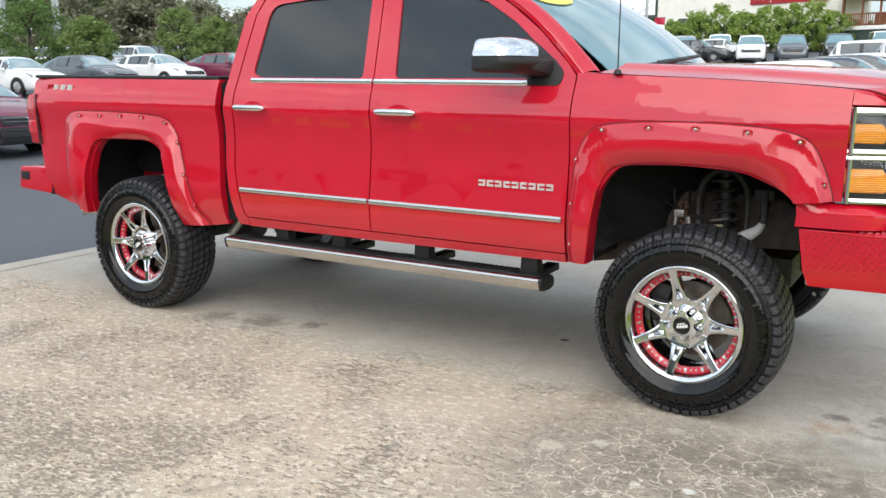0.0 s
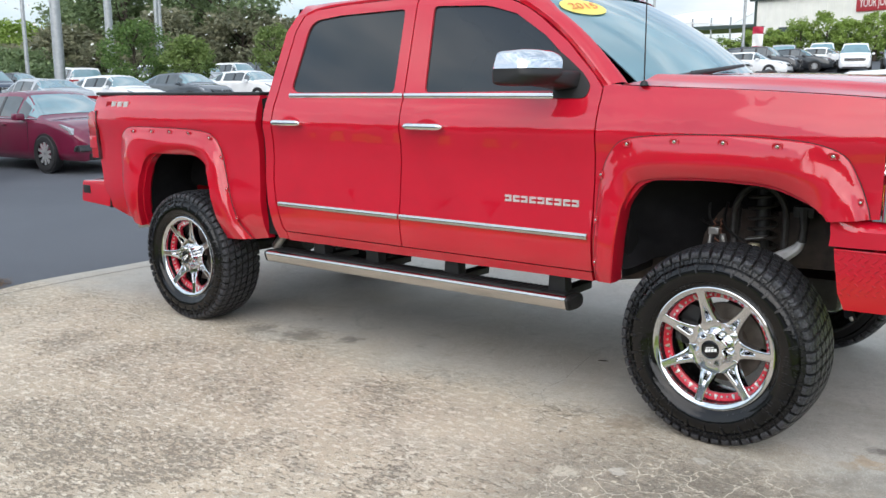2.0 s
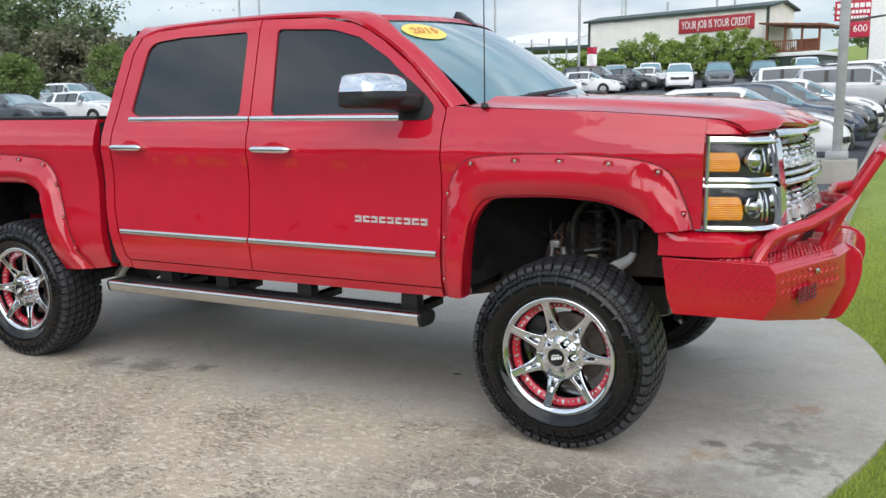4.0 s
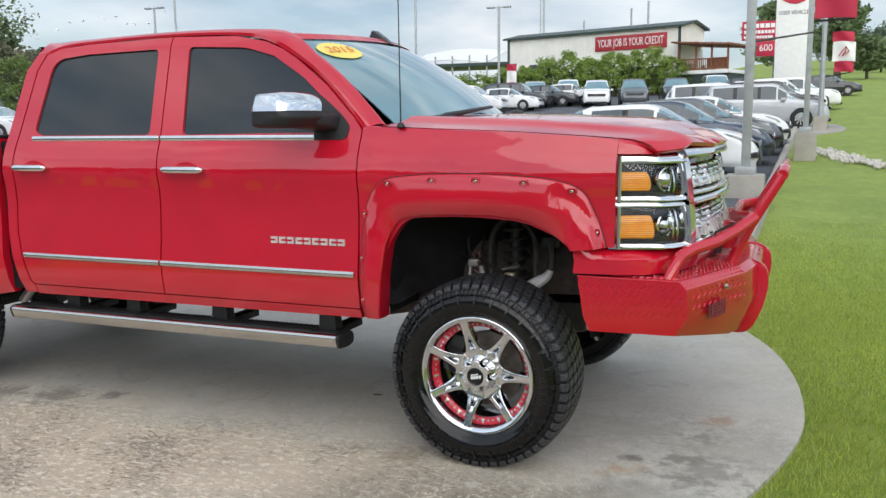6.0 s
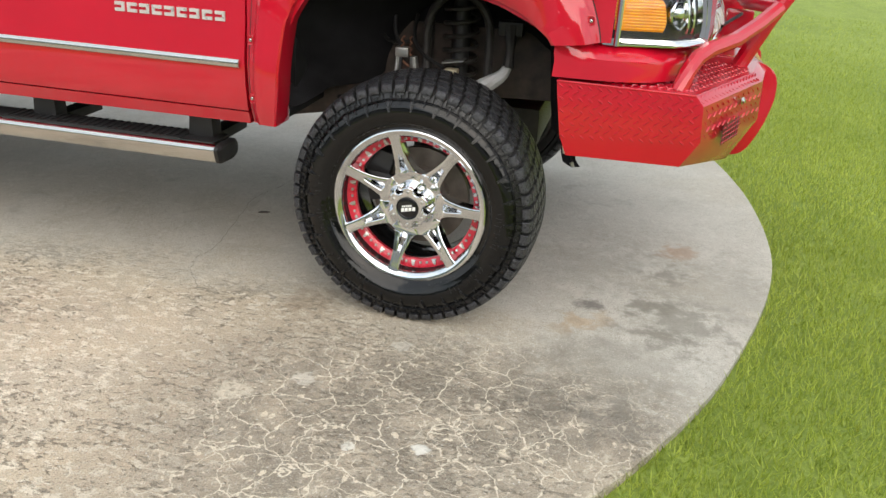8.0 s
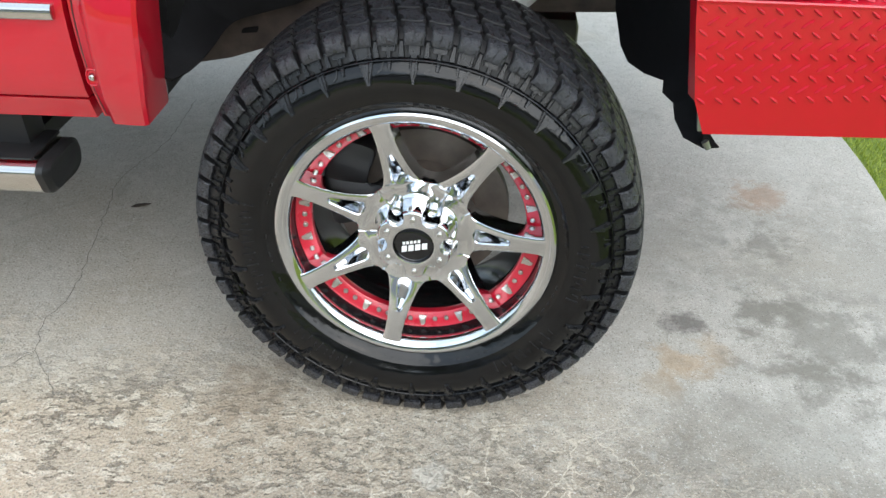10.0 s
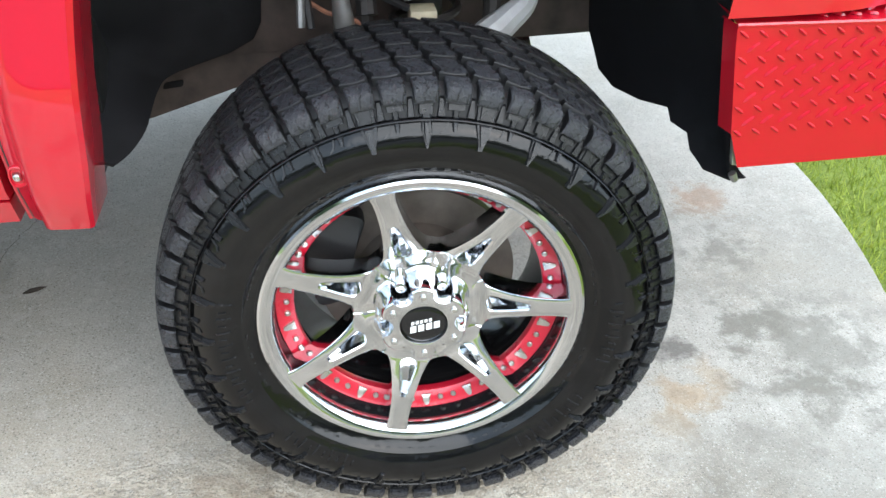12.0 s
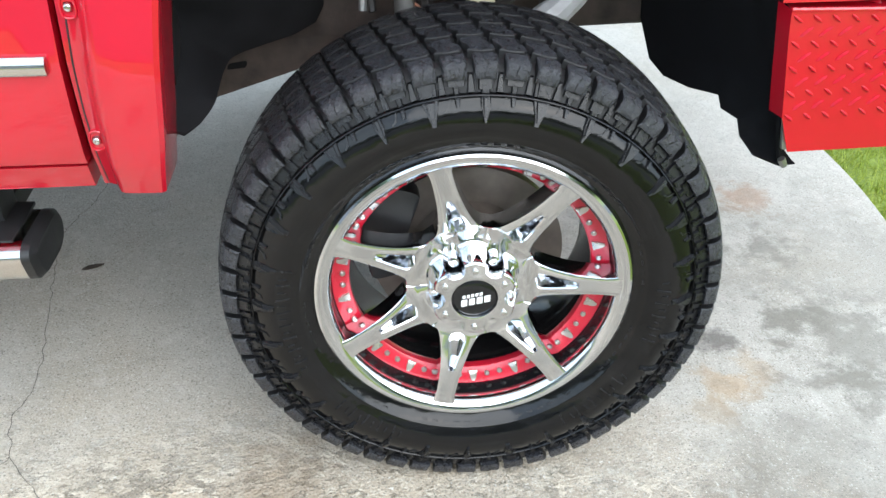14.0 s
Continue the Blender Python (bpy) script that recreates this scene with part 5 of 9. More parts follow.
    for sgn in (0, 1):
        fy = (lambda y: WIDTH - y) if sgn else (lambda y: y)
        rows = []
        for x in np.concatenate([np.linspace(-0.585, 0.617, 26), np.linspace(0.619, 0.78, 9)]):
            z0 = float(np.interp(x, [-0.585, -0.555, -0.22, 0.02, 0.15, 0.275, 0.40, 0.52, 0.59, 0.617, 0.6185, 0.80], [1.555, 1.568, 1.552, 1.542, 1.536, 1.528, 1.520, 1.510, 1.503, 1.497, 1.447, 1.447]))
            y0 = side_y(x, z0) if x <= 0.618 else float(np.interp(x, [0.619, 0.70, 0.80], [0.040, 0.064, 0.100]))
            zin = hood_z(x, 0.085) - 0.001
            rows.append([bm.verts.new((x, fy(y0 + dy), z)) for dy, z in ((0.0, z0 - 0.002), (0.010, z0 * 0.25 + zin * 0.75 - 0.001), (0.028, zin), (0.13, zin - 0.02))])
        for a, b in zip(rows, rows[1:]):
            for k in range(3):
                bm.faces.new((a[k], a[k + 1], b[k + 1], b[k]))
    part("fender_crown", bm, RED, truck)
    for sgn in (0, 1):
        bm = bmesh.new()
        tube(bm, [(x, WIDTH - y if sgn else y, hood_z(x, y) - 0.0005) for x, y in ((-0.50 + 1.25 * k / 20, 0.071 + 0.024 * (k / 20) ** 2) for k in range(21))], 0.0016, 5)
        part("hood_seam", bm, LINER, truck)

    # front end: header bar, headlights, grille
    grille = part("grille", wrap(0.24, WIDTH - 0.24, 1.050, 1.430, -0.045, 24), GLOSS_BLACK, truck, "chrome and black split grille")
    for z0, z1, out in ((1.428, 1.480, 0.020), (1.035, 1.060, 0.012)):
        part("grille_bar", wrap(0.22, WIDTH - 0.22, z0, z1, out, 26, 0.3, 0.6), CHROME, grille, "broad chrome bar")
    part("grille_bar", wrap(0.215, WIDTH - 0.215, 1.222, 1.252, 0.024, 26, 0.3, 0.5), CHROME, grille)
    part("grille_bar", wrap(0.215, WIDTH - 0.215, 1.262, 1.278, 0.020, 26, 0.3, 0.4), CHROME, grille)
    for ya in (0.215, WIDTH - 0.245):
        part("grille_post", wrap(ya, ya + 0.045, 1.035, 1.44, 0.026, 4), CHROME, grille)
    for row, z in enumerate((1.302, 1.328, 1.354, 1.380, 1.082, 1.109, 1.136, 1.163, 1.190)):
        for k in range(9):
            y = 0.262 + k * 0.170 + 0.012 * (row % 2)
            part("grille_tooth", wrap(y, min(y + 0.140, WIDTH - 0.25), z - 0.0085, z + 0.0085, -0.006, 4, 0.3, 0.6), CHROME, grille)
    for z0, z1 in ((1.290, 1.396), (1.068, 1.212)):
        for k in range(11):
            y = 0.292 + k * 0.1345
            part("grille_block", wrap(y, y + 0.062, z0, z1, -0.016, 3, 0.3, 0.6), GRILLE_PALE, grille, "pale chrome upright block")
    for mir in (False, True):
        fy = (lambda a, b: (WIDTH - b, WIDTH - a)) if mir else (lambda a, b: (a, b))
        for z0, z1, drl in ((1.262, 1.408, 1), (1.060, 1.225, 0)):
            y0, y1 = fy(0.050, 0.215)
            lamp = part("headlight", wrap(y0, y1, z0, z1, -0.035, 12), LAMP_DARK, truck, "stacked headlight with amber marker and projector")
            a0, a1 = fy(0.052, 0.098)
            part("amber_marker", wrap(a0, a1, z0 + 0.028, z1 - 0.040, -0.018, 6), AMBER, lamp, "amber side marker")
            yc = WIDTH - 0.135 if mir else 0.135
            bm = bmesh.new()
            xc = nose(yc)
            rg = lathe(bm, [(0.048, -0.05), (0.050, -0.004), (0.045, 0.0), (0.041, -0.012), (0.036, -0.012), (0.030, 0.000), (0.016, 0.010), (0.003, 0.013)], 28, pose(xc - 0.022, yc, (z0 + z1) / 2, 0, 0, 62 if not mir else 118))
            disc_cap(bm, rg[-1])
            part("projector", bm, CHROME, lamp, "chrome-ringed projector lens")
            for f0 in (0.165, 0.185):
                b0, b1 = fy(f0, f0 + 0.006)
                part("reflector_fin", wrap(b0, b1, z0 + 0.02, z1 - 0.02, -0.016, 2), CHROME, lamp)
            # bright surround
            y0, y1 = fy(0.040, 0.235)
            part("headlight_trim", wrap(y0, y1, z1 - 0.004, z1 + (0.040 if drl else 0.016), 0.012, 14, 0.3, 0.7), CHROME, lamp, "chrome headlight surround")
            part("headlight_trim", wrap(y0, y1, z0 - 0.018, z0 + 0.004, 0.012, 14, 0.3, 0.5), CHROME, lamp, "chrome headlight surround")
            bm = bmesh.new()
            tube(bm, [(0.628, WIDTH - 0.040 if mir else 0.040, z) for z in np.linspace(z0 - 0.018, z1 + 0.030 * drl, 6)], 0.0095, 8)
            part("headlight_trim", bm, CHROME, lamp, "chrome headlight surround")
            y0, y1 = fy(0.208, 0.232)
            part("headlight_trim", wrap(y0, y1, z0 - 0.012, z1 + 0.010, 0.014, 3), CHROME, lamp, "chrome headlight surround")
            y0, y1 = fy(0.058, 0.220)
            part("lens", wrap(y0, y1, z0 + 0.002, z1 - 0.004, 0.002, 14), CLEAR, lamp, "clear outer lens").visible_shadow = False

    # painted bumper cover between lamps and steel bumper
    bm = bmesh.new()
    rows = []
    line = [(0.443, 0.0), (0.62, 0.010), (0.735, 0.050), (0.820, 0.130), (0.875, 0.250), (0.925, 0.45), (0.955, 0.75), (0.960, WIDTH / 2)]
    line = smooth_line(line + [(x, WIDTH - y) for x, y in line[-2::-1]], 4)
    for x, y in line:
        c = Vector((0.3 + 0.3, WIDTH / 2, 0))
        d = Vector((x - 0.45, (y - WIDTH / 2) * 0.6, 0)).normalized() * 0.05
        q = min(1.0, max(0.0, (x - 0.47) / 0.12))
        rows.append([bm.verts.new(p) for p in ((x - d.x * 1.8 * q, y - d.y * 1.8 * q, 1.046), (x - d.x * 0.9 * q, y - d.y * 0.9 * q, 1.040), (x, y, 1.010 - 0.01 * q), (x + 0.004, y, 0.985), (x, y, 0.936), (x - d.x * 1.5 * q, y - d.y * (0.5 + q), 0.931))])
    for a, b in zip(rows, rows[1:]):
        for k in range(5):
            bm.faces.new((a[k], a[k + 1], b[k + 1], b[k]))
    part("bumper_cover", bm, RED, truck)
    build_bumper(truck)
    build_bed(truck)
    build_underside(truck)

    # door handles, mirrors, running boards
    for dr, x0, x1 in (("front", -1.694, -1.431), ("rear", -2.712, -2.464)):
        bm = bmesh.new()
        rod(bm, x0, x1, lambda x: (-0.046 - 0.010 * math.sin(math.pi * (x - x0) / (x1 - x0)), 1.361), 0.013, 0.0175, 0.16, 14, 17)
        for xa in (x0 + 0.035, x1 - 0.035):
            box(bm, xa - 0.018, xa + 0.018, -0.040, 0.012, 1.350, 1.372, 0.004)
        h = part("door_handle", bm, CHROME, truck, "chrome pull handle")
        bm = bmesh.new()
        cx = (x0 + x1) / 2
        ring = smooth_line([(cx - 0.075, 1.372), (cx, 1.400), (cx + 0.075, 1.372), (cx, 1.345)], 6, True)
        prism(bm, ring, side_y(cx, 1.37) - 0.0025, side_y(cx, 1.37) + 0.01, 0.0)
        part("handle_recess", bm, RED, h)
    build_mirror(truck)
    bm = bmesh.new()
    # running board: oval step with black tread top
    sec = fillet([(0.026, 0.488), (0.006, 0.546), (0.030, 0.561), (0.150, 0.558), (0.178, 0.535), (0.170, 0.495), (0.130, 0.482)], 0.018, 3)
    rows = [[bm.verts.new((x, y, z)) for y, z in sec] for x in (-2.86, -0.735)]
    n = len(sec)
    for k in range(n):
        bm.faces.new((rows[0][k], rows[1][k], rows[1][(k + 1) % n], rows[0][(k + 1) % n]))
    board = part("running_board", bm, CHROME_DULL, truck, "polished running board with black step pads")
    for x0, x1 in ((-0.735, -0.712), (-2.885, -2.86)):
        bm = bmesh.new()
        cx, cz = 0.09, 0.522
        outr = x1 if x0 > -1 else x0
        innr = x0 if x0 > -1 else x1
        rows = [[bm.verts.new((xx, cx + (y - cx) * s, cz + (z - cz) * s)) for y, z in sec] for xx, s in ((innr, 1.01), (lerp((innr, 0, 0), (outr, 0, 0), 0.6).x, 1.0), (outr, 0.82))]
        for a, b in zip(rows, rows[1:]):
            for k in range(n):
                bm.faces.new((a[k], b[k], b[(k + 1) % n], a[(k + 1) % n]))
        bm.faces.new(rows[-1])
        part("end_cap", bm, BLACK, board, "black plastic end cap")
    for x0, x1 in ((-2.62, -1.98), (-1.62, -0.88)):
        bm = bmesh.new()
        box(bm, x0, x1, 0.034, 0.150, 0.5585, 0.5675, 0.003)
        pad_ob = part("step_pad", bm, BLACK, board, "ribbed black step pad")
        bm = bmesh.new()
        box(bm, 0.0, 0.014, 0.040, 0.144, 0.5665, 0.5710)
        rib = part("pad_rib", bm, BLACK, pad_ob)
        rib.matrix_basis = Matrix.Translation((x0 + 0.01, 0, 0))
        for k in range(1, int((x1 - x0) / 0.03)):
            share("pad_rib", rib, pad_ob, Matrix.Translation((x0 + 0.01 + k * 0.03, 0, 0)))
    bm = bmesh.new()
    box(bm, -2.84, -0.75, 0.036, 0.165, 0.5560, 0.5630, 0.002)
    part("board_top", bm, BLACK, board)
    for x in (-2.48, -2.05, -1.48, -0.83):
        bm = bmesh.new()
        prism(bm, [(x - 0.05, 0.555), (x + 0.05, 0.555), (x + 0.045, 0.64), (x - 0.045, 0.64)], 0.10, 0.17, 0.006)
        box(bm, x - 0.035, x + 0.035, 0.15, 0.42, 0.52, 0.56, 0.006)
        part("board_bracket", bm, BLACK, truck)

    # badges as plain shapes
    for k in range(9):
        bm = bmesh.new()
        x = -1.079 + 0.0468 * k
        w, z0, z1 = 0.036, 1.004, 1.036
        yy = side_y(x, 1.02)
        f = lambda a, b, c, d: box(bm, x + a * w, x + b * w, yy - 0.006, yy + 0.004, z0 + c * (z1 - z0), z0 + d * (z1 - z0))
        f(0, 1, 0.0, 0.34)
        f(0, 1, 0.66, 1.0)
        f(0.0, 0.28, 0.3, 0.7) if k % 2 else f(0.72, 1.0, 0.3, 0.7)
        part("door_badge", bm, BADGE, truck, "small silver badge block")
    for k, w in enumerate((0.065, 0.05, 0.05, 0.05)):
        bm = bmesh.new()
        x = -4.53 + 0.075 * k
        yy = side_y(x, 1.45)
        prism(bm, [(x, 1.430), (x + w, 1.430), (x + w + 0.018, 1.476), (x + 0.018, 1.476)], yy - 0.004, yy + 0.01)
        part("bed_badge", bm, BADGE if k else TAIL_RED, truck, "small slanted badge block")

    # dark cabin floor and bulkhead so that nothing shows through
    bm = bmesh.new()
    box(bm, -2.76, -0.50, 0.11, WIDTH - 0.11, 0.66, 0.74)
    box(bm, -0.56, -0.48, 0.16, WIDTH - 0.16, 0.74, 1.57)
    box(bm, -2.79, -2.745, 0.11, WIDTH - 0.11, 0.66, 1.56)
    part("cab_floor", bm, BLACK, truck)
    bm = bmesh.new()
    bent_grid(bm, lambda u, v: (-2.795 + 0.05 * u, 0.12 + 0.14 * u + (WIDTH - 0.24 - 0.28 * u) * v, 1.54 + 0.50 * u), 4, 8)
    part("rear_glass", bm, TINT, truck)
    return truck


def build_mirror(truck):
    for mir in (False, True):
        S = Matrix.Diagonal((1, -1, 1, 1)) if mir else Matrix.Identity(4)
        T = Matrix.Translation((0, WIDTH, 0)) @ S if mir else S
        # lower housing
        bm = bmesh.new()
        ys = [(-0.045, 0.62, 0.80), (-0.09, 0.86, 0.95), (-0.16, 0.98, 1.0), (-0.215, 1.0, 0.98), (-0.245, 0.90, 0.90), (-0.256, 0.70, 0.76)]
        rows = []
        for y, sx, sz in ys:
            lean = (-y - 0.05) * 0.55
            sec = fillet([(-0.095, -0.075), (-0.095, 0.0), (0.085, 0.0), (0.095, -0.030), (0.060, -0.075)], [0.02, 0.004, 0.004, 0.02, 0.03], 3)
            rows.append([bm.verts.new(T @ Vector((-0.80 - lean + x * sx, y, 1.640 + z * sz))) for x, z in sec])
        n = len(rows[0])
        for a, b in zip(rows, rows[1:]):
            for k in range(n):
                bm.faces.new((a[k], b[k], b[(k + 1) % n], a[(k + 1) % n]))
        bm.faces.new(rows[0])
        bm.faces.new(rows[-1][::-1])
        mirror = part("side_mirror", bm, BLACK, truck, "black side mirror with chrome cap")
        bm = bmesh.new()
        rows = []
        for y, sx, sz in ys:
            lean = (-y - 0.05) * 0.55
            sec = fillet([(-0.095, 0.004), (-0.090, 0.088), (0.030, 0.092), (0.078, 0.050), (0.086, 0.004)], [0.002, 0.02, 0.04, 0.03, 0.002], 4)
            rows.append([bm.verts.new(T @ Vector((-0.80 - lean + x * sx, y + 0.42 * z * sz, 1.640 + z * sz))) for x, z in sec])
        n = len(rows[0])
        for a, b in zip(rows, rows[1:]):
            for k in range(n):
                bm.faces.new((a[k], b[k], b[(k + 1) % n], a[(k + 1) % n]))
        bm.faces.new(rows[0])
        bm.faces.new(rows[-1][::-1])
        part("mirror_cap", bm, CHROME_SATIN, mirror, "chrome mirror cap")
        # arm and sail panel
        bm = bmesh.new()
        rows = []
        for y, x0, x1, z0, z1 in ((0.075, -0.84, -0.715, 1.540, 1.640), (0.02, -0.85, -0.722, 1.548, 1.638), (-0.06, -0.88, -0.745, 1.560, 1.636), (-0.10, -0.90, -0.76, 1.568, 1.634)):
            rows.append([bm.verts.new(T @ Vector((x, y, z))) for x, z in fillet([(x0, z0), (x1, z0 + 0.01), (x1, z1 - 0.005), (x0, z1)], 0.018, 3)])
        n = len(rows[0])
        for a, b in zip(rows, rows[1:]):
            for k in range(n):
                bm.faces.new((a[k], b[k], b[(k + 1) % n], a[(k + 1) % n]))
        part("mirror_arm", bm, BLACK, mirror)
        sail = fillet([(-0.668, 1.508), (-0.650, 1.568), (-0.705, 1.625), (-0.795, 1.693), (-0.884, 1.752), (-0.838, 1.508)], [0.03, 0.04, 0, 0, 0.004, 0.004], 4)
        part("sail_panel", panel(sail, (), 0.008, 0.005, mirror=mir), BLACK, mirror)


def build_bumper(truck):
    """Welded steel bumper of tread plate with a push bar."""
    # each upright line of the shell: ledge at the back, ledge edge, chamfer, knee, lower edge, return
    shell = [
        [(0.480, 0.150, 0.926), (0.462, 0.004, 0.925), (0.466, 0.004, 0.888), (0.488, 0.004, 0.748), (0.514, 0.010, 0.684), (0.560, 0.160, 0.684)],
        [(0.760, 0.330, 0.930), (0.889, 0.006, 0.921), (0.917, 0.008, 0.888), (0.926, 0.010, 0.775), (0.874, 0.014, 0.689), (0.830, 0.170, 0.684)],
        [(0.960, 0.640, 0.935), (1.095, 0.452, 0.932), (1.130, 0.450, 0.905), (1.136, 0.450, 0.765), (1.060, 0.470, 0.610), (0.980, 0.620, 0.606)],
        [(1.000, 0.720, 0.935), (1.135, 0.712, 0.932), (1.170, 0.712, 0.905), (1.176, 0.712, 0.765), (1.110, 0.712, 0.590), (1.010, 0.720, 0.586)],
    ]
    bumper = None
    for mir in (False, True):
        fy = (lambda y: WIDTH - y) if mir else (lambda y: y)
        bm = bmesh.new()
        rows = [[bm.verts.new((x, fy(y), z)) for x, y, z in line] for line in shell]
        for a, b in zip(rows, rows[1:]):
            for k in range(5):
                bm.faces.new((a[k], b[k], b[k + 1], a[k + 1]))
        q0 = [(0.462, 0.004, 0.925), (0.488, 0.004, 0.748), (0.484, 0.044, 0.745), (0.458, 0.044, 0.926)]
        bm.faces.new([bm.verts.new((x, fy(y), z)) for x, y, z in q0])
        # rolled bead along the ledge edge
        tube(bm, [(0.462, fy(0.005), 0.923), (0.889, fy(0.007), 0.919), (1.095, fy(0.452), 0.930)], 0.004, 6)
        end = part("steel_bumper", bm, RED_STEEL, truck, "red tread-plate steel bumper")
        bumper = bumper or end
        # upright end plates of the centre section
        bm = bmesh.new()
        poly = fillet([(0.98, 0.575), (1.135, 0.560), (1.195, 0.680), (1.222, 0.800), (1.214, 0.890), (1.150, 0.930), (0.98, 0.94)], [0, 0.05, 0.08, 0.06, 0.05, 0.04, 0], 5)
        prism(bm, poly, fy(0.700), fy(0.745), 0.006)
        part("end_plate", bm, RED_STEEL, end)
        # raised tread pattern on side, corner and top
        bm = bmesh.new()

        def bar(p, u, v, nrm, a, low=1.0):
            d = (u * math.cos(a) + v * math.sin(a))
            s = nrm.cross(d)
            L, W, H = (0.0100, 0.0027, 0.0040) if a < 0 else (0.0135, 0.0026, 0.0048)
            base = [p + d * L * i + s * W * j for i, j in ((1, 0), (0.5, 1), (-0.5, 1), (-1, 0), (-0.5, -1), (0.5, -1))]
            vb = [bm.verts.new(q) for q in base]
            vt = [bm.verts.new(p + d * (q - p).dot(d) * 0.72 + s * (q - p).dot(s) * 0.25 + nrm * H * low) for q in base]
            bm.faces.new(vt)
            for k in range(6):
                bm.faces.new((vb[k], vb[(k + 1) % 6], vt[(k + 1) % 6], vt[k]))

        def field(a, b, c, d, nu, nv, nrm, low=1.0):
            a, b, c, d = (Vector(q) for q in (a, b, c, d))
            u, v = (b - a).normalized(), (d - a).normalized()
            for i in range(nu):
                for j in range(nv):
                    su, sv = (i + 0.25 + 0.5 * (j % 2)) / nu, (j + 0.5) / nv
                    p = (a * (1 - su) + b * su) * (1 - sv) + (d * (1 - su) + c * su) * sv
                    bar(p, u, v, nrm, radians(35) if j % 2 else radians(-40), low)

        sgn = 1 if mir else -1
        field((0.492, fy(0.004), 0.738), (0.925, fy(0.010), 0.762), (0.897, fy(0.006), 0.916), (0.466, fy(0.004), 0.920), 14, 9, Vector((0, sgn, 0)))
        nrm = Vector((0.885, sgn * 0.465, 0)).normalized()
        field((0.933, fy(0.026), 0.780), (1.133, fy(0.440), 0.772), (1.128, fy(0.438), 0.898), (0.926, fy(0.026), 0.882), 11, 5, nrm, 0.85)
        top_n = Vector((0.35, sgn * 0.2, 0.9)).normalized()
        field((0.915, fy(0.014), 0.890), (1.128, fy(0.448), 0.906), (1.097, fy(0.450), 0.931), (0.891, fy(0.012), 0.920), 18, 2, top_n, 0.8)
        field((0.600, fy(0.020), 0.9245), (0.880, fy(0.020), 0.9225), (0.850, fy(0.200), 0.9265), (0.600, fy(0.200), 0.9245), 10, 8, Vector((0, 0, 1)))
        field((0.880, fy(0.030), 0.9225), (1.085, fy(0.460), 0.9325), (0.990, fy(0.600), 0.9340), (0.790, fy(0.260), 0.9285), 16, 9, Vector((0, 0, 1)))
        tagged(part("tread_pattern", bm, RED_STEEL, end), kind="stuff")
        # vent mesh and bolt in the corner face
        bm = bmesh.new()
        a, b = Vector((0.990, fy(0.135), 0)), Vector((1.052, fy(0.267), 0))
        off = nrm * 0.008
        quad = [a + Vector((0, 0, 0.742)), b + Vector((0, 0, 0.752)), b + Vector((0, 0, 0.822)), a + Vector((0, 0, 0.806))]
        bm.faces.new([bm.verts.new(q + off) for q in quad])
        part("bumper_vent", bm, GREASE, end, "dark perforated vent")
        bm = bmesh.new()
        for k in range(7):
            t = (k + 0.5) / 7
            lo, hi = quad[0] * (1 - t) + quad[1] * t, quad[3] * (1 - t) + quad[2] * t
            tube(bm, [lo + nrm * 0.009, hi + nrm * 0.009], 0.0013, 5)
        for k in range(4):
            t = (k + 0.5) / 4
            lo, hi = quad[0] * (1 - t) + quad[3] * t, quad[1] * (1 - t) + quad[2] * t
            tube(bm, [lo + nrm * 0.010, hi + nrm * 0.010], 0.0013, 5)
        part("vent_mesh", bm, RED_STEEL, end)
        bm = bmesh.new()
        rg = lathe(bm, [(0.013, 0.0), (0.013, 0.004), (0.008, 0.006), (0.007, 0.012), (0.002, 0.013)], 12, Matrix.Translation((1.055, fy(0.275), 0.866)) @ pose(0, 0, 0, 0, 0, 60 if not mir else 120))
        part("bolt", bm, CHROME_DULL, end)
        # push bar: leaning upright and side brace
        bm = bmesh.new()
        for off in (0.0, 0.055):
            tube(bm, [(1.045, fy(0.56 + off), 0.90), (1.13, fy(0.56 + off), 1.10), (1.262, fy(0.575 + off), 1.335)], [0.024, 0.026, 0.024], 10)
        tube(bm, [(0.841, fy(0.067), 0.915), (0.854, fy(0.087), 0.972), (0.877, fy(0.124), 1.012), (0.915, fy(0.185), 1.034), (1.001, fy(0.322), 1.052), (1.076, fy(0.443), 1.090), (1.155, fy(0.565), 1.145)], [0.028, 0.026, 0.026, 0.026, 0.026, 0.026, 0.026], 10)
        part("push_bar", bm, RED_STEEL, end, "red tubular push bar")
        bm = bmesh.new()
        box(bm, 1.00, 1.10, fy(0.80) - 0.02, fy(0.80) + 0.02, 0.96, 1.10, 0.01)
        part("tab", bm, RED_STEEL, end)
    bm = bmesh.new()
    prism(bm, fillet([(0.98, 0.60), (1.12, 0.60), (1.180, 0.70), (1.180, 0.900), (1.14, 0.925), (0.98, 0.93)], 0.015, 3), 0.735, WIDTH - 0.735)
    part("centre_plate", bm, RED_STEEL, bumper)
    bm = bmesh.new()
    tube(bm, [(1.262, 0.575, 1.335), (1.268, 0.62, 1.352), (1.268, WIDTH - 0.62, 1.352), (1.262, WIDTH - 0.575, 1.335)], 0.025, 10)
    part("top_tube", bm, RED_STEEL, bumper)
    bm = bmesh.new()
    tube(bm, [(1.145, 0.58, 1.14), (1.06, 0.72, 1.135), (1.05, WIDTH - 0.72, 1.135), (1.145, WIDTH - 0.58, 1.14)], 0.024, 10)
    part("cross_tube", bm, RED_STEEL, bumper)
    bm = bmesh.new()
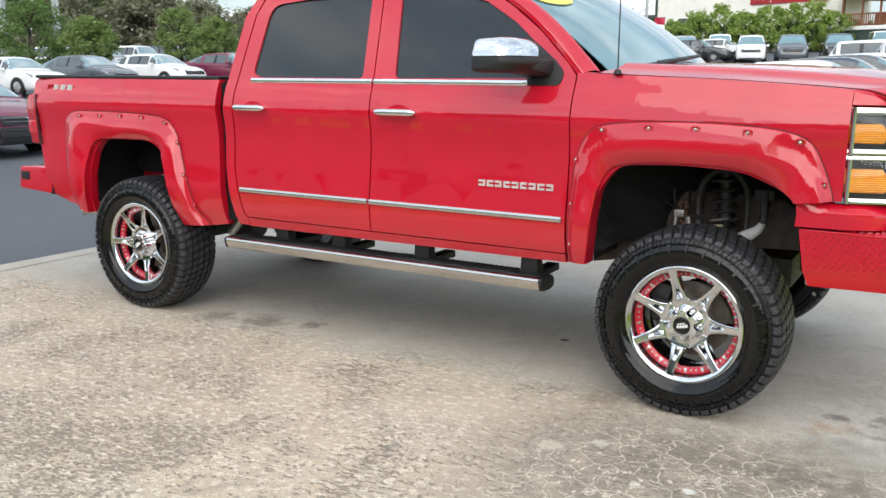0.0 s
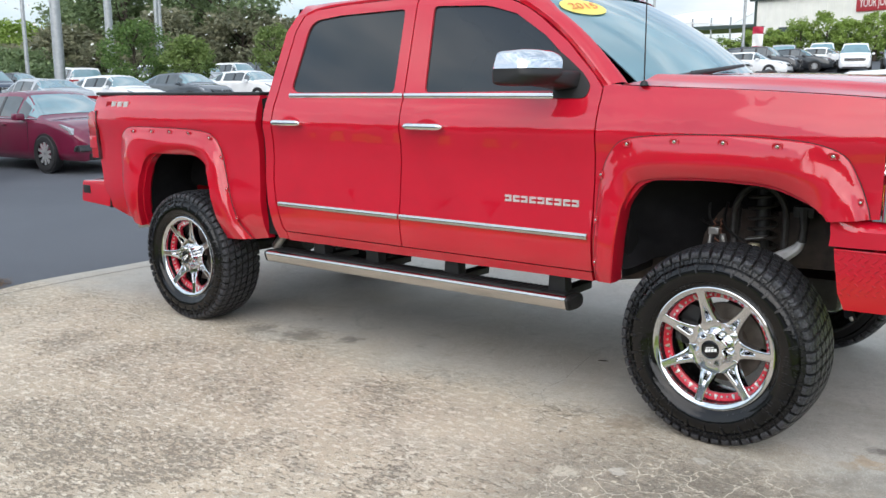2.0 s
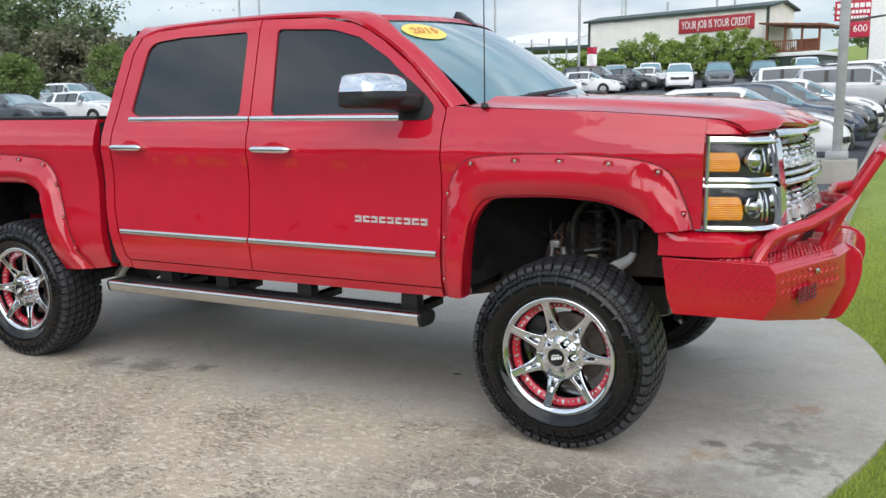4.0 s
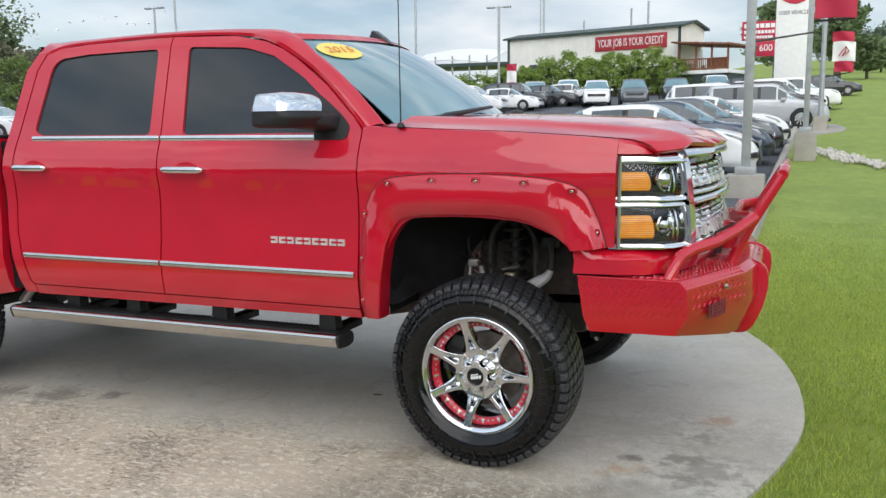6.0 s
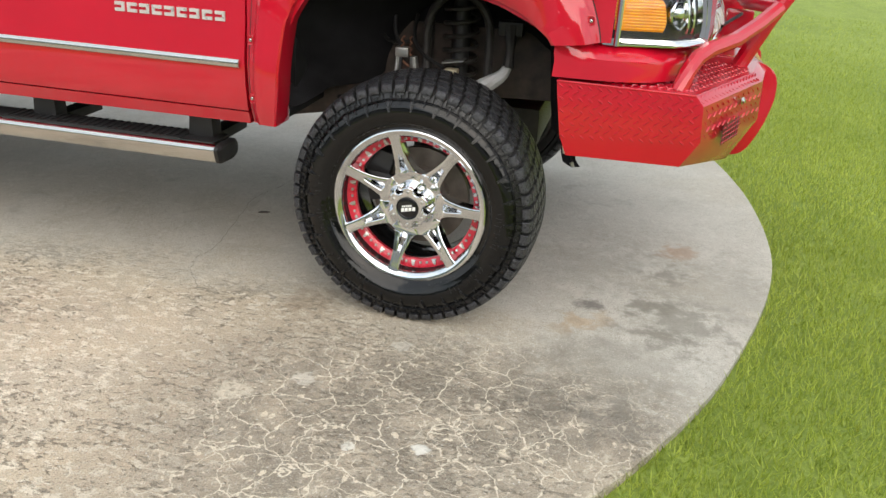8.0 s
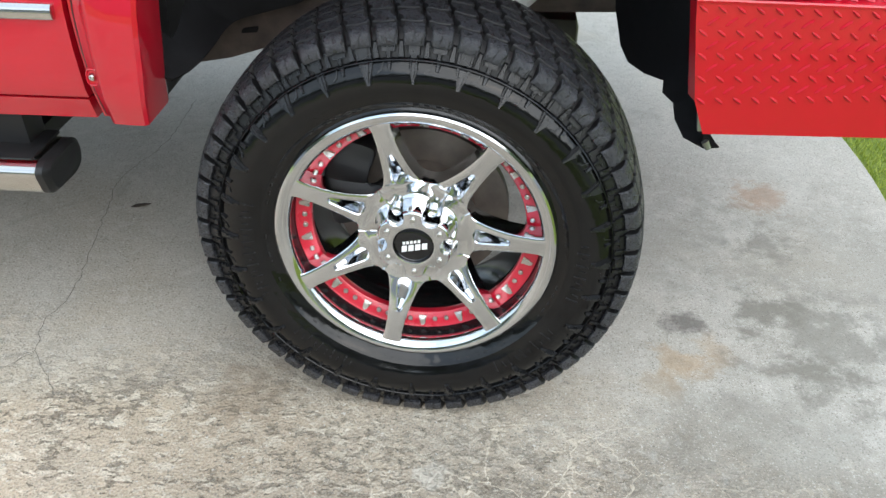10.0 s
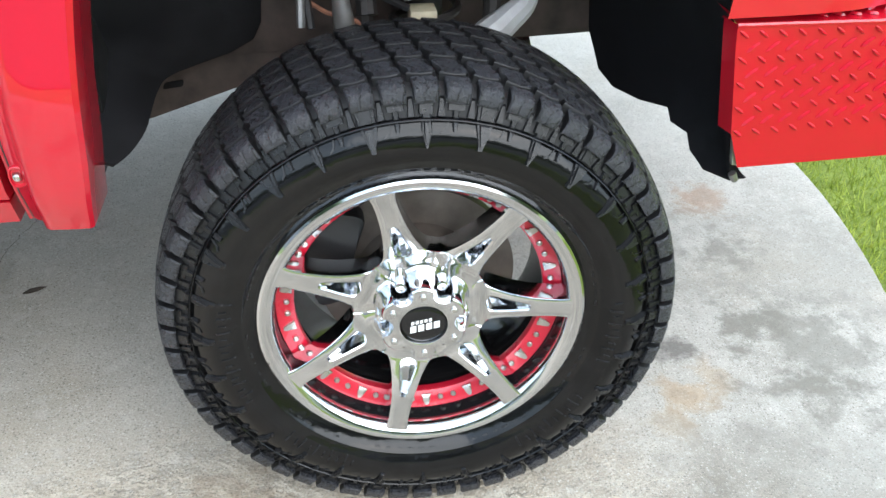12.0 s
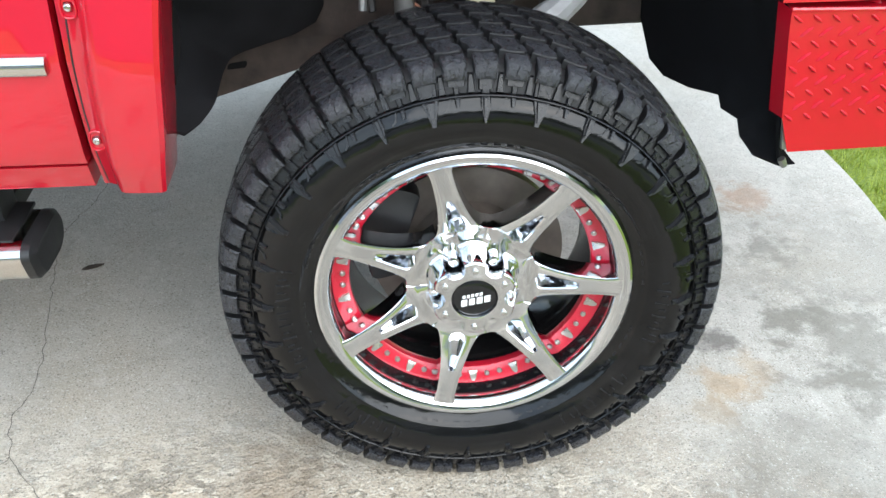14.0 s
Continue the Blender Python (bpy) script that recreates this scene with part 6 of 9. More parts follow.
    tube(bm, [(0.98, 0.62, 1.06), (1.05, 0.75, 1.09), (1.02, 0.9, 1.03), (1.0, 1.0, 1.0)], 0.006, 6)
    part("winch_cable", bm, BLACK, bumper)


def build_bed(truck):
    bm = bmesh.new()
    box(bm, -4.66, -2.89, 0.45, WIDTH - 0.45, 0.86, 0.90)
    liner = part("bed_liner", bm, LINER, truck, "black drop-in bed liner")
    for piece in ((-4.66, -2.89, 0.07, 0.16, 1.20, 1.50), (-4.66, -2.89, WIDTH - 0.16, WIDTH - 0.07, 1.20, 1.50), (-4.66, -2.89, 0.16, 0.45, 1.19, 1.22), (-4.66, -2.89, WIDTH - 0.45, WIDTH - 0.16, 1.19, 1.22),
                  (-4.66, -2.89, 0.44, 0.46, 0.88, 1.22), (-4.66, -2.89, WIDTH - 0.46, WIDTH - 0.44, 0.88, 1.22), (-2.93, -2.885, 0.08, WIDTH - 0.08, 0.70, 1.505)):
        bm = bmesh.new()
        box(bm, *piece)
        part("liner_wall", bm, LINER, liner)
    for mir in (False, True):
        a, b = (WIDTH - 0.15, WIDTH - 0.045) if mir else (0.045, 0.15)
        bm = bmesh.new()
        box(bm, -4.68, -2.90, a, b, 1.518, 1.541, 0.010)
        part("bed_rail_cap", bm, BLACK, truck, "black plastic rail cap")
        # tail lamp wraps the corner
        bm = bmesh.new()
        ya, yb = (WIDTH - 0.16, WIDTH - 0.018) if mir else (0.018, 0.16)
        prism(bm, fillet([(-4.745, 1.06), (-4.63, 1.06), (-4.655, 1.22), (-4.655, 1.40), (-4.725, 1.41), (-4.765, 1.36)], 0.02, 3), ya, yb, 0.012)
        lamp = part("tail_light", bm, TAIL_RED, truck, "red tail light with dark surround")
        bm = bmesh.new()
        prism(bm, [(-4.652, 1.055), (-4.626, 1.055), (-4.648, 1.22), (-4.648, 1.41), (-4.661, 1.41), (-4.661, 1.22)], ya - 0.003 if not mir else ya, yb + (0.003 if mir else 0), 0.004)
        part("lamp_surround", bm, TAIL_SMOKE, lamp, "smoked dark edge")
        bm = bmesh.new()
        box(bm, -4.757, -4.668, ya - 0.003, ya + 0.02, 1.135, 1.225, 0.008)
        part("lower_lens", bm, TAIL_PALE, lamp, "brighter red lower lens")
    bm = bmesh.new()
    box(bm, -4.72, -4.66, 0.14, WIDTH - 0.14, 0.86, 1.52, 0.015)
    part("tailgate", bm, RED, truck)
    # rear bumper, painted, with step pocket
    bm = bmesh.new()
    prism(bm, fillet([(-4.93, 0.725), (-4.56, 0.705), (-4.52, 0.895), (-4.90, 0.885)], 0.02, 3), 0.02, 0.38, 0.01)
    box(bm, -4.93, -4.70, 0.30, WIDTH - 0.30, 0.725, 0.88, 0.01)
    prism(bm, fillet([(-4.93, 0.725), (-4.56, 0.705), (-4.52, 0.895), (-4.90, 0.885)], 0.02, 3), WIDTH - 0.38, WIDTH - 0.02, 0.01)
    rear = part("rear_bumper", bm, RED, truck, "red painted rear bumper")
    bm = bmesh.new()
    box(bm, -4.895, -4.80, 0.016, 0.05, 0.79, 0.85, 0.004)
    part("step_pocket", bm, BLACK, rear)
    bm = bmesh.new()
    box(bm, -4.575, -4.545, 0.022, 0.36, 0.70, 0.90, 0.003)
    part("bumper_seam", bm, BLACK, rear)
    bm = bmesh.new()
    tube(bm, [(-4.10, 0.40, 0.60), (-4.3, 0.28, 0.585), (-4.42, 0.16, 0.575)], 0.034, 14, False)
    part("exhaust_tip", bm, STEEL, truck)
    # dark strip added for the shade in the gap between cab and bed
    bm = bmesh.new()
    box(bm, -2.90, -2.80, 0.06, 0.30, 0.66, 1.50)
    part("cab_gap_shade", bm, LINER, truck)


def arch_shell(line, y0, y1, n=6):
    bm = bmesh.new()
    bent_grid(bm, lambda u, v: (line[int(round(u * (len(line) - 1)))][0], y0 + (y1 - y0) * v, line[int(round(u * (len(line) - 1)))][1]), len(line) - 1, n)
    return bm


def build_underside(truck):
    # wheel-well liners
    front = smooth_line([(-0.505, 0.70), (-0.515, 0.84), (-0.495, 1.00), (-0.42, 1.13), (-0.28, 1.20), (0.0, 1.225), (0.22, 1.20), (0.37, 1.13), (0.455, 1.03)], 4)
    rear = smooth_line([(x * 0.92 - 3.68, z - 0.03) for x, z in front[::4] + [(0.49, 0.85), (0.515, 0.68)]], 4)
    for line in (front, rear):
        for a, b in ((0.05, 0.50), (WIDTH - 0.50, WIDTH - 0.05)):
            thick(part("wheel_liner", arch_shell(line, a, b), LINER, truck, "black felt wheel-well liner"), 0.006)
    # liner apron that twists from the fender lip in to the frame, and a hanging splash flap
    bm = bmesh.new()
    inner = smooth_line([(-0.463, 0.08, 0.716), (-0.443, 0.12, 0.718), (-0.426, 0.17, 0.728), (-0.428, 0.24, 0.726), (-0.424, 0.32, 0.735), (-0.400, 0.40, 0.739), (-0.262, 0.47, 0.770), (-0.236, 0.495, 0.865), (-0.17, 0.497, 0.97), (-0.06, 0.497, 1.08)], 3)
    outer = smooth_line([(-0.485, 0.06, 0.700), (-0.505, 0.06, 0.73), (-0.516, 0.06, 0.77), (-0.515, 0.06, 0.83), (-0.508, 0.06, 0.90), (-0.495, 0.06, 0.97), (-0.46, 0.06, 1.05), (-0.41, 0.06, 1.12), (-0.32, 0.06, 1.175), (-0.20, 0.06, 1.205)], 3)
    bent_grid(bm, lambda u, v: Vector(outer[int(round(u * (len(outer) - 1)))]) * (1 - v) + Vector(inner[int(round(u * (len(inner) - 1)))]) * v + Vector((-0.05, 0, 0.03)) * (4 * v * (1 - v)), len(inner) - 1, 6)
    thick(part("splash_apron", bm, LINER, truck, "black felt splash apron"), 0.006)
    bm = bmesh.new()
    inner = [(0.534, 0.06, 0.631), (0.503, 0.1, 0.633), (0.493, 0.14, 0.651), (0.488, 0.15, 0.68), (0.474, 0.19, 0.682), (0.479, 0.22, 0.696), (0.455, 0.3, 0.679), (0.432, 0.38, 0.672), (0.423, 0.45, 0.683), (0.407, 0.49, 0.755), (0.385, 0.49, 1.0)]
    outer = [(0.533, 0.06, 0.640), (0.527, 0.06, 0.665), (0.520, 0.06, 0.70), (0.512, 0.06, 0.75), (0.503, 0.06, 0.80), (0.495, 0.06, 0.85), (0.485, 0.06, 0.91), (0.472, 0.06, 0.97), (0.455, 0.06, 1.03), (0.42, 0.06, 1.08), (0.37, 0.06, 1.13)]
    bent_grid(bm, lambda u, v: Vector(outer[int(round(u * 10))]) * (1 - v) + Vector(inner[int(round(u * 10))]) * v + Vector((0.03, 0, 0.0)) * (4 * v * (1 - v)), 10, 6)
    thick(part("splash_flap", bm, LINER, truck, "black felt splash flap behind the bumper"), 0.006)
    bm = bmesh.new()
    tube(bm, [(0.533, 0.055, 0.648), (0.541, 0.055, 0.634)], [0.007, 0.006], 8)
    part("flap_clip", bm, STEEL, truck, "small metal clip")
    # inner walls of the engine bay, frame rails
    for mir in (False, True):
        fy = (lambda a, b: (WIDTH - b, WIDTH - a)) if mir else (lambda a, b: (a, b))
        a, b = fy(0.50, 0.515)
        bm = bmesh.new()
        box(bm, -0.66, 0.60, a, b, 0.93, 1.25)
        part("inner_wall", bm, LINER, truck)
        bm = bmesh.new()
        prism(bm, fillet([(-0.46, 0.72), (-0.46, 0.90), (-0.38, 0.99), (0.30, 0.99), (0.42, 0.90), (0.42, 0.755), (0.10, 0.752)], 0.03, 3), *fy(0.492, 0.500), 0.002)
        part("spring_pocket", bm, RUST, truck, "brown stamped spring pocket")
        a, b = fy(0.50, 0.585)
        bm = bmesh.new()
        box(bm, -4.60, -3.0, a, b, 0.66, 0.80, 0.01)
        prism(bm, [(-3.05, 0.66), (-2.75, 0.55), (-0.75, 0.55), (-0.476, 0.603), (-0.289, 0.664), (0.05, 0.740), (0.80, 0.752), (0.80, 0.88), (0.20, 0.88), (-0.45, 0.77), (-0.75, 0.68), (-2.75, 0.68), (-3.05, 0.80)], a, b, 0.01)
        part("frame_rail", bm, RUST, truck, "brown rust-tinged frame rail")
        # coil-over in its tower, knuckle, arms
        yc = WIDTH - 0.42 if mir else 0.42
        bm = bmesh.new()
        turns = 7
        pts = [(0.06 + 0.060 * math.cos(t), yc + 0.060 * math.sin(t), 0.74 + 0.34 * t / (2 * math.pi * turns)) for t in [2 * math.pi * turns * k / 120 for k in range(121)]]
        tube(bm, pts, 0.0085, 6)
        part("coil_spring", bm, GREASE, truck)
        bm = bmesh.new()
        tube(bm, [(0.06, yc, 0.60), (0.06, yc, 1.12)], 0.032, 14)
        part("shock_absorber", bm, BLACK, truck)
        bm = bmesh.new()
        pts = [(0.06 + 0.115 * math.cos(t), yc - 0.05 if not mir else yc + 0.05, 0.98 + 0.14 * math.sin(t)) for t in [math.pi * k / 14 for k in range(15)]]
        tube(bm, [(0.175, pts[0][1], 0.80)] + pts + [(-0.055, pts[0][1], 0.80)], 0.016, 8)
        part("spring_tower", bm, GREASE, truck, "dark steel spring tower hoop")
        bm = bmesh.new()
        yk = (WIDTH - 0.30) if mir else 0.30
        sg = -1 if mir else 1
        tube(bm, smooth_line([(0.05, yk, 0.44), (0.075, yk, 0.60), (0.100, yk + 0.01 * sg, 0.735), (0.145, yk + 0.03 * sg, 0.790), (0.195, yk + 0.05 * sg, 0.822), (0.232, yk + 0.06 * sg, 0.850), (0.246, yk + 0.07 * sg, 0.880)], 4), [0.05 - 0.020 * min(1, k / 10) - 0.014 * max(0.0, (k - 14) / 10) for k in range(25)], 10)
        part("steering_knuckle", bm, CAST, truck, "bare cast steering knuckle")
        # upper end of the arm in dark steel, its colour standing in for shade
        bm = bmesh.new()
        tube(bm, [(0.247, yk + 0.072 * sg, 0.874), (0.250, yk + 0.085 * sg, 0.94), (0.245, yk + 0.10 * sg, 1.02)], [0.022, 0.016, 0.030], 10)
        box(bm, 0.20, 0.29, *sorted((yk + 0.08 * sg, yk + 0.15 * sg)), 0.985, 1.035, 0.008)
        part("upper_arm", bm, GREASE, truck, "dark upper control arm")
        bm = bmesh.new()
        tube(bm, [(0.02, yk, 0.33), (-0.10, yc + (0.15 if not mir else -0.15), 0.50)], [0.03, 0.04], 8)
        tube(bm, [(0.02, yk, 0.33), (0.22, yc + (0.15 if not mir else -0.15), 0.50)], [0.03, 0.04], 8)
        part("control_arm", bm, GREASE, truck)
        bm = bmesh.new()
        prism(bm, fillet([(-0.175, 0.40), (-0.195, 0.52), (-0.15, 0.60), (-0.08, 0.58), (-0.11, 0.50), (-0.10, 0.42)], 0.02, 3), *( (WIDTH - 0.19, WIDTH - 0.10) if mir else (0.10, 0.19)), 0.008)
        part("brake_caliper", bm, BLACK, truck)
    bm = bmesh.new()
    tube(bm, [(-BASE, 0.15, AXLE_Z), (-BASE, WIDTH - 0.15, AXLE_Z)], 0.05, 14)
    tube(bm, [(-BASE - 0.14, WIDTH / 2, AXLE_Z), (-BASE, WIDTH / 2, AXLE_Z), (-BASE + 0.15, WIDTH / 2, AXLE_Z)], [0.10, 0.16, 0.09], 14)
    part("rear_axle", bm, GREASE, truck)
    bm = bmesh.new()
    tube(bm, [(0.0, 0.2, AXLE_Z), (0.0, 0.75, 0.52), (0.0, WIDTH - 0.75, 0.52), (0.0, WIDTH - 0.2, AXLE_Z)], 0.025, 10)
    box(bm, -0.25, 0.35, 0.70, WIDTH - 0.70, 0.50, 0.66, 0.03)
    part("front_axle", bm, GREASE, truck)
    bm = bmesh.new()
    for y in (0.52, WIDTH - 0.52):
        prism(bm, [(-4.30, 0.66), (-3.65, 0.50), (-3.0, 0.60), (-3.0, 0.64), (-3.65, 0.545), (-4.30, 0.69)], y - 0.03, y + 0.03)
    part("leaf_spring", bm, GREASE, truck)
    bm = bmesh.new()
    tube(bm, [(-3.16, 0.36, 0.50), (-3.02, 0.40, 0.68)], [0.028, 0.028], 10)
    part("rear_shock", bm, STEEL, truck)
    bm = bmesh.new()
    tube(bm, [(-3.3, 0.95, 0.50), (-1.6, 0.98, 0.56), (-0.6, 1.0, 0.60)], 0.05, 12)
    box(bm, -2.6, -1.75, 0.60, 0.85, 0.52, 0.70, 0.03)
    box(bm, -2.95, -2.45, 0.36, 0.52, 0.56, 0.66, 0.03)
    box(bm, -1.3, -0.5, 0.72, 1.30, 0.55, 0.80, 0.04)
    part("driveline", bm, GREASE, truck, "dark driveline and tank under the cab")
    bm = bmesh.new()
    prism(bm, [(0.492, 0.765), (0.499, 0.765), (0.513, 0.688), (0.505, 0.688)], 0.012, 0.020, 0.0)
    part("bumper_bracket", bm, STEEL, truck, "bare metal bumper bracket")
    # slot in the frame, bump stop and its seat, ball joint, wires over the front tyre
    bm = bmesh.new()
    prism(bm, fillet([(-0.445, 0.664), (-0.440, 0.676), (-0.402, 0.682), (-0.405, 0.668)], 0.005, 2), 0.4965, 0.502)
    part("frame_slot", bm, LINER, truck, "dark slot in the frame")
    bm = bmesh.new()
    box(bm, 0.022, 0.070, 0.325, 0.375, 0.790, 0.856, 0.006)
    part("bump_stop", bm, CREAM, truck, "cream urethane bump stop")
    bm = bmesh.new()
    prism(bm, [(0.012, 0.872), (0.090, 0.886), (0.092, 0.892), (0.012, 0.878)], 0.33, 0.40, 0.002)
    part("stop_seat", bm, STEEL, truck, "bare steel stop seat")
    bm = bmesh.new()
    tube(bm, [(-0.090, 0.355, 0.80), (-0.094, 0.352, 0.845), (-0.098, 0.350, 0.885)], [0.020, 0.018, 0.014], 12)
    part("ball_joint", bm, STEEL, truck, "shiny ball joint stud")
    bm = bmesh.new()
    for j in range(2):
        pts = [(-0.150 + 0.03 * j + 0.006 * math.cos(1.9 * k + j), 0.385 + 0.006 * math.sin(1.9 * k), 0.95 - 0.0075 * k) for k in range(14 - 3 * j)]
        tube(bm, pts, 0.0035, 5)
    tube(bm, smooth_line([(-0.15, 0.385, 0.86), (-0.12, 0.37, 0.845), (-0.09, 0.36, 0.84), (-0.06, 0.36, 0.825)], 4), 0.004, 5)
    part("sensor_wire", bm, COPPER, truck, "twisted rusty-brown sensor wire")
    # brake hose over the front tyre
    bm = bmesh.new()
    for pts in ([(-0.20, 0.46, 1.05), (-0.19, 0.42, 0.96), (-0.16, 0.40, 0.90), (-0.15, 0.36, 0.82)], [(-0.12, 0.47, 1.02), (-0.11, 0.40, 0.95), (-0.07, 0.36, 0.90), (0.02, 0.33, 0.86)], [(-0.28, 0.48, 0.98), (-0.22, 0.44, 0.92), (-0.12, 0.40, 0.93)]):
        tube(bm, smooth_line(pts, 5), 0.007, 6)
    part("brake_hose", bm, BLACK, truck)
    bm = bmesh.new()
    box(bm, -0.175, -0.125, 0.37, 0.41, 0.875, 0.910, 0.005)
    tube(bm, [(-0.165, 0.38, 0.875), (-0.168, 0.37, 0.82)], 0.008, 8)
    part("hose_clip", bm, STEEL, truck, "dull metal hose clip")
    bm = bmesh.new()
    tube(bm, [(-0.06, 0.44, 1.02), (-0.055, 0.40, 0.92), (-0.05, 0.36, 0.84)], [0.016, 0.020, 0.018], 10)
    part("sway_link", bm, GREASE, truck)



# ---- parked cars ----
CAR_GLASS = m_tint("car_glass", (0.075, 0.090, 0.098))
CAR_BLACK = BLACK
ALLOY = plain("alloy", (0.50, 0.51, 0.52), 0.35, 0.5, 0.1, 12)
CAR_TYRE = plain("car_tyre", (0.016, 0.016, 0.017), 0.7, 0, 0.2, 12)
LAMP_WHITE = plain("lamp_glass", (0.40, 0.42, 0.44), 0.1, 0.3, 0.1, 10, 0, 1.0)

# stations from rear to front: x, half width, sill z, belt z, top z, half width of top, what the span to the next one is (s: solid, w: side window, f: sloping glass over the whole width)
SHAPES = {
    "sedan": (4.85, 1.83, 0.335, [-1.42, 1.40], [(-2.42, 0.70, 0.42, 0.70, 0.72, 0.62, "s"), (-2.36, 0.84, 0.30, 0.88, 0.98, 0.74, "s"), (-2.05, 0.895, 0.24, 0.96, 1.07, 0.80, "s"), (-1.78, 0.905, 0.22, 0.98, 1.10, 0.80, "f"),
               (-1.02, 0.912, 0.20, 0.98, 1.40, 0.60, "s"), (-0.90, 0.914, 0.20, 0.975, 1.425, 0.60, "w"), (-0.22, 0.915, 0.20, 0.965, 1.46, 0.61, "s"), (-0.14, 0.915, 0.20, 0.962, 1.462, 0.61, "w"), (0.42, 0.913, 0.20, 0.955, 1.42, 0.60, "f"),
               (1.20, 0.905, 0.21, 0.95, 1.00, 0.80, "s"), (1.70, 0.885, 0.22, 0.86, 0.93, 0.74, "s"), (2.12, 0.84, 0.22, 0.74, 0.82, 0.68, "s"), (2.34, 0.76, 0.22, 0.62, 0.68, 0.60, "s"), (2.42, 0.62, 0.26, 0.52, 0.54, 0.5, "s")]),
    "suv": (4.70, 1.88, 0.365, [-1.36, 1.38], [(-2.36, 0.78, 0.45, 0.90, 0.96, 0.70, "s"), (-2.30, 0.88, 0.32, 1.06, 1.12, 0.80, "f"), (-2.02, 0.92, 0.28, 1.08, 1.60, 0.66, "s"), (-1.90, 0.925, 0.26, 1.08, 1.655, 0.68, "w"), (-1.10, 0.94, 0.24, 1.07, 1.70, 0.69, "s"), (-1.00, 0.94, 0.24, 1.07, 1.705, 0.69, "w"),
             (-0.20, 0.94, 0.24, 1.06, 1.71, 0.70, "s"), (-0.12, 0.94, 0.24, 1.06, 1.71, 0.70, "w"), (0.48, 0.94, 0.24, 1.05, 1.66, 0.68, "f"), (1.18, 0.93, 0.25, 1.04, 1.12, 0.84, "s"), (1.75, 0.91, 0.26, 0.98, 1.06, 0.80, "s"), (2.15, 0.87, 0.27, 0.86, 0.96, 0.74, "s"), (2.32, 0.80, 0.28, 0.72, 0.78, 0.66, "s"), (2.38, 0.68, 0.34, 0.58, 0.60, 0.55, "s")]),
}
CAR_NAMES = {"sedan": "sedan", "suv": "suv_car"}


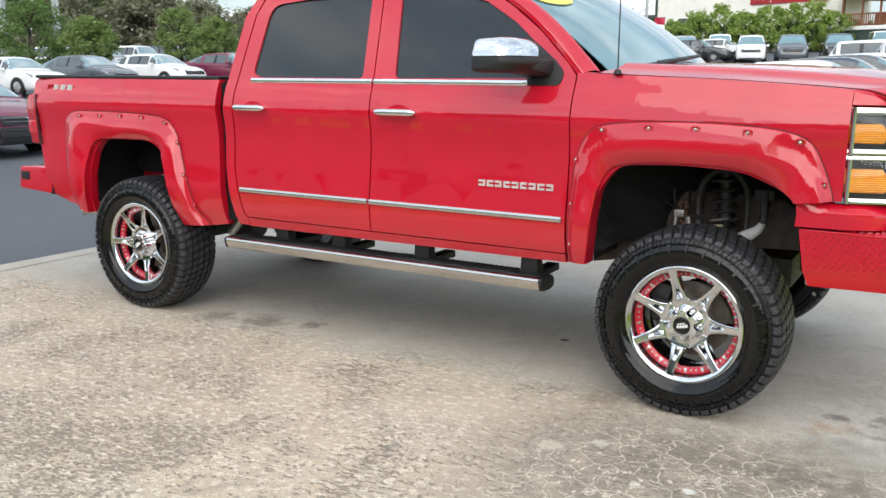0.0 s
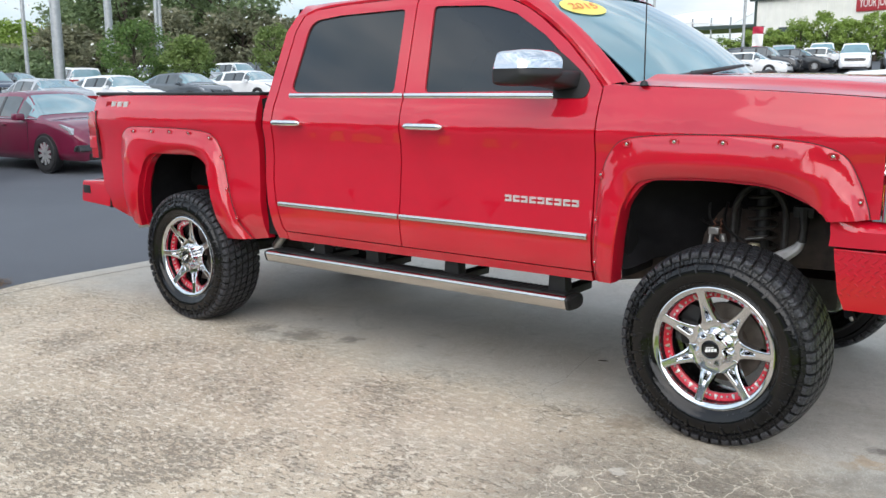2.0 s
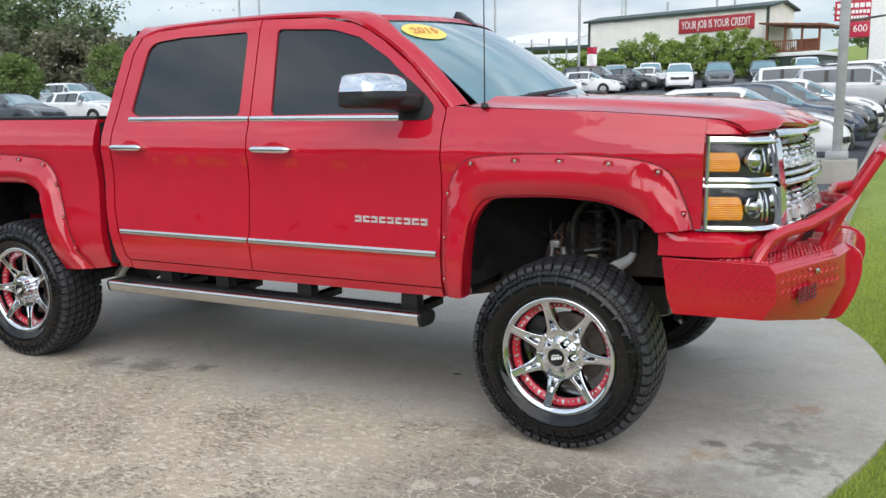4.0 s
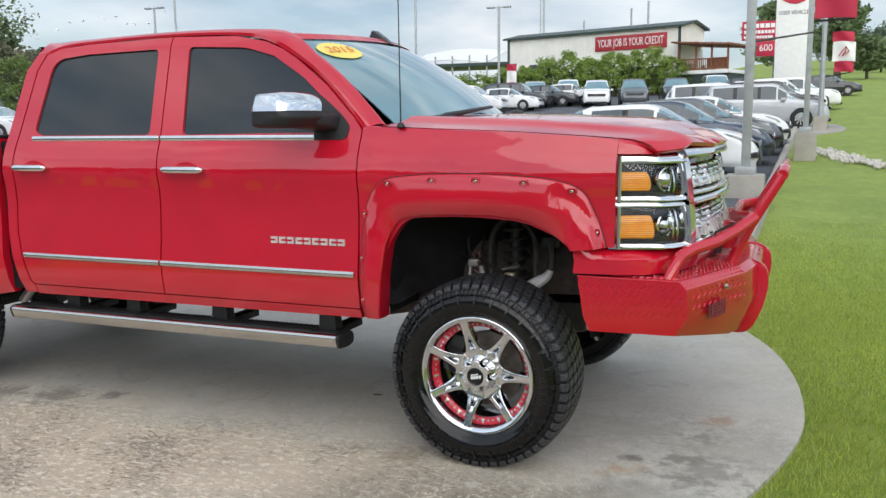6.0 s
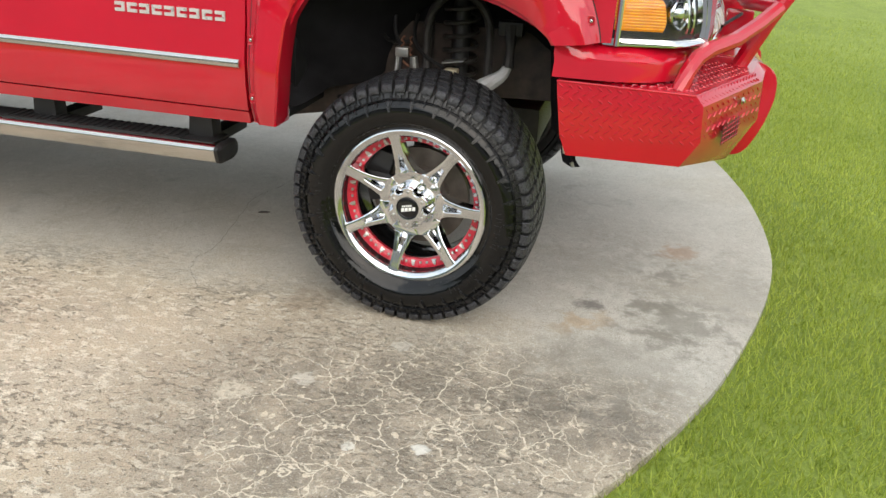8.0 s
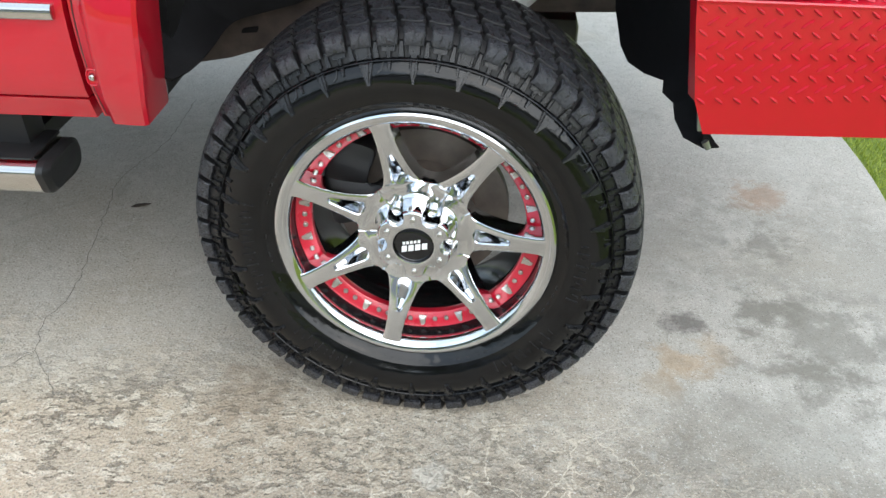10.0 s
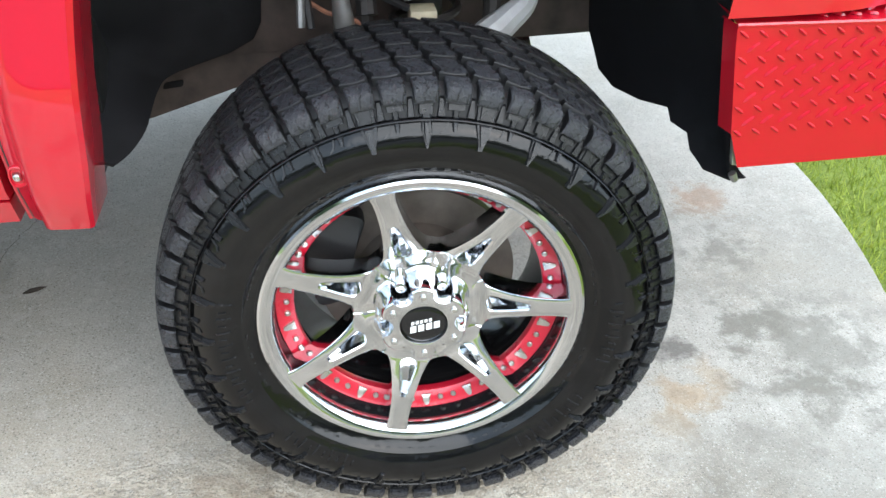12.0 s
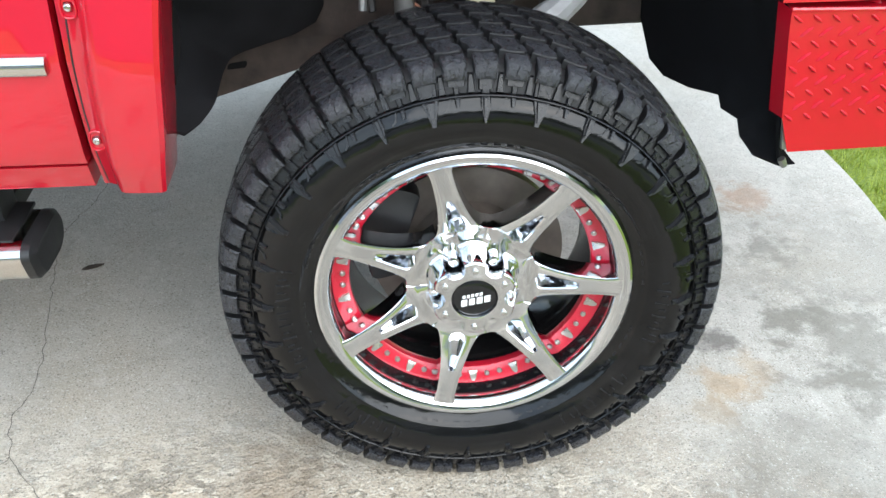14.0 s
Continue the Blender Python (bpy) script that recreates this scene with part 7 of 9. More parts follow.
def car(kind, paint, colour, m, near=False, note="parked on asphalt", group="cars in the lot"):
    L, W, R, axles, st = SHAPES[kind]
    base = empty(CAR_NAMES[kind], m)
    tagged(base, f"{colour} {'SUV' if kind == 'suv' else kind} {note}", "car", group)
    # skin: smooth sections along the length, each a rounded closed arch
    N = 4
    rings = []
    for x, w, zs, zb, zt, wt in smooth_line([q[:6] for q in st], N):
        pts = [(w * 0.90, zs), (w * 0.985, zs + 0.10), (w, zs + (zb - zs) * 0.45), (w * 0.985, zb - 0.10 * (zb - zs)), (w * 0.955, zb), (wt + (w * 0.955 - wt) * 0.12, zt - (zt - zb) * 0.10 - 0.004), (wt * 0.90, zt), (wt * 0.45, zt + 0.022), (0, zt + 0.03)]
        half = smooth_line(pts, 3)
        rings.append([Vector((x, y, z)) for y, z in half + [(-a, b) for a, b in half[-2::-1]]])
    body = bmesh.new()
    grid = [[body.verts.new(p) for p in r] for r in rings]
    for a, b in zip(grid, grid[1:]):
        for k in range(len(a) - 1):
            body.faces.new((a[k], a[k + 1], b[k + 1], b[k]))
    body.faces.new(grid[0])
    body.faces.new(grid[-1][::-1])
    part("body", body, paint, base, "", 50)

    def skin(fi, fj):
        a, b = min(int(fi), len(rings) - 2), min(int(fj), len(rings[0]) - 2)
        u, v = fi - a, fj - b
        return (rings[a][b] * (1 - u) + rings[a + 1][b] * u) * (1 - v) + (rings[a][b + 1] * (1 - u) + rings[a + 1][b + 1] * u) * v

    def pane(i0, i1, j0, j1, glass):
        gb = bmesh.new()

        def at(u, v):
            fi, fj = i0 + (i1 - i0) * u, j0 + (j1 - j0) * v
            p = skin(fi, fj)
            n = (skin(fi + 0.05, fj) - p).cross(skin(fi, fj + 0.05) - p)
            if n.length < 1e-9:
                n = Vector((0, 0, 1))
            n.normalize()
            if n.dot(p - Vector((p.x * 0.8, 0, 0.7))) < 0:
                n = -n
            return p + n * 0.006

        bent_grid(gb, at, 5, 8)
        part("window", gb, glass, base, "tinted car glass", 60)

    for k, q in enumerate(st[:-1]):
        if q[6] == "w":
            for j0, j1 in ((12.25, 14.75), (33.25, 35.75)):
                pane(k * N + 0.15, k * N + N - 0.15, j0, j1, CAR_GLASS)
        elif 0 < k and st[k - 1][6] == "w" and st[k + 1][6] in "wf":
            for j0, j1 in ((12.3, 14.7), (33.3, 35.7)):
                pane(k * N - 0.15, k * N + N + 0.15, j0, j1, GLOSS_BLACK)
        elif q[6] == "f":
            pane(k * N + 0.35, k * N + N - 0.35, 13.0, 35.0, WIND)
            for j0, j1 in ((12.25, 14.6), (33.4, 35.75)):
                pane(k * N + 0.2 + (0 if k > 4 else 1.8), k * N + N - 0.2 - (1.8 if k > 4 else 0), j0, j1, CAR_GLASS)
    # wheels set in dark arches
    first = None
    for ax in axles:
        for sgn in (-1, 1):
            mm = pose(ax, sgn * (W / 2 - 0.005), R, 0, 0, 0 if sgn < 0 else 180)
            bm = bmesh.new()
            rg = lathe(bm, [(R * 1.11, -0.05), (R * 1.11, 0.004), (R * 1.02, 0.004), (R * 0.9, -0.02)], 28, mm)
            part("wheel_arch", bm, CAR_BLACK, base)
            bm = bmesh.new()
            rg = lathe(bm, [(R * 0.66, 0.012), (R * 0.74, 0.022), (R * 0.93, 0.020), (R, 0.002), (R, -0.16), (R * 0.8, -0.19)], 28, mm)
            tyre = part("wheel", bm, CAR_TYRE, base)
            bm = bmesh.new()
            rg = lathe(bm, [(R * 0.68, 0.006), (R * 0.66, 0.014), (R * 0.62, 0.010), (R * 0.60, -0.03)], 28, mm)
            bm.faces.new(rg[-1])
            part("rim", bm, GLOSS_BLACK, tyre)
            bm = bmesh.new()
            for k in range(10):
                prism(bm, [(0.02, -0.020), (R * 0.63, -0.024), (R * 0.63, 0.024), (0.02, 0.020)], -0.012, 0.014, 0, mm @ pose(0, 0, 0, 0, k * 36 + 20, 0))
            part("alloy_star", bm, ALLOY, tyre)
    # lamps, grille, mirrors, lower intake
    fr = st[-3]
    xf, zf = fr[0], (fr[3] + fr[4]) / 2
    for sgn in (-1, 1):
        bm = bmesh.new()
        prism(bm, fillet([(xf - 0.34, zf + 0.10), (xf - 0.02, zf + 0.02), (xf + 0.075, zf - 0.085), (xf - 0.08, zf - 0.085)], 0.02, 3), sgn * (fr[1] * 0.66), sgn * (fr[1] - 0.012), 0.012)
        part("headlight", bm, LAMP_WHITE, base, "clear headlight")
        bm = bmesh.new()
        box(bm, 0.62, 0.80, *sorted((sgn * (W / 2 - 0.02), sgn * (W / 2 + 0.16))), st[8][3] - 0.02, st[8][3] + 0.11, 0.03)
        part("mirror", bm, paint, base)
        bm = bmesh.new()
        rr = st[1]
        prism(bm, fillet([(rr[0] - 0.075, rr[3] - 0.02), (rr[0] + 0.24, rr[3] + 0.00), (rr[0] + 0.20, rr[3] - 0.15), (rr[0] - 0.05, rr[3] - 0.16)], 0.02, 3), sgn * rr[1] * 0.55, sgn * (rr[1] + 0.035), 0.01)
        part("tail_light", bm, TAIL_RED, base)
    bm = bmesh.new()
    xg = st[-2][0]
    prism(bm, fillet([(xg - 0.10, zf - 0.02), (xg + 0.06, zf - 0.09), (xg + 0.105, zf - 0.20), (xg - 0.10, zf - 0.20)], 0.01, 2), -st[-2][1] * 0.72, st[-2][1] * 0.72, 0.006)
    gr = part("grille", bm, GLOSS_BLACK, base)
    for k in range(2):
        bm = bmesh.new()
        box(bm, xg + 0.03 + 0.04 * k, xg + 0.085 + 0.03 * k, -st[-2][1] * 0.66, st[-2][1] * 0.66, zf - 0.085 - 0.06 * k, zf - 0.070 - 0.06 * k)
        part("grille_bar", bm, CHROME, gr)
    bm = bmesh.new()
    lathe(bm, [(0.055, 0.0), (0.055, 0.012), (0.040, 0.012), (0.040, 0.0)], 18, pose(xg + 0.095, 0, zf - 0.10, 0, 0, 90))
    part("ring_badge", bm, CHROME, gr)
    bm = bmesh.new()
    box(bm, xg - 0.15, xg + 0.115, -st[-2][1] * 0.86, st[-2][1] * 0.86, 0.24, 0.36, 0.02)
    part("intake", bm, BLACK, base)
    if near:
        # door seams, chrome window line and handles
        for sgn in (-1, 1):
            bm = bmesh.new()
            tube(bm, [(-0.90, sgn * 0.885, 0.985), (-0.2, sgn * 0.89, 0.972), (0.42, sgn * 0.888, 0.965), (1.14, sgn * 0.87, 0.962)], 0.008, 5)
            part("window_line", bm, CHROME, base)
        for sgn in (-1, 1):
            for x in (-0.78, 0.05):
                bm = bmesh.new()
                box(bm, x - 0.09, x + 0.09, *sorted((sgn * 0.905, sgn * 0.94)), 0.83, 0.855, 0.006)
                part("door_handle", bm, paint, base)
            bm = bmesh.new()
            for x in (-0.98, -0.12, 0.86):
                box(bm, x - 0.0025, x + 0.0025, *sorted((sgn * 0.893, sgn * 0.9125)), 0.36, 0.90)
            part("door_seam", bm, BLACK, base)
        bm = bmesh.new()
        prism(bm, fillet([(xg - 0.12, 0.27), (xg + 0.122, 0.27), (xg + 0.128, 0.40), (xg + 0.092, 0.545), (xg - 0.12, 0.545)], 0.02, 3), -0.60, 0.60, 0.012)
        low = part("lower_grille", bm, BLACK, base, "wide black lower grille")
        for k in range(4):
            bm = bmesh.new()
            box(bm, xg + 0.09, xg + 0.134 - 0.008 * max(0, k - 1), -0.54, 0.54, 0.305 + 0.055 * k, 0.316 + 0.055 * k, 0.003)
            part("grille_slat", bm, GLOSS_BLACK, low)
        for sgn in (-1, 1):
            bm = bmesh.new()
            prism(bm, fillet([(xg - 0.12, 0.40), (xg + 0.09, 0.40), (xg + 0.07, 0.52), (xg - 0.05, 0.50)], 0.02, 3), sgn * 0.55, sgn * (st[-3][1] + 0.02), 0.008)
            part("fog_lamp", bm, LAMP_DARK, base)
    return base


def park(kind, paint, colour, x, y, heading=0.0, near=False, note="parked on asphalt", group="cars in the lot", lift=0.0):
    z = rise(x, y) - 0.012 + lift
    slope = 0.043 * math.cos(radians(heading - 90)) if y > 8 else 0.0
    return car(kind, paint, colour, Matrix.Translation((x, y, z)) @ pose(0, 0, 0, 0, 0, heading) @ pose(0, 0, 0, 0, -math.degrees(math.atan(slope)), 0), near, note, group)


P_WHITE = car_paint("white_car_paint", (0.84, 0.85, 0.85))
P_SILVER = car_paint("silver_car_paint", (0.48, 0.50, 0.52), 0.5)
P_GREY = car_paint("grey_car_paint", (0.10, 0.115, 0.13), 0.4)
P_DARK = car_paint("charcoal_car_paint", (0.030, 0.034, 0.040), 0.3)
P_BLUE = car_paint("slate_blue_car_paint", (0.045, 0.065, 0.10), 0.4)
P_WINE = car_paint("wine_red_car_paint", (0.175, 0.014, 0.046), 0.25)


def build_cars():
    park("sedan", P_WINE, "wine-red", -15.75, 5.75, 2, True, "with chrome window line on dark asphalt")
    park("sedan", P_DARK, "charcoal", -16.15, 2.75, 0, True, "beside the wine-red one on asphalt")
    left = [("sedan", P_SILVER, "silver", -31.0, 10.4, 4), ("sedan", P_SILVER, "silver", -30.2, 13.6, 178), ("sedan", P_WHITE, "white", -31.3, 17.4, 4), ("sedan", P_GREY, "dark grey", -31.4, 20.9, 3), ("sedan", P_WHITE, "white", -31.0, 24.3, 3), ("sedan", P_WINE, "dark red", -29.0, 27.0, 4), ("sedan", P_WHITE, "white", -28.0, 30.0, 4),
            ("suv", P_SILVER, "grey", -44.5, 14.5, 2), ("suv", P_BLUE, "slate-grey", -44.0, 18.3, 2), ("suv", P_WHITE, "white", -46.0, 24.6, 160), ("suv", P_WHITE, "white", -47.4, 30.2, 185), ("suv", P_SILVER, "silver", -47.0, 34.0, 2), ("suv", P_WHITE, "white", -47.5, 37.4, 2), ("suv", P_DARK, "black", -48.4, 41.0, 2), ("sedan", P_WHITE, "white", -44.0, 46.5, 2), ("sedan", P_DARK, "black", -38.0, 42.5, 2),
            ("suv", P_DARK, "black", -52.0, 20.5, 2), ("sedan", P_DARK, "black", -50.0, 23.0, 20)]
    for k, p, c, x, y, h in left:
        park(k, p, c, x, y, h, group="cars in the west rows")
    # row facing out along the hedge
    far = [("sedan", P_GREY, "grey", -18.0, 57.0), ("suv", P_SILVER, "silver", -16.0, 57.4), ("suv", P_WHITE, "white", -14.6, 61.5), ("suv", P_WHITE, "white", -11.3, 56.0), ("suv", P_GREY, "dark grey", -8.9, 56.5), ("suv", P_DARK, "black", -6.2, 57.0), ("suv", P_WHITE, "white", -4.2, 64.0)]
    for k, p, c, x, y in far:
        park(k, p, c, x, y, -78, note="parked along a green hedge", group="cars along the hedge")
    mid = [("suv", P_WHITE, "white", -17.8, 48.5, 2), ("sedan", P_WHITE, "white", -16.2, 51.0, 2), ("suv", P_DARK, "black", -16.4, 54.0, 2), ("sedan", P_DARK, "dark", -15.0, 56.5, 2), ("sedan", P_WHITE, "white", -14.0, 59.0, 2), ("sedan", P_SILVER, "silver", -18.2, 45.8, 2),
           ("suv", P_SILVER, "silver", 0.15, 33.4, 0), ("suv", P_WHITE, "white", -2.0, 38.8, 2), ("suv", P_WHITE, "white", 0.4, 44.5, 0), ("suv", P_DARK, "dark", 0.2, 41.0, 0), ("suv", P_WHITE, "white", 1.2, 48.5, 0), ("sedan", P_WHITE, "white", 1.0, 52.0, 0), ("sedan", P_DARK, "dark", 3.2, 66.0, 10), ("sedan", P_DARK, "dark", -2.0, 62.5, 0)]
    for k, p, c, x, y, h in mid:
        park(k, p, c, x, y, h, group="cars in the east rows")
    # unseen row, added to lay streaks in the reflections on the doors
    for k, p, c, x, h in (("suv", P_DARK, "charcoal", -13.5, 96), ("sedan", P_WHITE, "white", -10.2, 88), ("suv", P_SILVER, "silver", -6.9, 92), ("sedan", P_GREY, "dark grey", -3.5, 90), ("suv", P_WHITE, "white", 0.2, 86), ("sedan", P_BLUE, "slate-blue", 3.6, 92)):
        park(k, p, c, x * 1.5, -30.0, h, note="parked across the drive, mirrored in red doors", group="cars across the drive")
    near = [("sedan", P_WHITE, "white", -1.75, 15.2), ("sedan", P_BLUE, "slate-blue", -1.55, 18.0), ("sedan", P_GREY, "dark grey", -1.40, 20.8), ("sedan", P_WHITE, "white", -1.25, 23.6)]
    for k, p, c, x, y in near:
        park(k, p, c, x, y, 0, True, group="sedans by the kerb")


# ---- planting ----
BARK = plain("bark", (0.075, 0.058, 0.045), 0.9, 0, 0.4, 14, 0.5)
# oak, magnolia, pine and far leaves paled and greyed to suggest distance haze
LEAF_OAK = m_leaf("oak_leaf", (0.13, 0.19, 0.09), (0.31, 0.40, 0.19))
LEAF_MAG = m_leaf("magnolia_leaf", (0.16, 0.175, 0.11), (0.38, 0.365, 0.23))
LEAF_PINE = m_leaf("pine_needle", (0.11, 0.165, 0.10), (0.24, 0.32, 0.17))
LEAF_LIGHT = m_leaf("myrtle_leaf", (0.20, 0.30, 0.06), (0.44, 0.57, 0.16))
LEAF_ROUND = m_leaf("clipped_tree_leaf", (0.13, 0.20, 0.055), (0.31, 0.40, 0.13))
LEAF_HEDGE = m_leaf("hedge_leaf", (0.09, 0.165, 0.05), (0.23, 0.35, 0.10))
LEAF_FAR = m_leaf("far_leaf", (0.1, 0.14, 0.1), (0.17, 0.23, 0.14))


def leaves(name, centres, radii, per, size, rng, material, parent, squash=0.8):
    """Clumps of single leaves: each is a bent four-cornered blade."""
    verts, faces = [], []
    for c, r in zip(centres, radii):
        p = rng.normal(size=(per, 3))
        p /= np.linalg.norm(p, axis=1)[:, None]
        p *= (rng.random((per, 1)) ** 0.45) * r
        p[:, 2] *= squash
        d = rng.normal(size=(per, 3))
        d[:, 2] *= 0.6
        d /= np.linalg.norm(d, axis=1)[:, None]
        s = np.cross(d, rng.normal(size=(per, 3)))
        s /= np.linalg.norm(s, axis=1)[:, None]
        L = size * (0.6 + 0.8 * rng.random((per, 1)))
        q = p + np.asarray(c)
        b = len(verts)
        verts += np.stack([q - d * L, q + s * L * 0.42, q + d * L, q - s * L * 0.42], 1).reshape(-1, 3).tolist()
        faces += [(b + 4 * k, b + 4 * k + 1, b + 4 * k + 2, b + 4 * k + 3) for k in range(per)]
    me = bpy.data.meshes.new(name)
    me.from_pydata(verts, [], faces)
    me.materials.append(material)
    ob = new(name, me)
    if parent is not None:
        ob.parent = parent
    return ob


def tree(name, x, y, h, w, material, seed, label, shape="round", clumps=90, per=34, leaf=0.30, z=None):
    rng = np.random.default_rng(seed)
    base = empty(name, Matrix.Translation((x, y, (rise(x, y) - 0.06) if z is None else z)))
    tagged(base, label, "tree", "trees behind the lot")
    bm = bmesh.new()
    tr = h * 0.022 + 0.04
    top = h * (0.93 if shape == "cone" else 0.70)
    sway = rng.normal(size=2) * h * 0.02
    tube(bm, [(0, 0, 0), (sway[0] * 0.3, sway[1] * 0.3, h * 0.2), (sway[0], sway[1], h * 0.45), (sway[0] * 1.3, sway[1] * 1.3, top)], [tr * 1.5, tr, tr * 0.7, tr * 0.2], 9)
    cs, rs = [], []
    for k in range(clumps):
        if shape == "cone":
            u = rng.random() ** 0.8
            zz = h * (0.12 + 0.86 * u)
            rad = w / 2 * (1.02 - u) * (0.35 + 0.75 * rng.random())
            cr = w * 0.13 * (1.15 - 0.8 * u)
        else:
            u = rng.random()
            zz = h * (0.26 + 0.70 * u) if shape == "round" else h * (0.06 + 0.90 * u)
            prof = math.sin(math.pi * min(1, 0.13 + 0.80 * u)) ** 0.7
            rad = w / 2 * prof * (0.25 + 0.75 * rng.random() ** 0.6)
            cr = w * 0.125 * (0.7 + 0.6 * rng.random())
        a = rng.random() * 2 * math.pi
        cs.append((rad * math.cos(a), rad * math.sin(a), zz))
        rs.append(cr)
        if k % 6 == 0 and shape != "bush":
            z0 = max(h * 0.15, zz - rad * 0.6 - h * 0.06)
            tube(bm, [(sway[0] * z0 / h, sway[1] * z0 / h, z0), (cs[-1][0] * 0.5, cs[-1][1] * 0.5, (z0 + zz) / 2), cs[-1]], [tr * 0.5, tr * 0.3, tr * 0.1], 5)
    part("trunk", bm, BARK, base, "rough brown trunk and limbs")
    leaves("crown", cs, rs, per, leaf, rng, material, base)
    return base


def build_planting():
    back = [(-86, 30, 5.1, 9, LEAF_OAK, "round"), (-84, 36.5, 6.6, 6, LEAF_PINE, "cone"), (-80, 38.5, 5.5, 8, LEAF_LIGHT, "round"), (-91, 34, 5.2, 9, LEAF_OAK, "round"), (-72, 42, 9.4, 9, LEAF_OAK, "round"), (-66, 41, 10.9, 10, LEAF_OAK, "round"), (-69, 48, 11.7, 11, LEAF_OAK, "round"), (-60, 41, 5.8, 8, LEAF_MAG, "low"),
            (-61, 47.5, 11.5, 11, LEAF_OAK, "round"), (-57, 46, 6.0, 8, LEAF_MAG, "low"), (-56, 51, 5.2, 7, LEAF_MAG, "low"), (-60.5, 51.8, 8.1, 6, LEAF_PINE, "cone"), (-55, 57, 4.6, 8, LEAF_MAG, "low"), (-52, 60, 4.3, 8, LEAF_MAG, "low"), (-49, 63, 4.0, 7, LEAF_OAK, "low"), (-66, 36, 4.5, 8, LEAF_MAG, "low"),
            (-71, 33, 3.1, 8, LEAF_MAG, "low"), (-64, 31, 2.7, 7, LEAF_OAK, "low"), (-97, 38, 5.0, 10, LEAF_FAR, "round"), (-100, 52, 5.1, 12, LEAF_FAR, "round"), (-84, 60, 8.9, 12, LEAF_FAR, "round"), (-92, 24, 4.7, 10, LEAF_FAR, "round"), (-46, 67, 4.0, 6, LEAF_OAK, "low")]
    for k, (x, y, h, w, mt, sh) in enumerate(back):
        kinds = {id(LEAF_OAK): ("oak_tree", "tall dark-green oak behind the car lot"), id(LEAF_PINE): ("pine_tree", "dark conifer with a pointed crown"), id(LEAF_MAG): ("magnolia_tree", "dense brownish-green magnolia with pale flower specks"), id(LEAF_LIGHT): ("maple_tree", "bright green broadleaf tree"), id(LEAF_FAR): ("far_tree", "hazy green tree in the distance")}[id(mt)]
        tree(kinds[0], x, y, h, w, mt, 100 + k, kinds[1], sh, 140, 64, 0.21)
    # pale flowers among the magnolias
    rng = np.random.default_rng(9)
    cs = [(x + rng.normal() * 2.2 + 2.4, y + rng.normal() * 2.2 - 2.6, rise(x, y) + 1.5 + rng.random() * 6.5) for x, y, h, w, mt, sh in back if mt is LEAF_MAG for _ in range(26)]
    tagged(leaves("magnolia_flowers", cs, [0.12] * len(cs), 4, 0.13, rng, WHITE, None), "small white magnolia blossoms among the leaves", "flowers", kind="stuff")
    # clipped round trees in the lot islands
    for k, (x, y, h, w, mt) in enumerate([(-38.6, 23.4, 4.1, 3.8, LEAF_HEDGE), (-35.6, 24.3, 3.3, 2.7, LEAF_ROUND), (-43.2, 37.2, 4.3, 3.2, LEAF_ROUND), (-36.5, 33.5, 3.4, 2.8, LEAF_ROUND)]):
        tree("small_tree", x, y, h, w, mt, 300 + k, "small rounded ornamental tree in a lot island", "low", 110, 60, 0.10)
    # hedge and taller shrubs in front of the white building
    rng = np.random.default_rng(21)
    cs, rs = [], []
    for k in range(420):
        u = rng.random()
        x, y = -29 + 23.5 * u, 70.8 + 5.0 * u + rng.normal() * 0.7
        cs.append((x, y, rise(x, y) + 0.3 + 2.0 * rng.random()))
        rs.append(0.55)
    tagged(leaves("hedge", cs, rs, 40, 0.13, rng, LEAF_HEDGE, None), "dense dark-green clipped hedge", "hedge", kind="stuff")
    for k, (u, h) in enumerate([(0.10, 2.4), (0.20, 2.2), (0.28, 3.0), (0.35, 2.8), (0.43, 3.8), (0.51, 4.1), (0.58, 3.4), (0.66, 4.0), (0.73, 3.9), (0.80, 4.1), (0.87, 3.2)]):
        x, y = -29 + 23.5 * u, 69.8 + 5.0 * u
        tagged(tree("shrub", x, y, h, 3.0, LEAF_LIGHT, 400 + k, "leafy light-green shrub in front of the white building", "bush", 60, 46, 0.13), category="shrub", group="shrubs by the building")
    # trees beyond the pylon and along the road
    for k, (x, y, h, w, mt) in enumerate([(5.6, 108, 12.5, 6, LEAF_OAK), (9.0, 112, 5.0, 5, LEAF_OAK), (-1.0, 120, 10, 9, LEAF_OAK), (13.5, 150, 5, 7, LEAF_HEDGE), (20, 190, 9, 14, LEAF_FAR), (28, 200, 10, 16, LEAF_FAR), (38, 205, 11, 18, LEAF_FAR), (48, 200, 11, 18, LEAF_FAR), (60, 205, 12, 20, LEAF_FAR), (10, 200, 10, 14, LEAF_FAR)]):
        tree("roadside_tree", x, y, h, w, mt, 500 + k, "broad green tree along the far road", "round", 110, 40, 0.32)
    # tree line added out of view behind the viewer, for dark reflections in paint
    for k in range(26):
        x = -90 + 7.0 * k + 1.0 * math.sin(7 * k)
        tree("backdrop_tree", x, -55 - 2 * math.cos(3 * k), 11.0 + 0.6 * math.sin(5 * k), 14, LEAF_OAK, 700 + k, "broad green tree across the street", "bush", 130, 40, 0.6)
    # mulch island with a small bush beside the pad
    bm = bmesh.new()
    ring = smooth_line([(-5.82, -0.17), (-5.16, -1.02), (-4.75, -1.45), (-5.2, -2.4), (-6.6, -2.9), (-7.4, -2.0), (-7.0, -0.8), (-6.3, -0.25)], 5, True)
    ctr = bm.verts.new((-6.1, -1.4, 0.10))
    vs = [bm.verts.new((x, y, -0.03)) for x, y in ring]
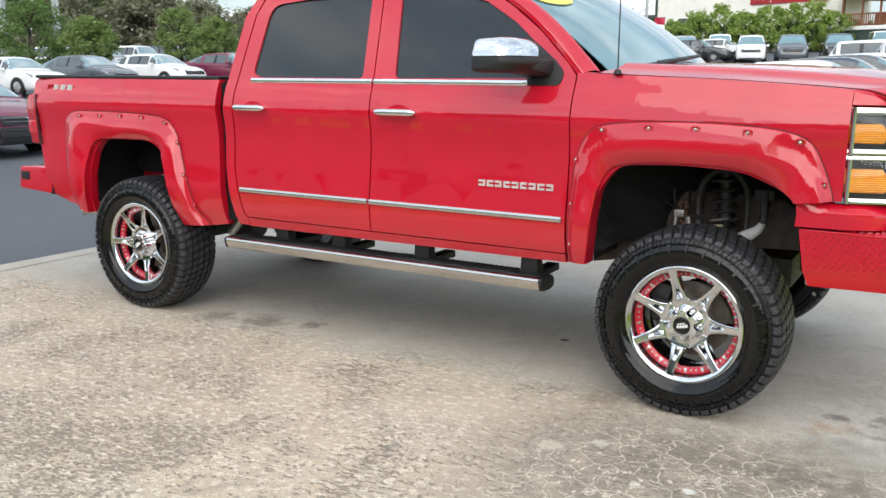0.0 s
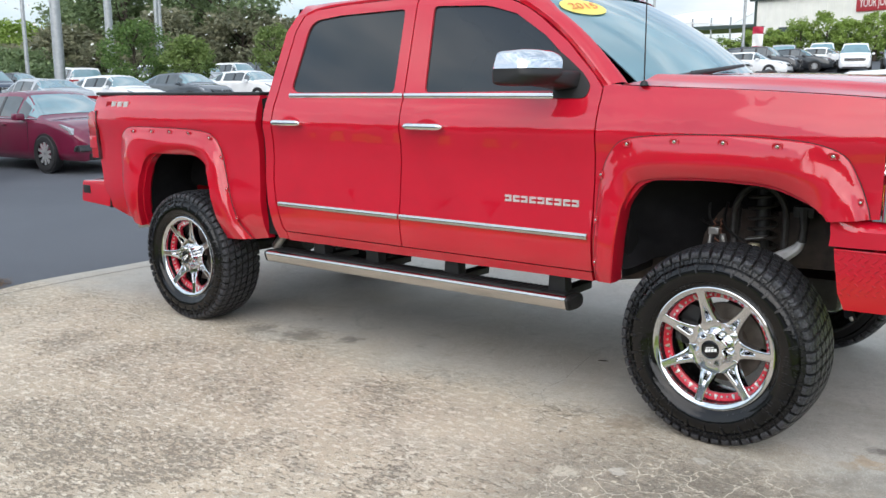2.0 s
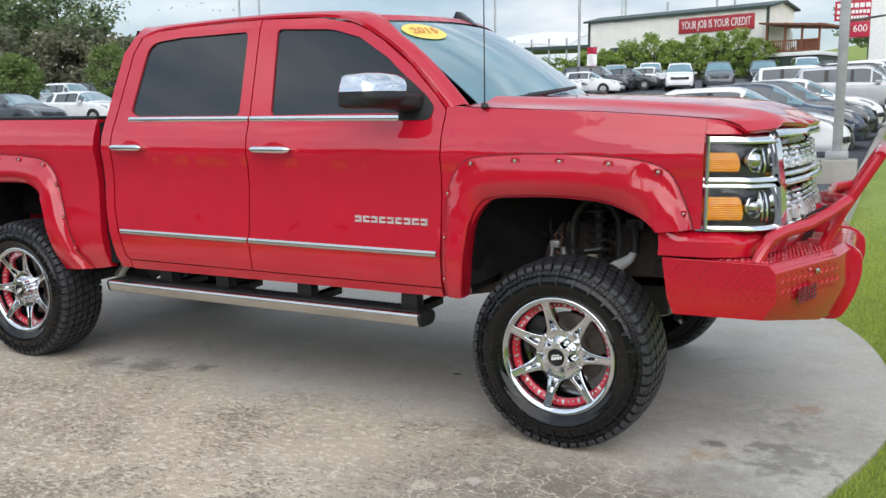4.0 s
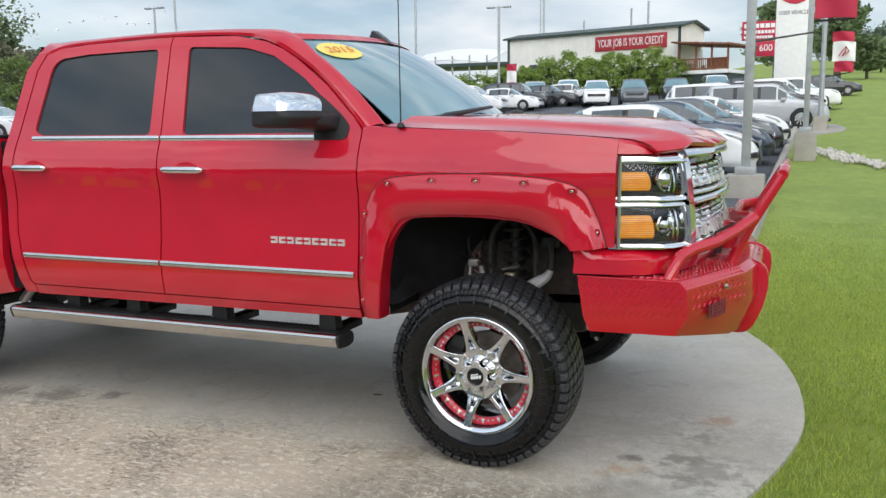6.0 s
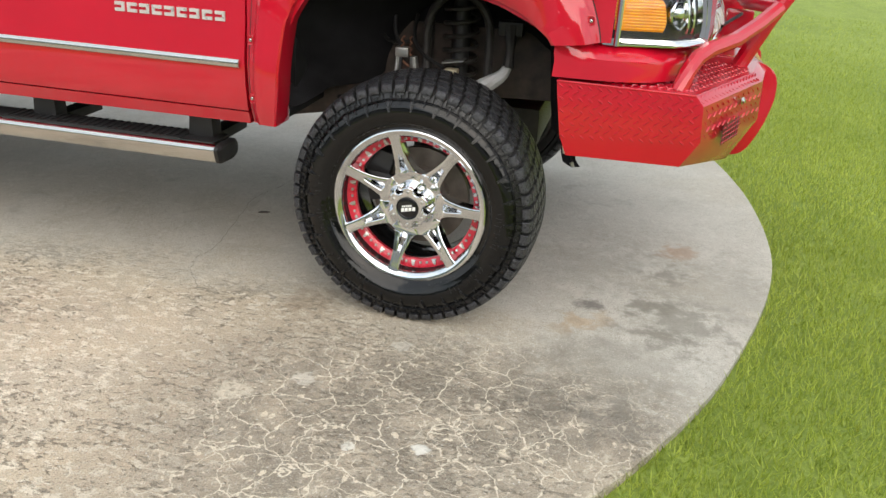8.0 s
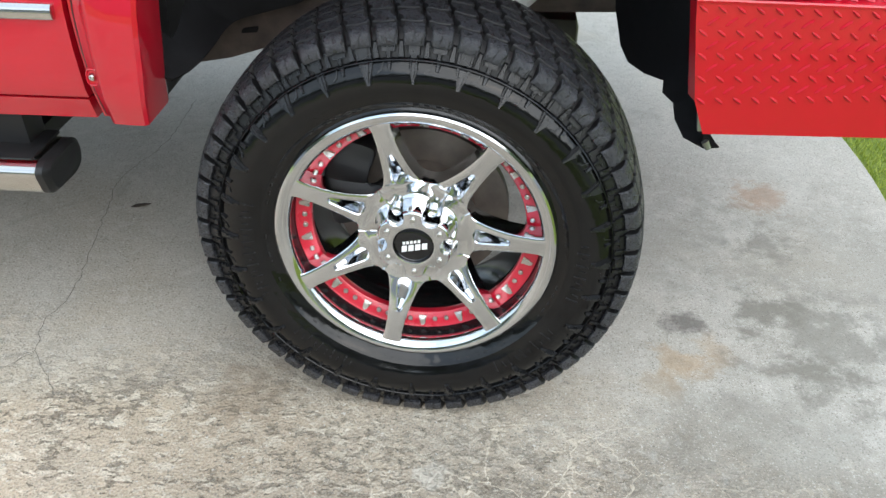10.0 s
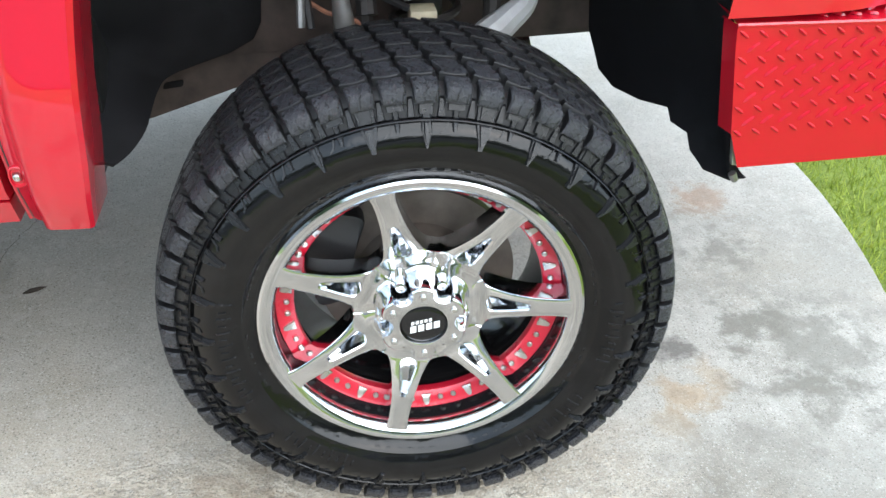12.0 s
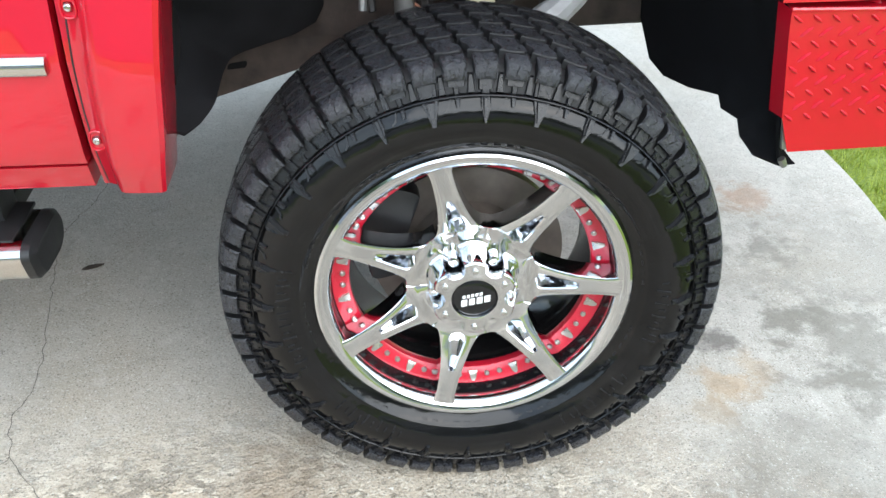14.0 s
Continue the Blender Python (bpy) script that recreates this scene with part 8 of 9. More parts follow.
    vm = [bm.verts.new((-6.1 + (x + 6.1) * 0.8, -1.4 + (y + 1.4) * 0.8, 0.06)) for x, y in ring]
    n = len(vs)
    for k in range(n):
        bm.faces.new((vs[k], vs[(k + 1) % n], vm[(k + 1) % n], vm[k]))
        bm.faces.new((vm[k], vm[(k + 1) % n], ctr))
    mulch = Mat("pine_straw")
    mulch.to("Base Color", mulch.ramp(mulch.noise(30, 7, 0.7, mulch.coord("Object", (1, 2.5, 1))), (0.35, (0.11, 0.065, 0.038)), (0.65, (0.34, 0.23, 0.145)))).put("Roughness", 0.95)
    mulch.bump(mulch.noise(45, 6, 0.7, mulch.coord("Object", (1, 2.5, 1))), 1.0, 0.02)
    tagged(finish("mulch_bed", bm, mulch.m), "brown pine-straw mulch beside the pad", "mulch", kind="structure")
    rng = np.random.default_rng(33)
    vv, ff = [], []
    for k in range(5000):
        t, u = rng.random() * 2 * math.pi, math.sqrt(rng.random())
        i = int(t / (2 * math.pi) * n) % n
        x, y = -6.1 + (ring[i][0] + 6.1) * u * 1.02, -1.4 + (ring[i][1] + 1.4) * u * 1.02
        z = 0.10 - 0.13 * u ** 3 + 0.015
        a, L = rng.random() * 3.14, 0.04 + 0.06 * rng.random()
        dx, dy, dz = math.cos(a) * L, math.sin(a) * L, rng.normal() * 0.02
        b = len(vv)
        vv += [(x - dx, y - dy, z - dz), (x + dy * 0.04, y - dx * 0.04, z), (x + dx, y + dy, z + dz)]
        ff.append((b, b + 1, b + 2))
    me = bpy.data.meshes.new("pine_straw")
    me.from_pydata(vv, [], ff)
    me.materials.append(mulch.m)
    tagged(new("pine_straw", me), "loose brown pine needles", "pine straw", kind="stuff")
    cs = []
    for k in range(70):
        d = rng.normal(size=3)
        d /= np.linalg.norm(d)
        cs.append((d[0] * 0.30, d[1] * 0.30, 0.30 + d[2] * 0.22))
    bush = empty("bush", Matrix.Translation((-5.34, -1.20, 0.02)))
    tagged(bush, "small clipped green bush in brown mulch", "bush")
    bm = bmesh.new()
    tube(bm, [(0, 0, 0), (0.01, 0, 0.3)], [0.03, 0.015], 7)
    part("stem", bm, BARK, bush)
    leaves("foliage", cs, [0.11] * 70, 60, 0.022, rng, LEAF_HEDGE, bush)


def build_grass():
    """Blades near the pad edge; past that the lawn's own surface takes over."""
    rng = np.random.default_rng(77)
    edge = np.array(PAD_EDGE)
    n = 520000
    x = rng.uniform(-0.6, 6.5, n)
    y = -2.2 + 11.5 * rng.random(n) ** 1.5
    d = np.full(n, 1e9)
    for (ex, ey) in edge[::2]:
        d = np.minimum(d, (x - ex) ** 2 + (y - ey) ** 2)
    d = np.sqrt(d)
    # keep what lies outside the slab
    ins = np.zeros(n, bool)
    for (x0, y0), (x1, y1) in zip(edge, np.roll(edge, -1, 0)):
        c = (y0 > y) != (y1 > y)
        ins ^= c & (x < x0 + (y - y0) / (y1 - y0 + 1e-12) * (x1 - x0))
    keep = ~ins & (rng.random(n) < np.clip(1.25 - d / 4.0, 0.15, 1.0))
    x, y = x[keep], y[keep]
    m = len(x)
    h = 0.020 + 0.026 * rng.random(m)
    a = rng.random(m) * 2 * math.pi
    lean = rng.normal(size=(m, 2)) * 0.016
    z = np.array([lawn_height(float(u), float(v)) for u, v in zip(x, y)])
    w = 0.0017 + 0.0011 * rng.random(m)
    v = np.empty((m, 3, 3))
    v[:, 0] = np.stack([x - np.cos(a) * w, y - np.sin(a) * w, z], 1)
    v[:, 1] = np.stack([x + np.cos(a) * w, y + np.sin(a) * w, z], 1)
    v[:, 2] = np.stack([x + lean[:, 0], y + lean[:, 1], z + h], 1)
    me = bpy.data.meshes.new("grass")
    me.from_pydata(v.reshape(-1, 3).tolist(), [], np.arange(3 * m).reshape(-1, 3).tolist())
    me.materials.append(m_leaf("grass_blade", (0.215, 0.300, 0.036), (0.640, 0.710, 0.150)))
    tagged(new("grass", me), "short green lawn blades along the pad", "grass", kind="stuff")


# ---- poles, signs and the white building ----
GALV = plain("galvanised_steel", (0.42, 0.44, 0.45), 0.5, 0.6, 0.15, 6)
SIDING = plain("cream_metal_siding", (0.85, 0.84, 0.77), 0.6, 0, 0.06, 1.0)
GREEN_TRIM = plain("dark_green_trim", (0.035, 0.060, 0.050), 0.5, 0, 0.1, 3)
CEDAR = plain("cedar_deck", (0.24, 0.095, 0.050), 0.8, 0, 0.25, 5)
BANNER_RED = plain("banner_red", (0.50, 0.018, 0.055), 0.6, 0, 0.1, 3)
STONE = plain("pale_stone", (0.56, 0.53, 0.47), 0.9, 0, 0.25, 5, 0.4)


def light_pole(x, y, h, r, heads, label):
    base = empty("light_pole", Matrix.Translation((x, y, rise(x, y) - 0.03)))
    tagged(base, label, "light pole", "lot light poles")
    bm = bmesh.new()
    tube(bm, [(0, 0, 0), (0, 0, h)], [r, r * 0.75], 12)
    part("shaft", bm, GALV, base)
    bm = bmesh.new()
    box(bm, -r * 2.4, r * 2.4, -r * 2.4, r * 2.4, 0, 0.55, 0.03)
    part("footing", bm, PALE, base)
    for k in range(heads):
        s = -1 if k else 1
        bm = bmesh.new()
        tube(bm, [(0, 0, h - 0.15), (s * 0.45, 0, h - 0.10)], 0.04, 8)
        part("arm", bm, GALV, base)
        bm = bmesh.new()
        box(bm, *sorted((s * 0.40, s * 1.05)), -0.20, 0.20, h - 0.16, h - 0.02, 0.04)
        part("lamp_head", bm, GALV, base)
    return base


def square_pole(x, y, h, w, foot_h, foot_w, label):
    base = empty("banner_pole", Matrix.Translation((x, y, rise(x, y) - 0.06)))
    tagged(base, label, "pole", "banner poles")
    bm = bmesh.new()
    box(bm, -foot_w / 2, foot_w / 2, -foot_w / 2, foot_w / 2, 0, foot_h, 0.04)
    part("footing", bm, PALE, base, "stained concrete footing")
    bm = bmesh.new()
    box(bm, -w * 1.15, w * 1.15, -w * 1.15, w * 1.15, foot_h, foot_h + 0.13, 0.01)
    part("base_plate", bm, GALV, base)
    bm = bmesh.new()
    box(bm, -w / 2, w / 2, -w / 2, w / 2, foot_h + 0.13, h, 0.012)
    part("shaft", bm, GALV, base)
    return base


def cloth(name, x0, x1, z0, z1, y, material, parent, wave=0.06, label=""):
    bm = bmesh.new()
    bent_grid(bm, lambda u, v: (x0 + (x1 - x0) * u, y + wave * math.sin(5 * u + 2.5 * v), z0 + (z1 - z0) * v + 0.02 * math.sin(4 * u)), 14, 10)
    return thick(part(name, bm, material, parent, label), 0.004)


def build_poles():
    p = square_pole(0.57, 11.9, 7.0, 0.145, 0.42, 0.62, "square galvanised pole on a concrete footing in the grass")
    bm = bmesh.new()
    tube(bm, [(0, 0, 2.60), (1.1, 6.3, 3.28)], 0.02, 6)
    part("arm", bm, BLACK, p)
    q = square_pole(1.56, 19.3, 8.0, 0.125, 0.70, 0.50, "square galvanised pole with a red banner")
    bm = bmesh.new()
    tube(bm, [(0.0, 0, 3.30), (0.95, 0, 3.34)], 0.025, 6)
    part("arm", bm, BLACK, q)
    cloth("banner", 0.08, 0.98, 3.36, 4.75, 0, BANNER_RED, q, 0.05, "plain red banner")
    r = light_pole(2.18, 31.6, 7.5, 0.10, 0, "slim steel pole with a red and white pennant")
    bm = bmesh.new()
    tube(bm, [(0, 0, 1.95), (0.95, -0.1, 2.10)], 0.02, 6)
    part("arm", bm, BLACK, r)
    cloth("pennant", 0.38, 1.02, 2.12, 2.50, 0, BANNER_RED, r, 0.05)
    cloth("pennant", 0.30, 1.06, 2.50, 3.20, 0, WHITE, r, 0.05)
    cloth("pennant", 0.28, 1.00, 3.20, 3.55, 0, BANNER_RED, r, 0.05)
    bm = bmesh.new()
    for a in (0, 1):
        tube(bm, [(0.50 + 0.12 * a, -0.07, 2.68), (0.60 + 0.12 * a, -0.07, 2.86), (0.74, -0.07, 3.02), (0.84 - 0.12 * a, -0.07, 2.84), (0.62, -0.07, 2.70)], 0.018, 5)
    part("pennant_mark", bm, BANNER_RED, r)
    far = light_pole(-22.0, 67.3, 7.9, 0.13, 2, "tall grey lot light with a red and white pennant")
    for z0, z1, mat in ((1.00, 1.60, BANNER_RED), (1.60, 2.55, WHITE), (2.55, 3.10, BANNER_RED)):
        cloth("pennant", 0.75, 1.60, z0, z1, -0.2, mat, far, 0.05)
    bm = bmesh.new()
    tube(bm, [(0, 0, 3.08), (1.65, -0.2, 3.10)], 0.03, 6)
    part("arm", bm, BLACK, far)
    light_pole(-43.2, 28.3, 6.0, 0.12, 1, "grey lot light with one head")
    light_pole(-51.6, 24.6, 12, 0.13, 2, "tall slim grey lot light")
    light_pole(-39.5, 25.4, 11, 0.11, 2, "tall slim grey lot light")
    light_pole(-54.0, 63.0, 9.5, 0.12, 2, "tall slim grey lot light")
    light_pole(-40.3, 20.2, 14, 0.27, 0, "thick galvanised sign pole behind parked cars")
    light_pole(-42.5, 24.5, 14, 0.23, 0, "thick galvanised sign pole behind parked cars")
    light_pole(-62.0, 76.0, 15, 0.13, 1, "slender distant grey mast")
    light_pole(-46.0, 105.0, 24, 0.16, 0, "slender distant grey mast")
    # lattice mast far behind
    mast = empty("radio_mast", Matrix.Translation((-52.0, 190.0, rise(-52, 190))))
    tagged(mast, "slender lattice radio mast on the skyline", "mast")
    for sx, sy in ((-0.5, -0.3), (0.5, -0.3), (0, 0.5)):
        bm = bmesh.new()
        tube(bm, [(sx, sy, 0), (sx, sy, 42)], 0.09, 5)
        part("leg", bm, GALV, mast)
    bm = bmesh.new()
    for k in range(40):
        tube(bm, [(-0.5, -0.3, k * 1.05), (0.5, -0.3, k * 1.05 + 0.5), (-0.5, -0.3, k * 1.05 + 1.05)], 0.05, 4)
    part("lattice", bm, GALV, mast)
    # power poles along the road
    for k, (x, y) in enumerate([(16.5, 120), (21, 150), (27, 185)]):
        b = empty("power_pole", Matrix.Translation((x, y, rise(x, y))))
        tagged(b, "wooden power pole beside the far road", "power pole", "roadside poles")
        bm = bmesh.new()
        tube(bm, [(0, 0, 0), (0, 0, 9)], [0.16, 0.11], 8)
        part("post", bm, BARK, b)
        bm = bmesh.new()
        box(bm, -1.1, 1.1, -0.06, 0.06, 8.1, 8.25)
        part("cross_arm", bm, BARK, b)


def build_signs():
    y = 58.4
    z = rise(1, y)
    s = empty("pylon_sign", Matrix.Translation((1.02, y, z)))
    tagged(s, "tall white pylon sign on grass", "sign")
    bm = bmesh.new()
    box(bm, -1.12, 1.12, -0.25, 0.25, 0.0, 10.5, 0.05)
    part("panel", bm, WHITE, s)
    text_mesh("lettering", "USED VEHICLES", 0.36, plain("grey_print", (0.10, 0.11, 0.12), 0.5), pose(0.0, -0.27, 5.62, 90, 0, 0), s, 0.78)
    bm = bmesh.new()
    ring = smooth_line([(-0.85, 6.55), (0, 6.95), (0.85, 6.55), (0, 6.15)], 8, True)
    prism(bm, ring, -0.29, -0.24)
    part("oval", bm, BANNER_RED, s, "dark red oval plate")
    bm = bmesh.new()
    for k in range(9):
        box(bm, -0.62 + 0.14 * k, -0.53 + 0.14 * k, -0.31, -0.28, 6.44, 6.64)
    part("oval_bars", bm, WHITE, s)
    b = empty("roadside_sign", Matrix.Translation((-2.4, 91.0, rise(-2, 91))))
    tagged(b, "red roadside sign with white lettering on a post", "sign")
    zz = -rise(-2, 91)
    bm = bmesh.new()
    box(bm, 1.45, 1.62, -0.08, 0.08, 0, 10.8 + zz)
    part("post", bm, GREEN_TRIM, b)
    bm = bmesh.new()
    box(bm, -1.6, 1.6, -0.1, 0.1, 9.45 + zz, 11.3 + zz, 0.02)
    part("upper_board", bm, BANNER_RED, b)
    bm = bmesh.new()
    box(bm, -0.2, 1.6, -0.1, 0.1, 7.85 + zz, 9.35 + zz, 0.02)
    part("lower_board", bm, BANNER_RED, b)
    for r, (w, z0, h) in enumerate(((0.40, 10.65, 0.42), (0.26, 10.10, 0.32), (0.20, 9.62, 0.26))):
        bm = bmesh.new()
        k = 0
        while -1.4 + k * w * 1.25 < 1.25:
            box(bm, -1.4 + k * w * 1.25, -1.4 + k * w * 1.25 + w, -0.14, -0.08, z0 + zz, z0 + h + zz)
            k += 1
        part("print_line", bm, WHITE, b)
    text_mesh("price", "600", 0.95, WHITE, pose(0.72, -0.13, 8.65 + zz, 90, 0, 0), b, 0.9)


def build_house():
    """Long cream metal building with a gable end and a cedar porch."""
    R, L = Vector((-8.2, 75.6, 0)), Vector((-25.6, 81.2, 0))
    u = (R - L).normalized()
    n = Vector((u.y, -u.x, 0))
    if n.y > 0:
        n = -n
    length = (R - L).length
    M = Matrix(((u.x, -n.x, 0, L.x), (u.y, -n.y, 0, L.y), (0, 0, 1, 0), (0, 0, 0, 1)))
    z0, z1, zr = 2.6, 9.75, 10.25
    depth = 5.0
    h = empty("metal_building", M)
    tagged(h, "long cream metal building with green trim and a red banner", "building")
    bm = bmesh.new()
    box(bm, 0, length, 0, 0.25, z0, z1)
    part("wall", bm, SIDING, h)
    bm = bmesh.new()
    prof = [(0.25, z0), (0.25, z1 - 0.02), (depth / 2, zr - 0.03), (depth, z1 - 0.02), (depth, z0)]
    a = [bm.verts.new((length - 0.02, y, z)) for y, z in prof]
    c = [bm.verts.new((length - 0.25, y, z)) for y, z in prof]
    bm.faces.new(a)
    bm.faces.new(c[::-1])
    for k in range(5):
        bm.faces.new((a[k], c[k], c[(k + 1) % 5], a[(k + 1) % 5]))
    part("gable_wall", bm, SIDING, h)
    bm = bmesh.new()
    prof = [(-0.35, z1 + 0.02), (depth / 2, zr + 0.10), (depth + 0.35, z1 + 0.02), (depth + 0.35, z1 - 0.16), (depth / 2, zr - 0.06), (-0.35, z1 - 0.16)]
    a = [bm.verts.new((-0.4, y, z)) for y, z in prof]
    c = [bm.verts.new((length + 0.4, y, z)) for y, z in prof]
    bm.faces.new(a)
    bm.faces.new(c[::-1])
    for k in range(6):
        bm.faces.new((a[k], c[k], c[(k + 1) % 6], a[(k + 1) % 6]))
    part("roof", bm, GREEN_TRIM, h)
    for x in (0.1, length - 0.05):
        bm = bmesh.new()
        box(bm, x - 0.12, x + 0.12, -0.08, 0.0, z0, z1)
        part("downpipe", bm, GREEN_TRIM, h)
    for k in range(24):
        bm = bmesh.new()
        x = 0.5 + k * (length - 1) / 23
        box(bm, x - 0.025, x + 0.025, -0.03, 0.002, z0, z1 - 0.16)
        part("siding_rib", bm, SIDING, h)
    bm = bmesh.new()
    box(bm, 2.6, 3.9, -0.06, 0.02, 5.6, 7.1, 0.02)
    win = part("window", bm, GREEN_TRIM, h)
    bm = bmesh.new()
    box(bm, 2.7, 3.8, -0.08, -0.05, 5.7, 7.0)
    part("pane", bm, CAR_GLASS, win)
    bm = bmesh.new()
    s0, s1 = length * 0.545, length * 0.935
    box(bm, s0, s1, -0.14, -0.04, 7.95, 9.25, 0.02)
    sign = part("banner_sign", bm, plain("sign_red", (0.42, 0.03, 0.04), 0.5), h, "red banner with white capitals")
    text_mesh("lettering", "YOUR JOB IS YOUR CREDIT", 0.98, WHITE, pose((s0 + s1) / 2, -0.16, 8.60, 90, 0, 0), sign, 0.54)
    for x, hh in ((7.5, 0.9), (12.5, 1.6), (14.2, 2.1)):
        bm = bmesh.new()
        tube(bm, [(x, 2.0, zr - 0.5), (x, 2.0, zr + hh)], 0.09, 8)
        part("vent_pipe", bm, GALV, h)
    # porch on the gable side
    pz = 5.75
    P = empty("cedar_porch", M)
    tagged(P, "red-brown cedar porch with posts and railing", "porch")
    bm = bmesh.new()
    box(bm, length + 0.1, length + 4.9, -1.2, 4.0, pz - 0.3, pz, 0.02)
    part("deck", bm, WHITE, P)
    bm = bmesh.new()
    box(bm, length + 0.1, length + 4.7, -1.0, 3.8, 2.6, pz - 0.3)
    part("skirt", bm, GREEN_TRIM, P)
    bm = bmesh.new()
    bent_grid(bm, lambda a, b: (length - 0.1 + 5.4 * a, -1.6 + 6.0 * b, 8.25 - 0.42 * a), 2, 2)
    thick(part("porch_roof", bm, CEDAR, P), 0.14)
    for x in (0.35, 1.9, 3.3, 4.7):
        bm = bmesh.new()
        box(bm, length + x - 0.07, length + x + 0.07, -1.07, -0.93, pz, 8.3 - 0.078 * x)
        part("post", bm, CEDAR, P)
    for zr2 in (pz + 0.95, pz + 0.12):
        bm = bmesh.new()
        box(bm, length + 0.3, length + 4.75, -1.05, -0.95, zr2 - 0.05, zr2 + 0.05)
        part("rail", bm, CEDAR, P)
    for k in range(26):
        bm = bmesh.new()
        x = length + 0.4 + k * 0.168
        box(bm, x - 0.025, x + 0.025, -1.03, -0.97, pz + 0.12, pz + 0.95)
        part("baluster", bm, CEDAR, P)
    bm = bmesh.new()
    box(bm, length + 2.9, length + 4.75, -0.94, -0.90, pz + 0.05, pz + 1.0)
    part("side_board", bm, CEDAR, P)
    # open metal canopy beyond
    c0 = empty("steel_canopy", Matrix.Translation((-38.0, 99.0, rise(-38, 99))))
    tagged(c0, "white barrel-roofed steel canopy behind the hedge", "canopy")
    bm = bmesh.new()
    bent_grid(bm, lambda a, b: (-6 + 11 * a, -3 + 8 * b, 4.3 + 1.9 * b + 0.5 * math.sin(math.pi * a)), 12, 3)
    thick(part("canopy_roof", bm, WHITE, c0), 0.12)
    for k in range(6):
        bm = bmesh.new()
        box(bm, -6 + 2.2 * k - 0.08, -6 + 2.2 * k + 0.08, -2.9, -2.74, 0, 5.2)
        part("column", bm, GALV, c0)
    bm = bmesh.new()
    box(bm, -6.5, 12, -3.0, 5.0, 3.9, 4.3)
    part("low_roof", bm, GREEN_TRIM, c0)


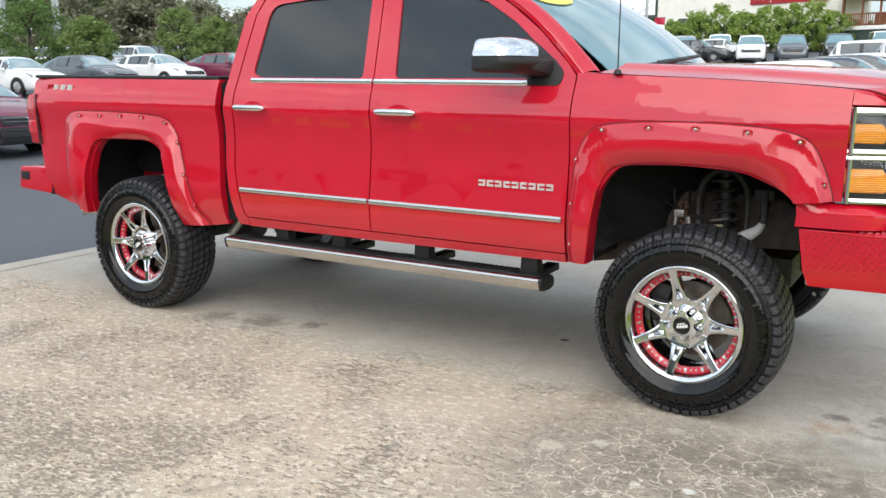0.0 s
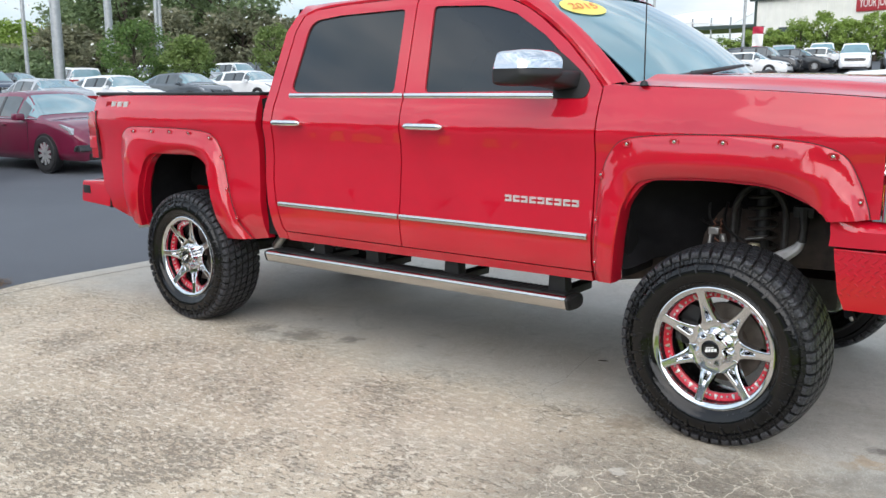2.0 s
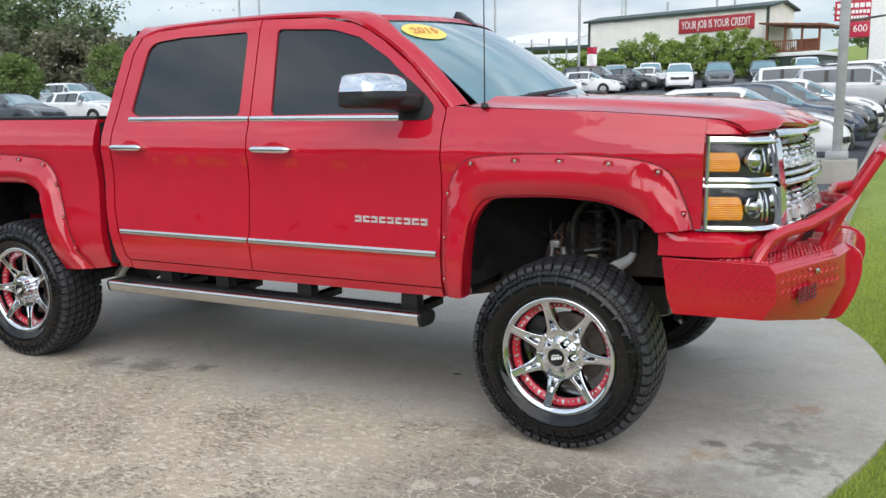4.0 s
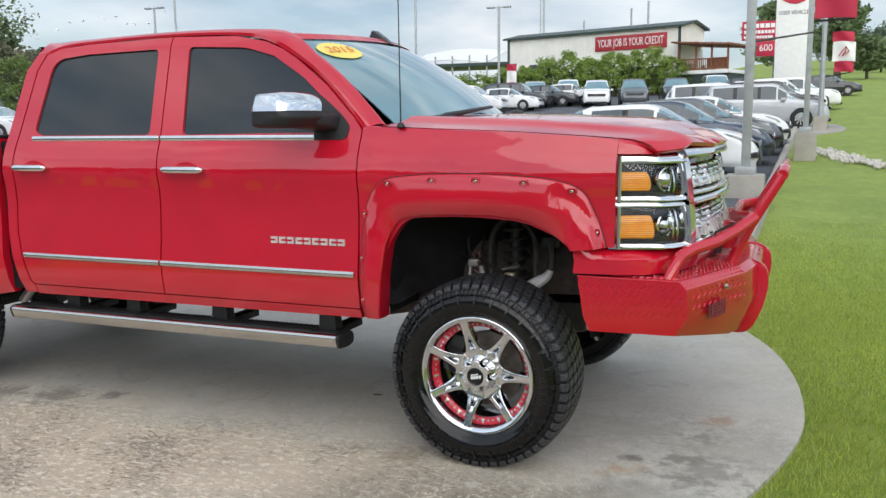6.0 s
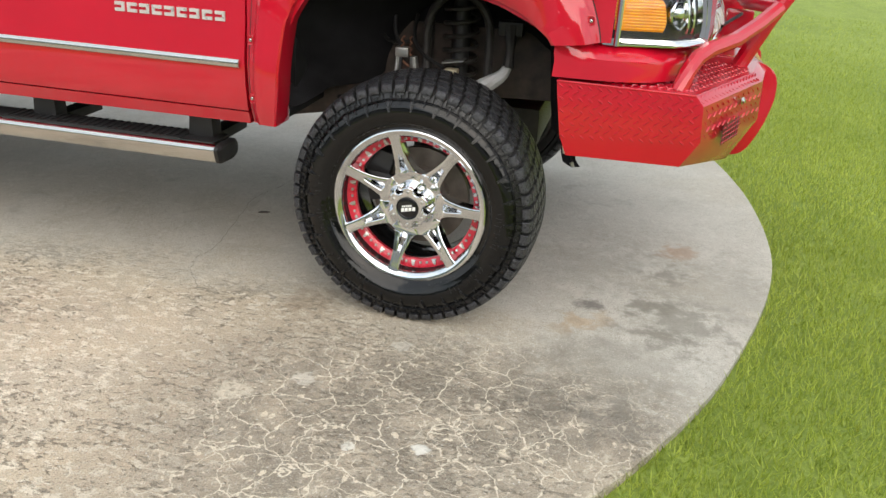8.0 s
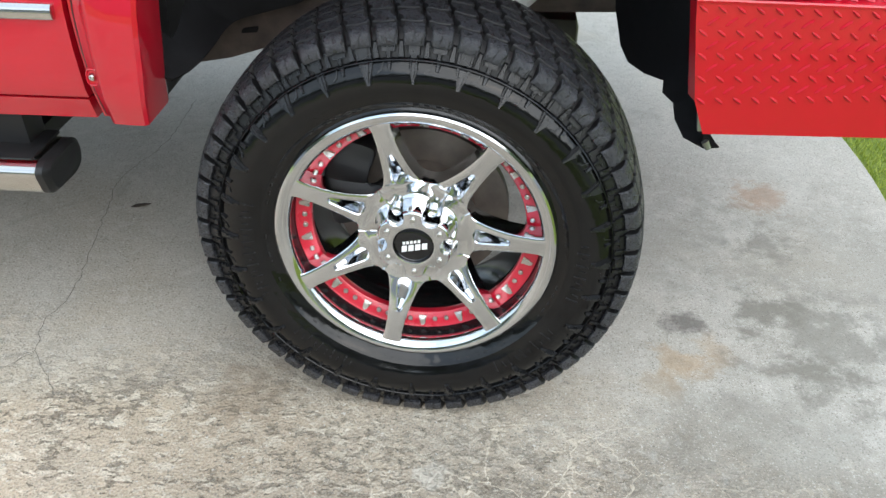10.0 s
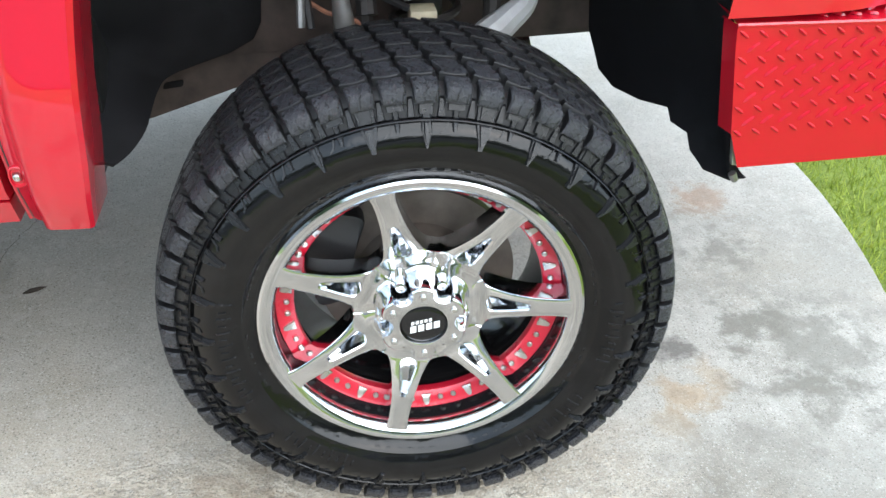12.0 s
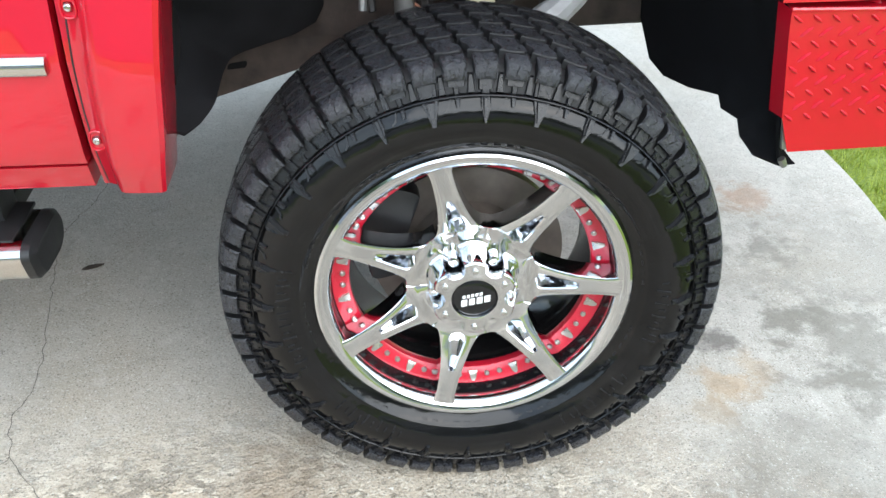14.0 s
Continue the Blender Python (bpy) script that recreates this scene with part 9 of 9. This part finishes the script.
def build_edges():
    # kerb along the lot, island under the silver car, rock-lined swale, far road
    bm = bmesh.new()
    rows = []
    for y in steps((7.2, 24, 24), (24, 60, 20)):
        x = 0.75 + 0.020 * (y - 6.8)
        z = rise(x, y) - 0.02
        rows.append([bm.verts.new(p) for p in ((x - 0.02, y, z - 0.1), (x, y, z + 0.10), (x + 0.03, y, z + 0.125), (x + 0.15, y, z + 0.125), (x + 0.18, y, z - 0.1))])
    for a, b in zip(rows, rows[1:]):
        for k in range(4):
            bm.faces.new((a[k], b[k], b[k + 1], a[k + 1]))
    tagged(finish("kerb", bm, PALE), "pale concrete kerb along the lot", "kerb", kind="structure")
    bm = bmesh.new()
    ring = smooth_line([(1.0, 29.0), (2.1, 29.4), (2.9, 31.0), (3.1, 33.0), (2.7, 35.5), (1.0, 36.5), (0.2, 33.5)], 6, True)
    top = [bm.verts.new((x, y, rise(x, y) + 0.02)) for x, y in ring]
    low = [bm.verts.new((x, y, rise(x, y) - 0.12)) for x, y in ring]
    bm.faces.new(top)
    for k in range(len(ring)):
        bm.faces.new((top[k], low[k], low[(k + 1) % len(ring)], top[(k + 1) % len(ring)]))
    tagged(finish("kerb_island", bm, PALE), "rounded pale concrete apron under a silver car", "kerb", kind="structure")
    rng = random.Random(4)
    base_bm = []
    for s in range(4):
        bm = bmesh.new()
        bmesh.ops.create_icosphere(bm, subdivisions=1, radius=0.5)
        for v in bm.verts:
            v.co *= 0.75 + 0.5 * rng.random()
            v.co.z *= 0.65
        base_bm.append(finish("stone", bm, STONE, None, "", 25))
    swale = empty("rock_swale", Matrix.Translation((0, 0, 0)))
    tagged(swale, "line of loose pale stones in the grass", "stones", kind="structure")
    for k in range(300):
        t = rng.random()
        x = 1.85 + 1.75 * t + rng.gauss(0, 0.16) * (1 - 0.4 * t)
        y = 21.6 - 5.4 * t + rng.gauss(0, 0.62) * (1 - 0.55 * t)
        sc = 0.07 + 0.10 * rng.random()
        m = Matrix.Translation((x, y, lawn_height(x, y) + 0.06)) @ pose(0, 0, 0, rng.uniform(-30, 30), rng.uniform(-30, 30), rng.uniform(0, 360)) @ Matrix.Scale(sc, 4)
        share("stone", base_bm[k % 4], swale, m)
    for o in base_bm:
        bpy.data.objects.remove(o)
    bm = bmesh.new()
    rows = []
    for y in steps((60, 300, 24)):
        x = 14 + 0.16 * (y - 100)
        rows.append([bm.verts.new((x + d, y, rise(x, y) + 0.02)) for d in (0, 7)])
    for a, b in zip(rows, rows[1:]):
        bm.faces.new((a[0], b[0], b[1], a[1]))
    tagged(finish("far_road", bm, PALE), "pale road beyond the verge", "road", kind="structure")
    # cracks in the slab and the joint by the apron
    for pts, w, deep in (([(-0.98, 1.60), (-0.97, 1.24), (-1.03, 0.98), (-1.00, 0.77), (-0.96, 0.55), (-0.93, 0.34), (-0.945, 0.22), (-0.92, 0.12), (-0.99, 0.00), (-0.97, -0.2)], 0.0009, 0), ([(-0.92, 0.12), (-0.86, 0.04), (-0.80, -0.03)], 0.0008, 0), ([(-0.92, 0.12), (-1.05, 0.05), (-1.12, 0.02)], 0.0007, 0),
                         ([(-5.42, -0.50), (-5.46, 0.5), (-5.44, 2.0), (-5.45, 4.4)], 0.006, 1)):
        bm = bmesh.new()
        line = smooth_line(pts, 8) if deep else [(x + 0.010 * noise.noise((x * 30, y * 30, 1)), y + 0.006 * noise.noise((x * 30, y * 30, 5))) for x, y in smooth_line(pts, 14)]
        rows = []
        for i, (x, y) in enumerate(line):
            ww = w * (1 if deep else 0.5 + 0.8 * abs(noise.noise((x * 25, y * 25, 2))) + 0.3)
            rows.append([bm.verts.new((x + d * ww, y, 0.0018)) for d in (-1, 1)])
        for a, b in zip(rows, rows[1:]):
            bm.faces.new((a[0], a[1], b[1], b[0]))
        tagged(finish("slab_crack" if not deep else "slab_joint", bm, plain("crack_dirt", (0.13, 0.12, 0.105), 0.95)), "thin dark crack in the concrete" if not deep else "straight joint in the concrete", "crack", kind="structure")
    # a dead leaf on the slab
    bm = bmesh.new()
    pts = [(-0.028, -0.004), (-0.01, 0.008), (0.012, 0.007), (0.030, 0.0), (0.010, -0.008), (-0.012, -0.009)]
    bm.faces.new([bm.verts.new((x, y, 0.004 + 0.006 * abs(y) * 60 * 0.1)) for x, y in pts])
    lf = finish("dead_leaf", bm, plain("dead_leaf_brown", (0.045, 0.030, 0.018), 0.8))
    lf.matrix_basis = pose(-0.909, 0.805, 0, 0, 0, 20)
    tagged(thick(lf, 0.003), "small curled brown dead leaf on concrete", "leaf")


build_ground()
build_edges()
build_planting()
build_house()
build_signs()
build_poles()
build_cars()
build_truck()
pad()
build_grass()
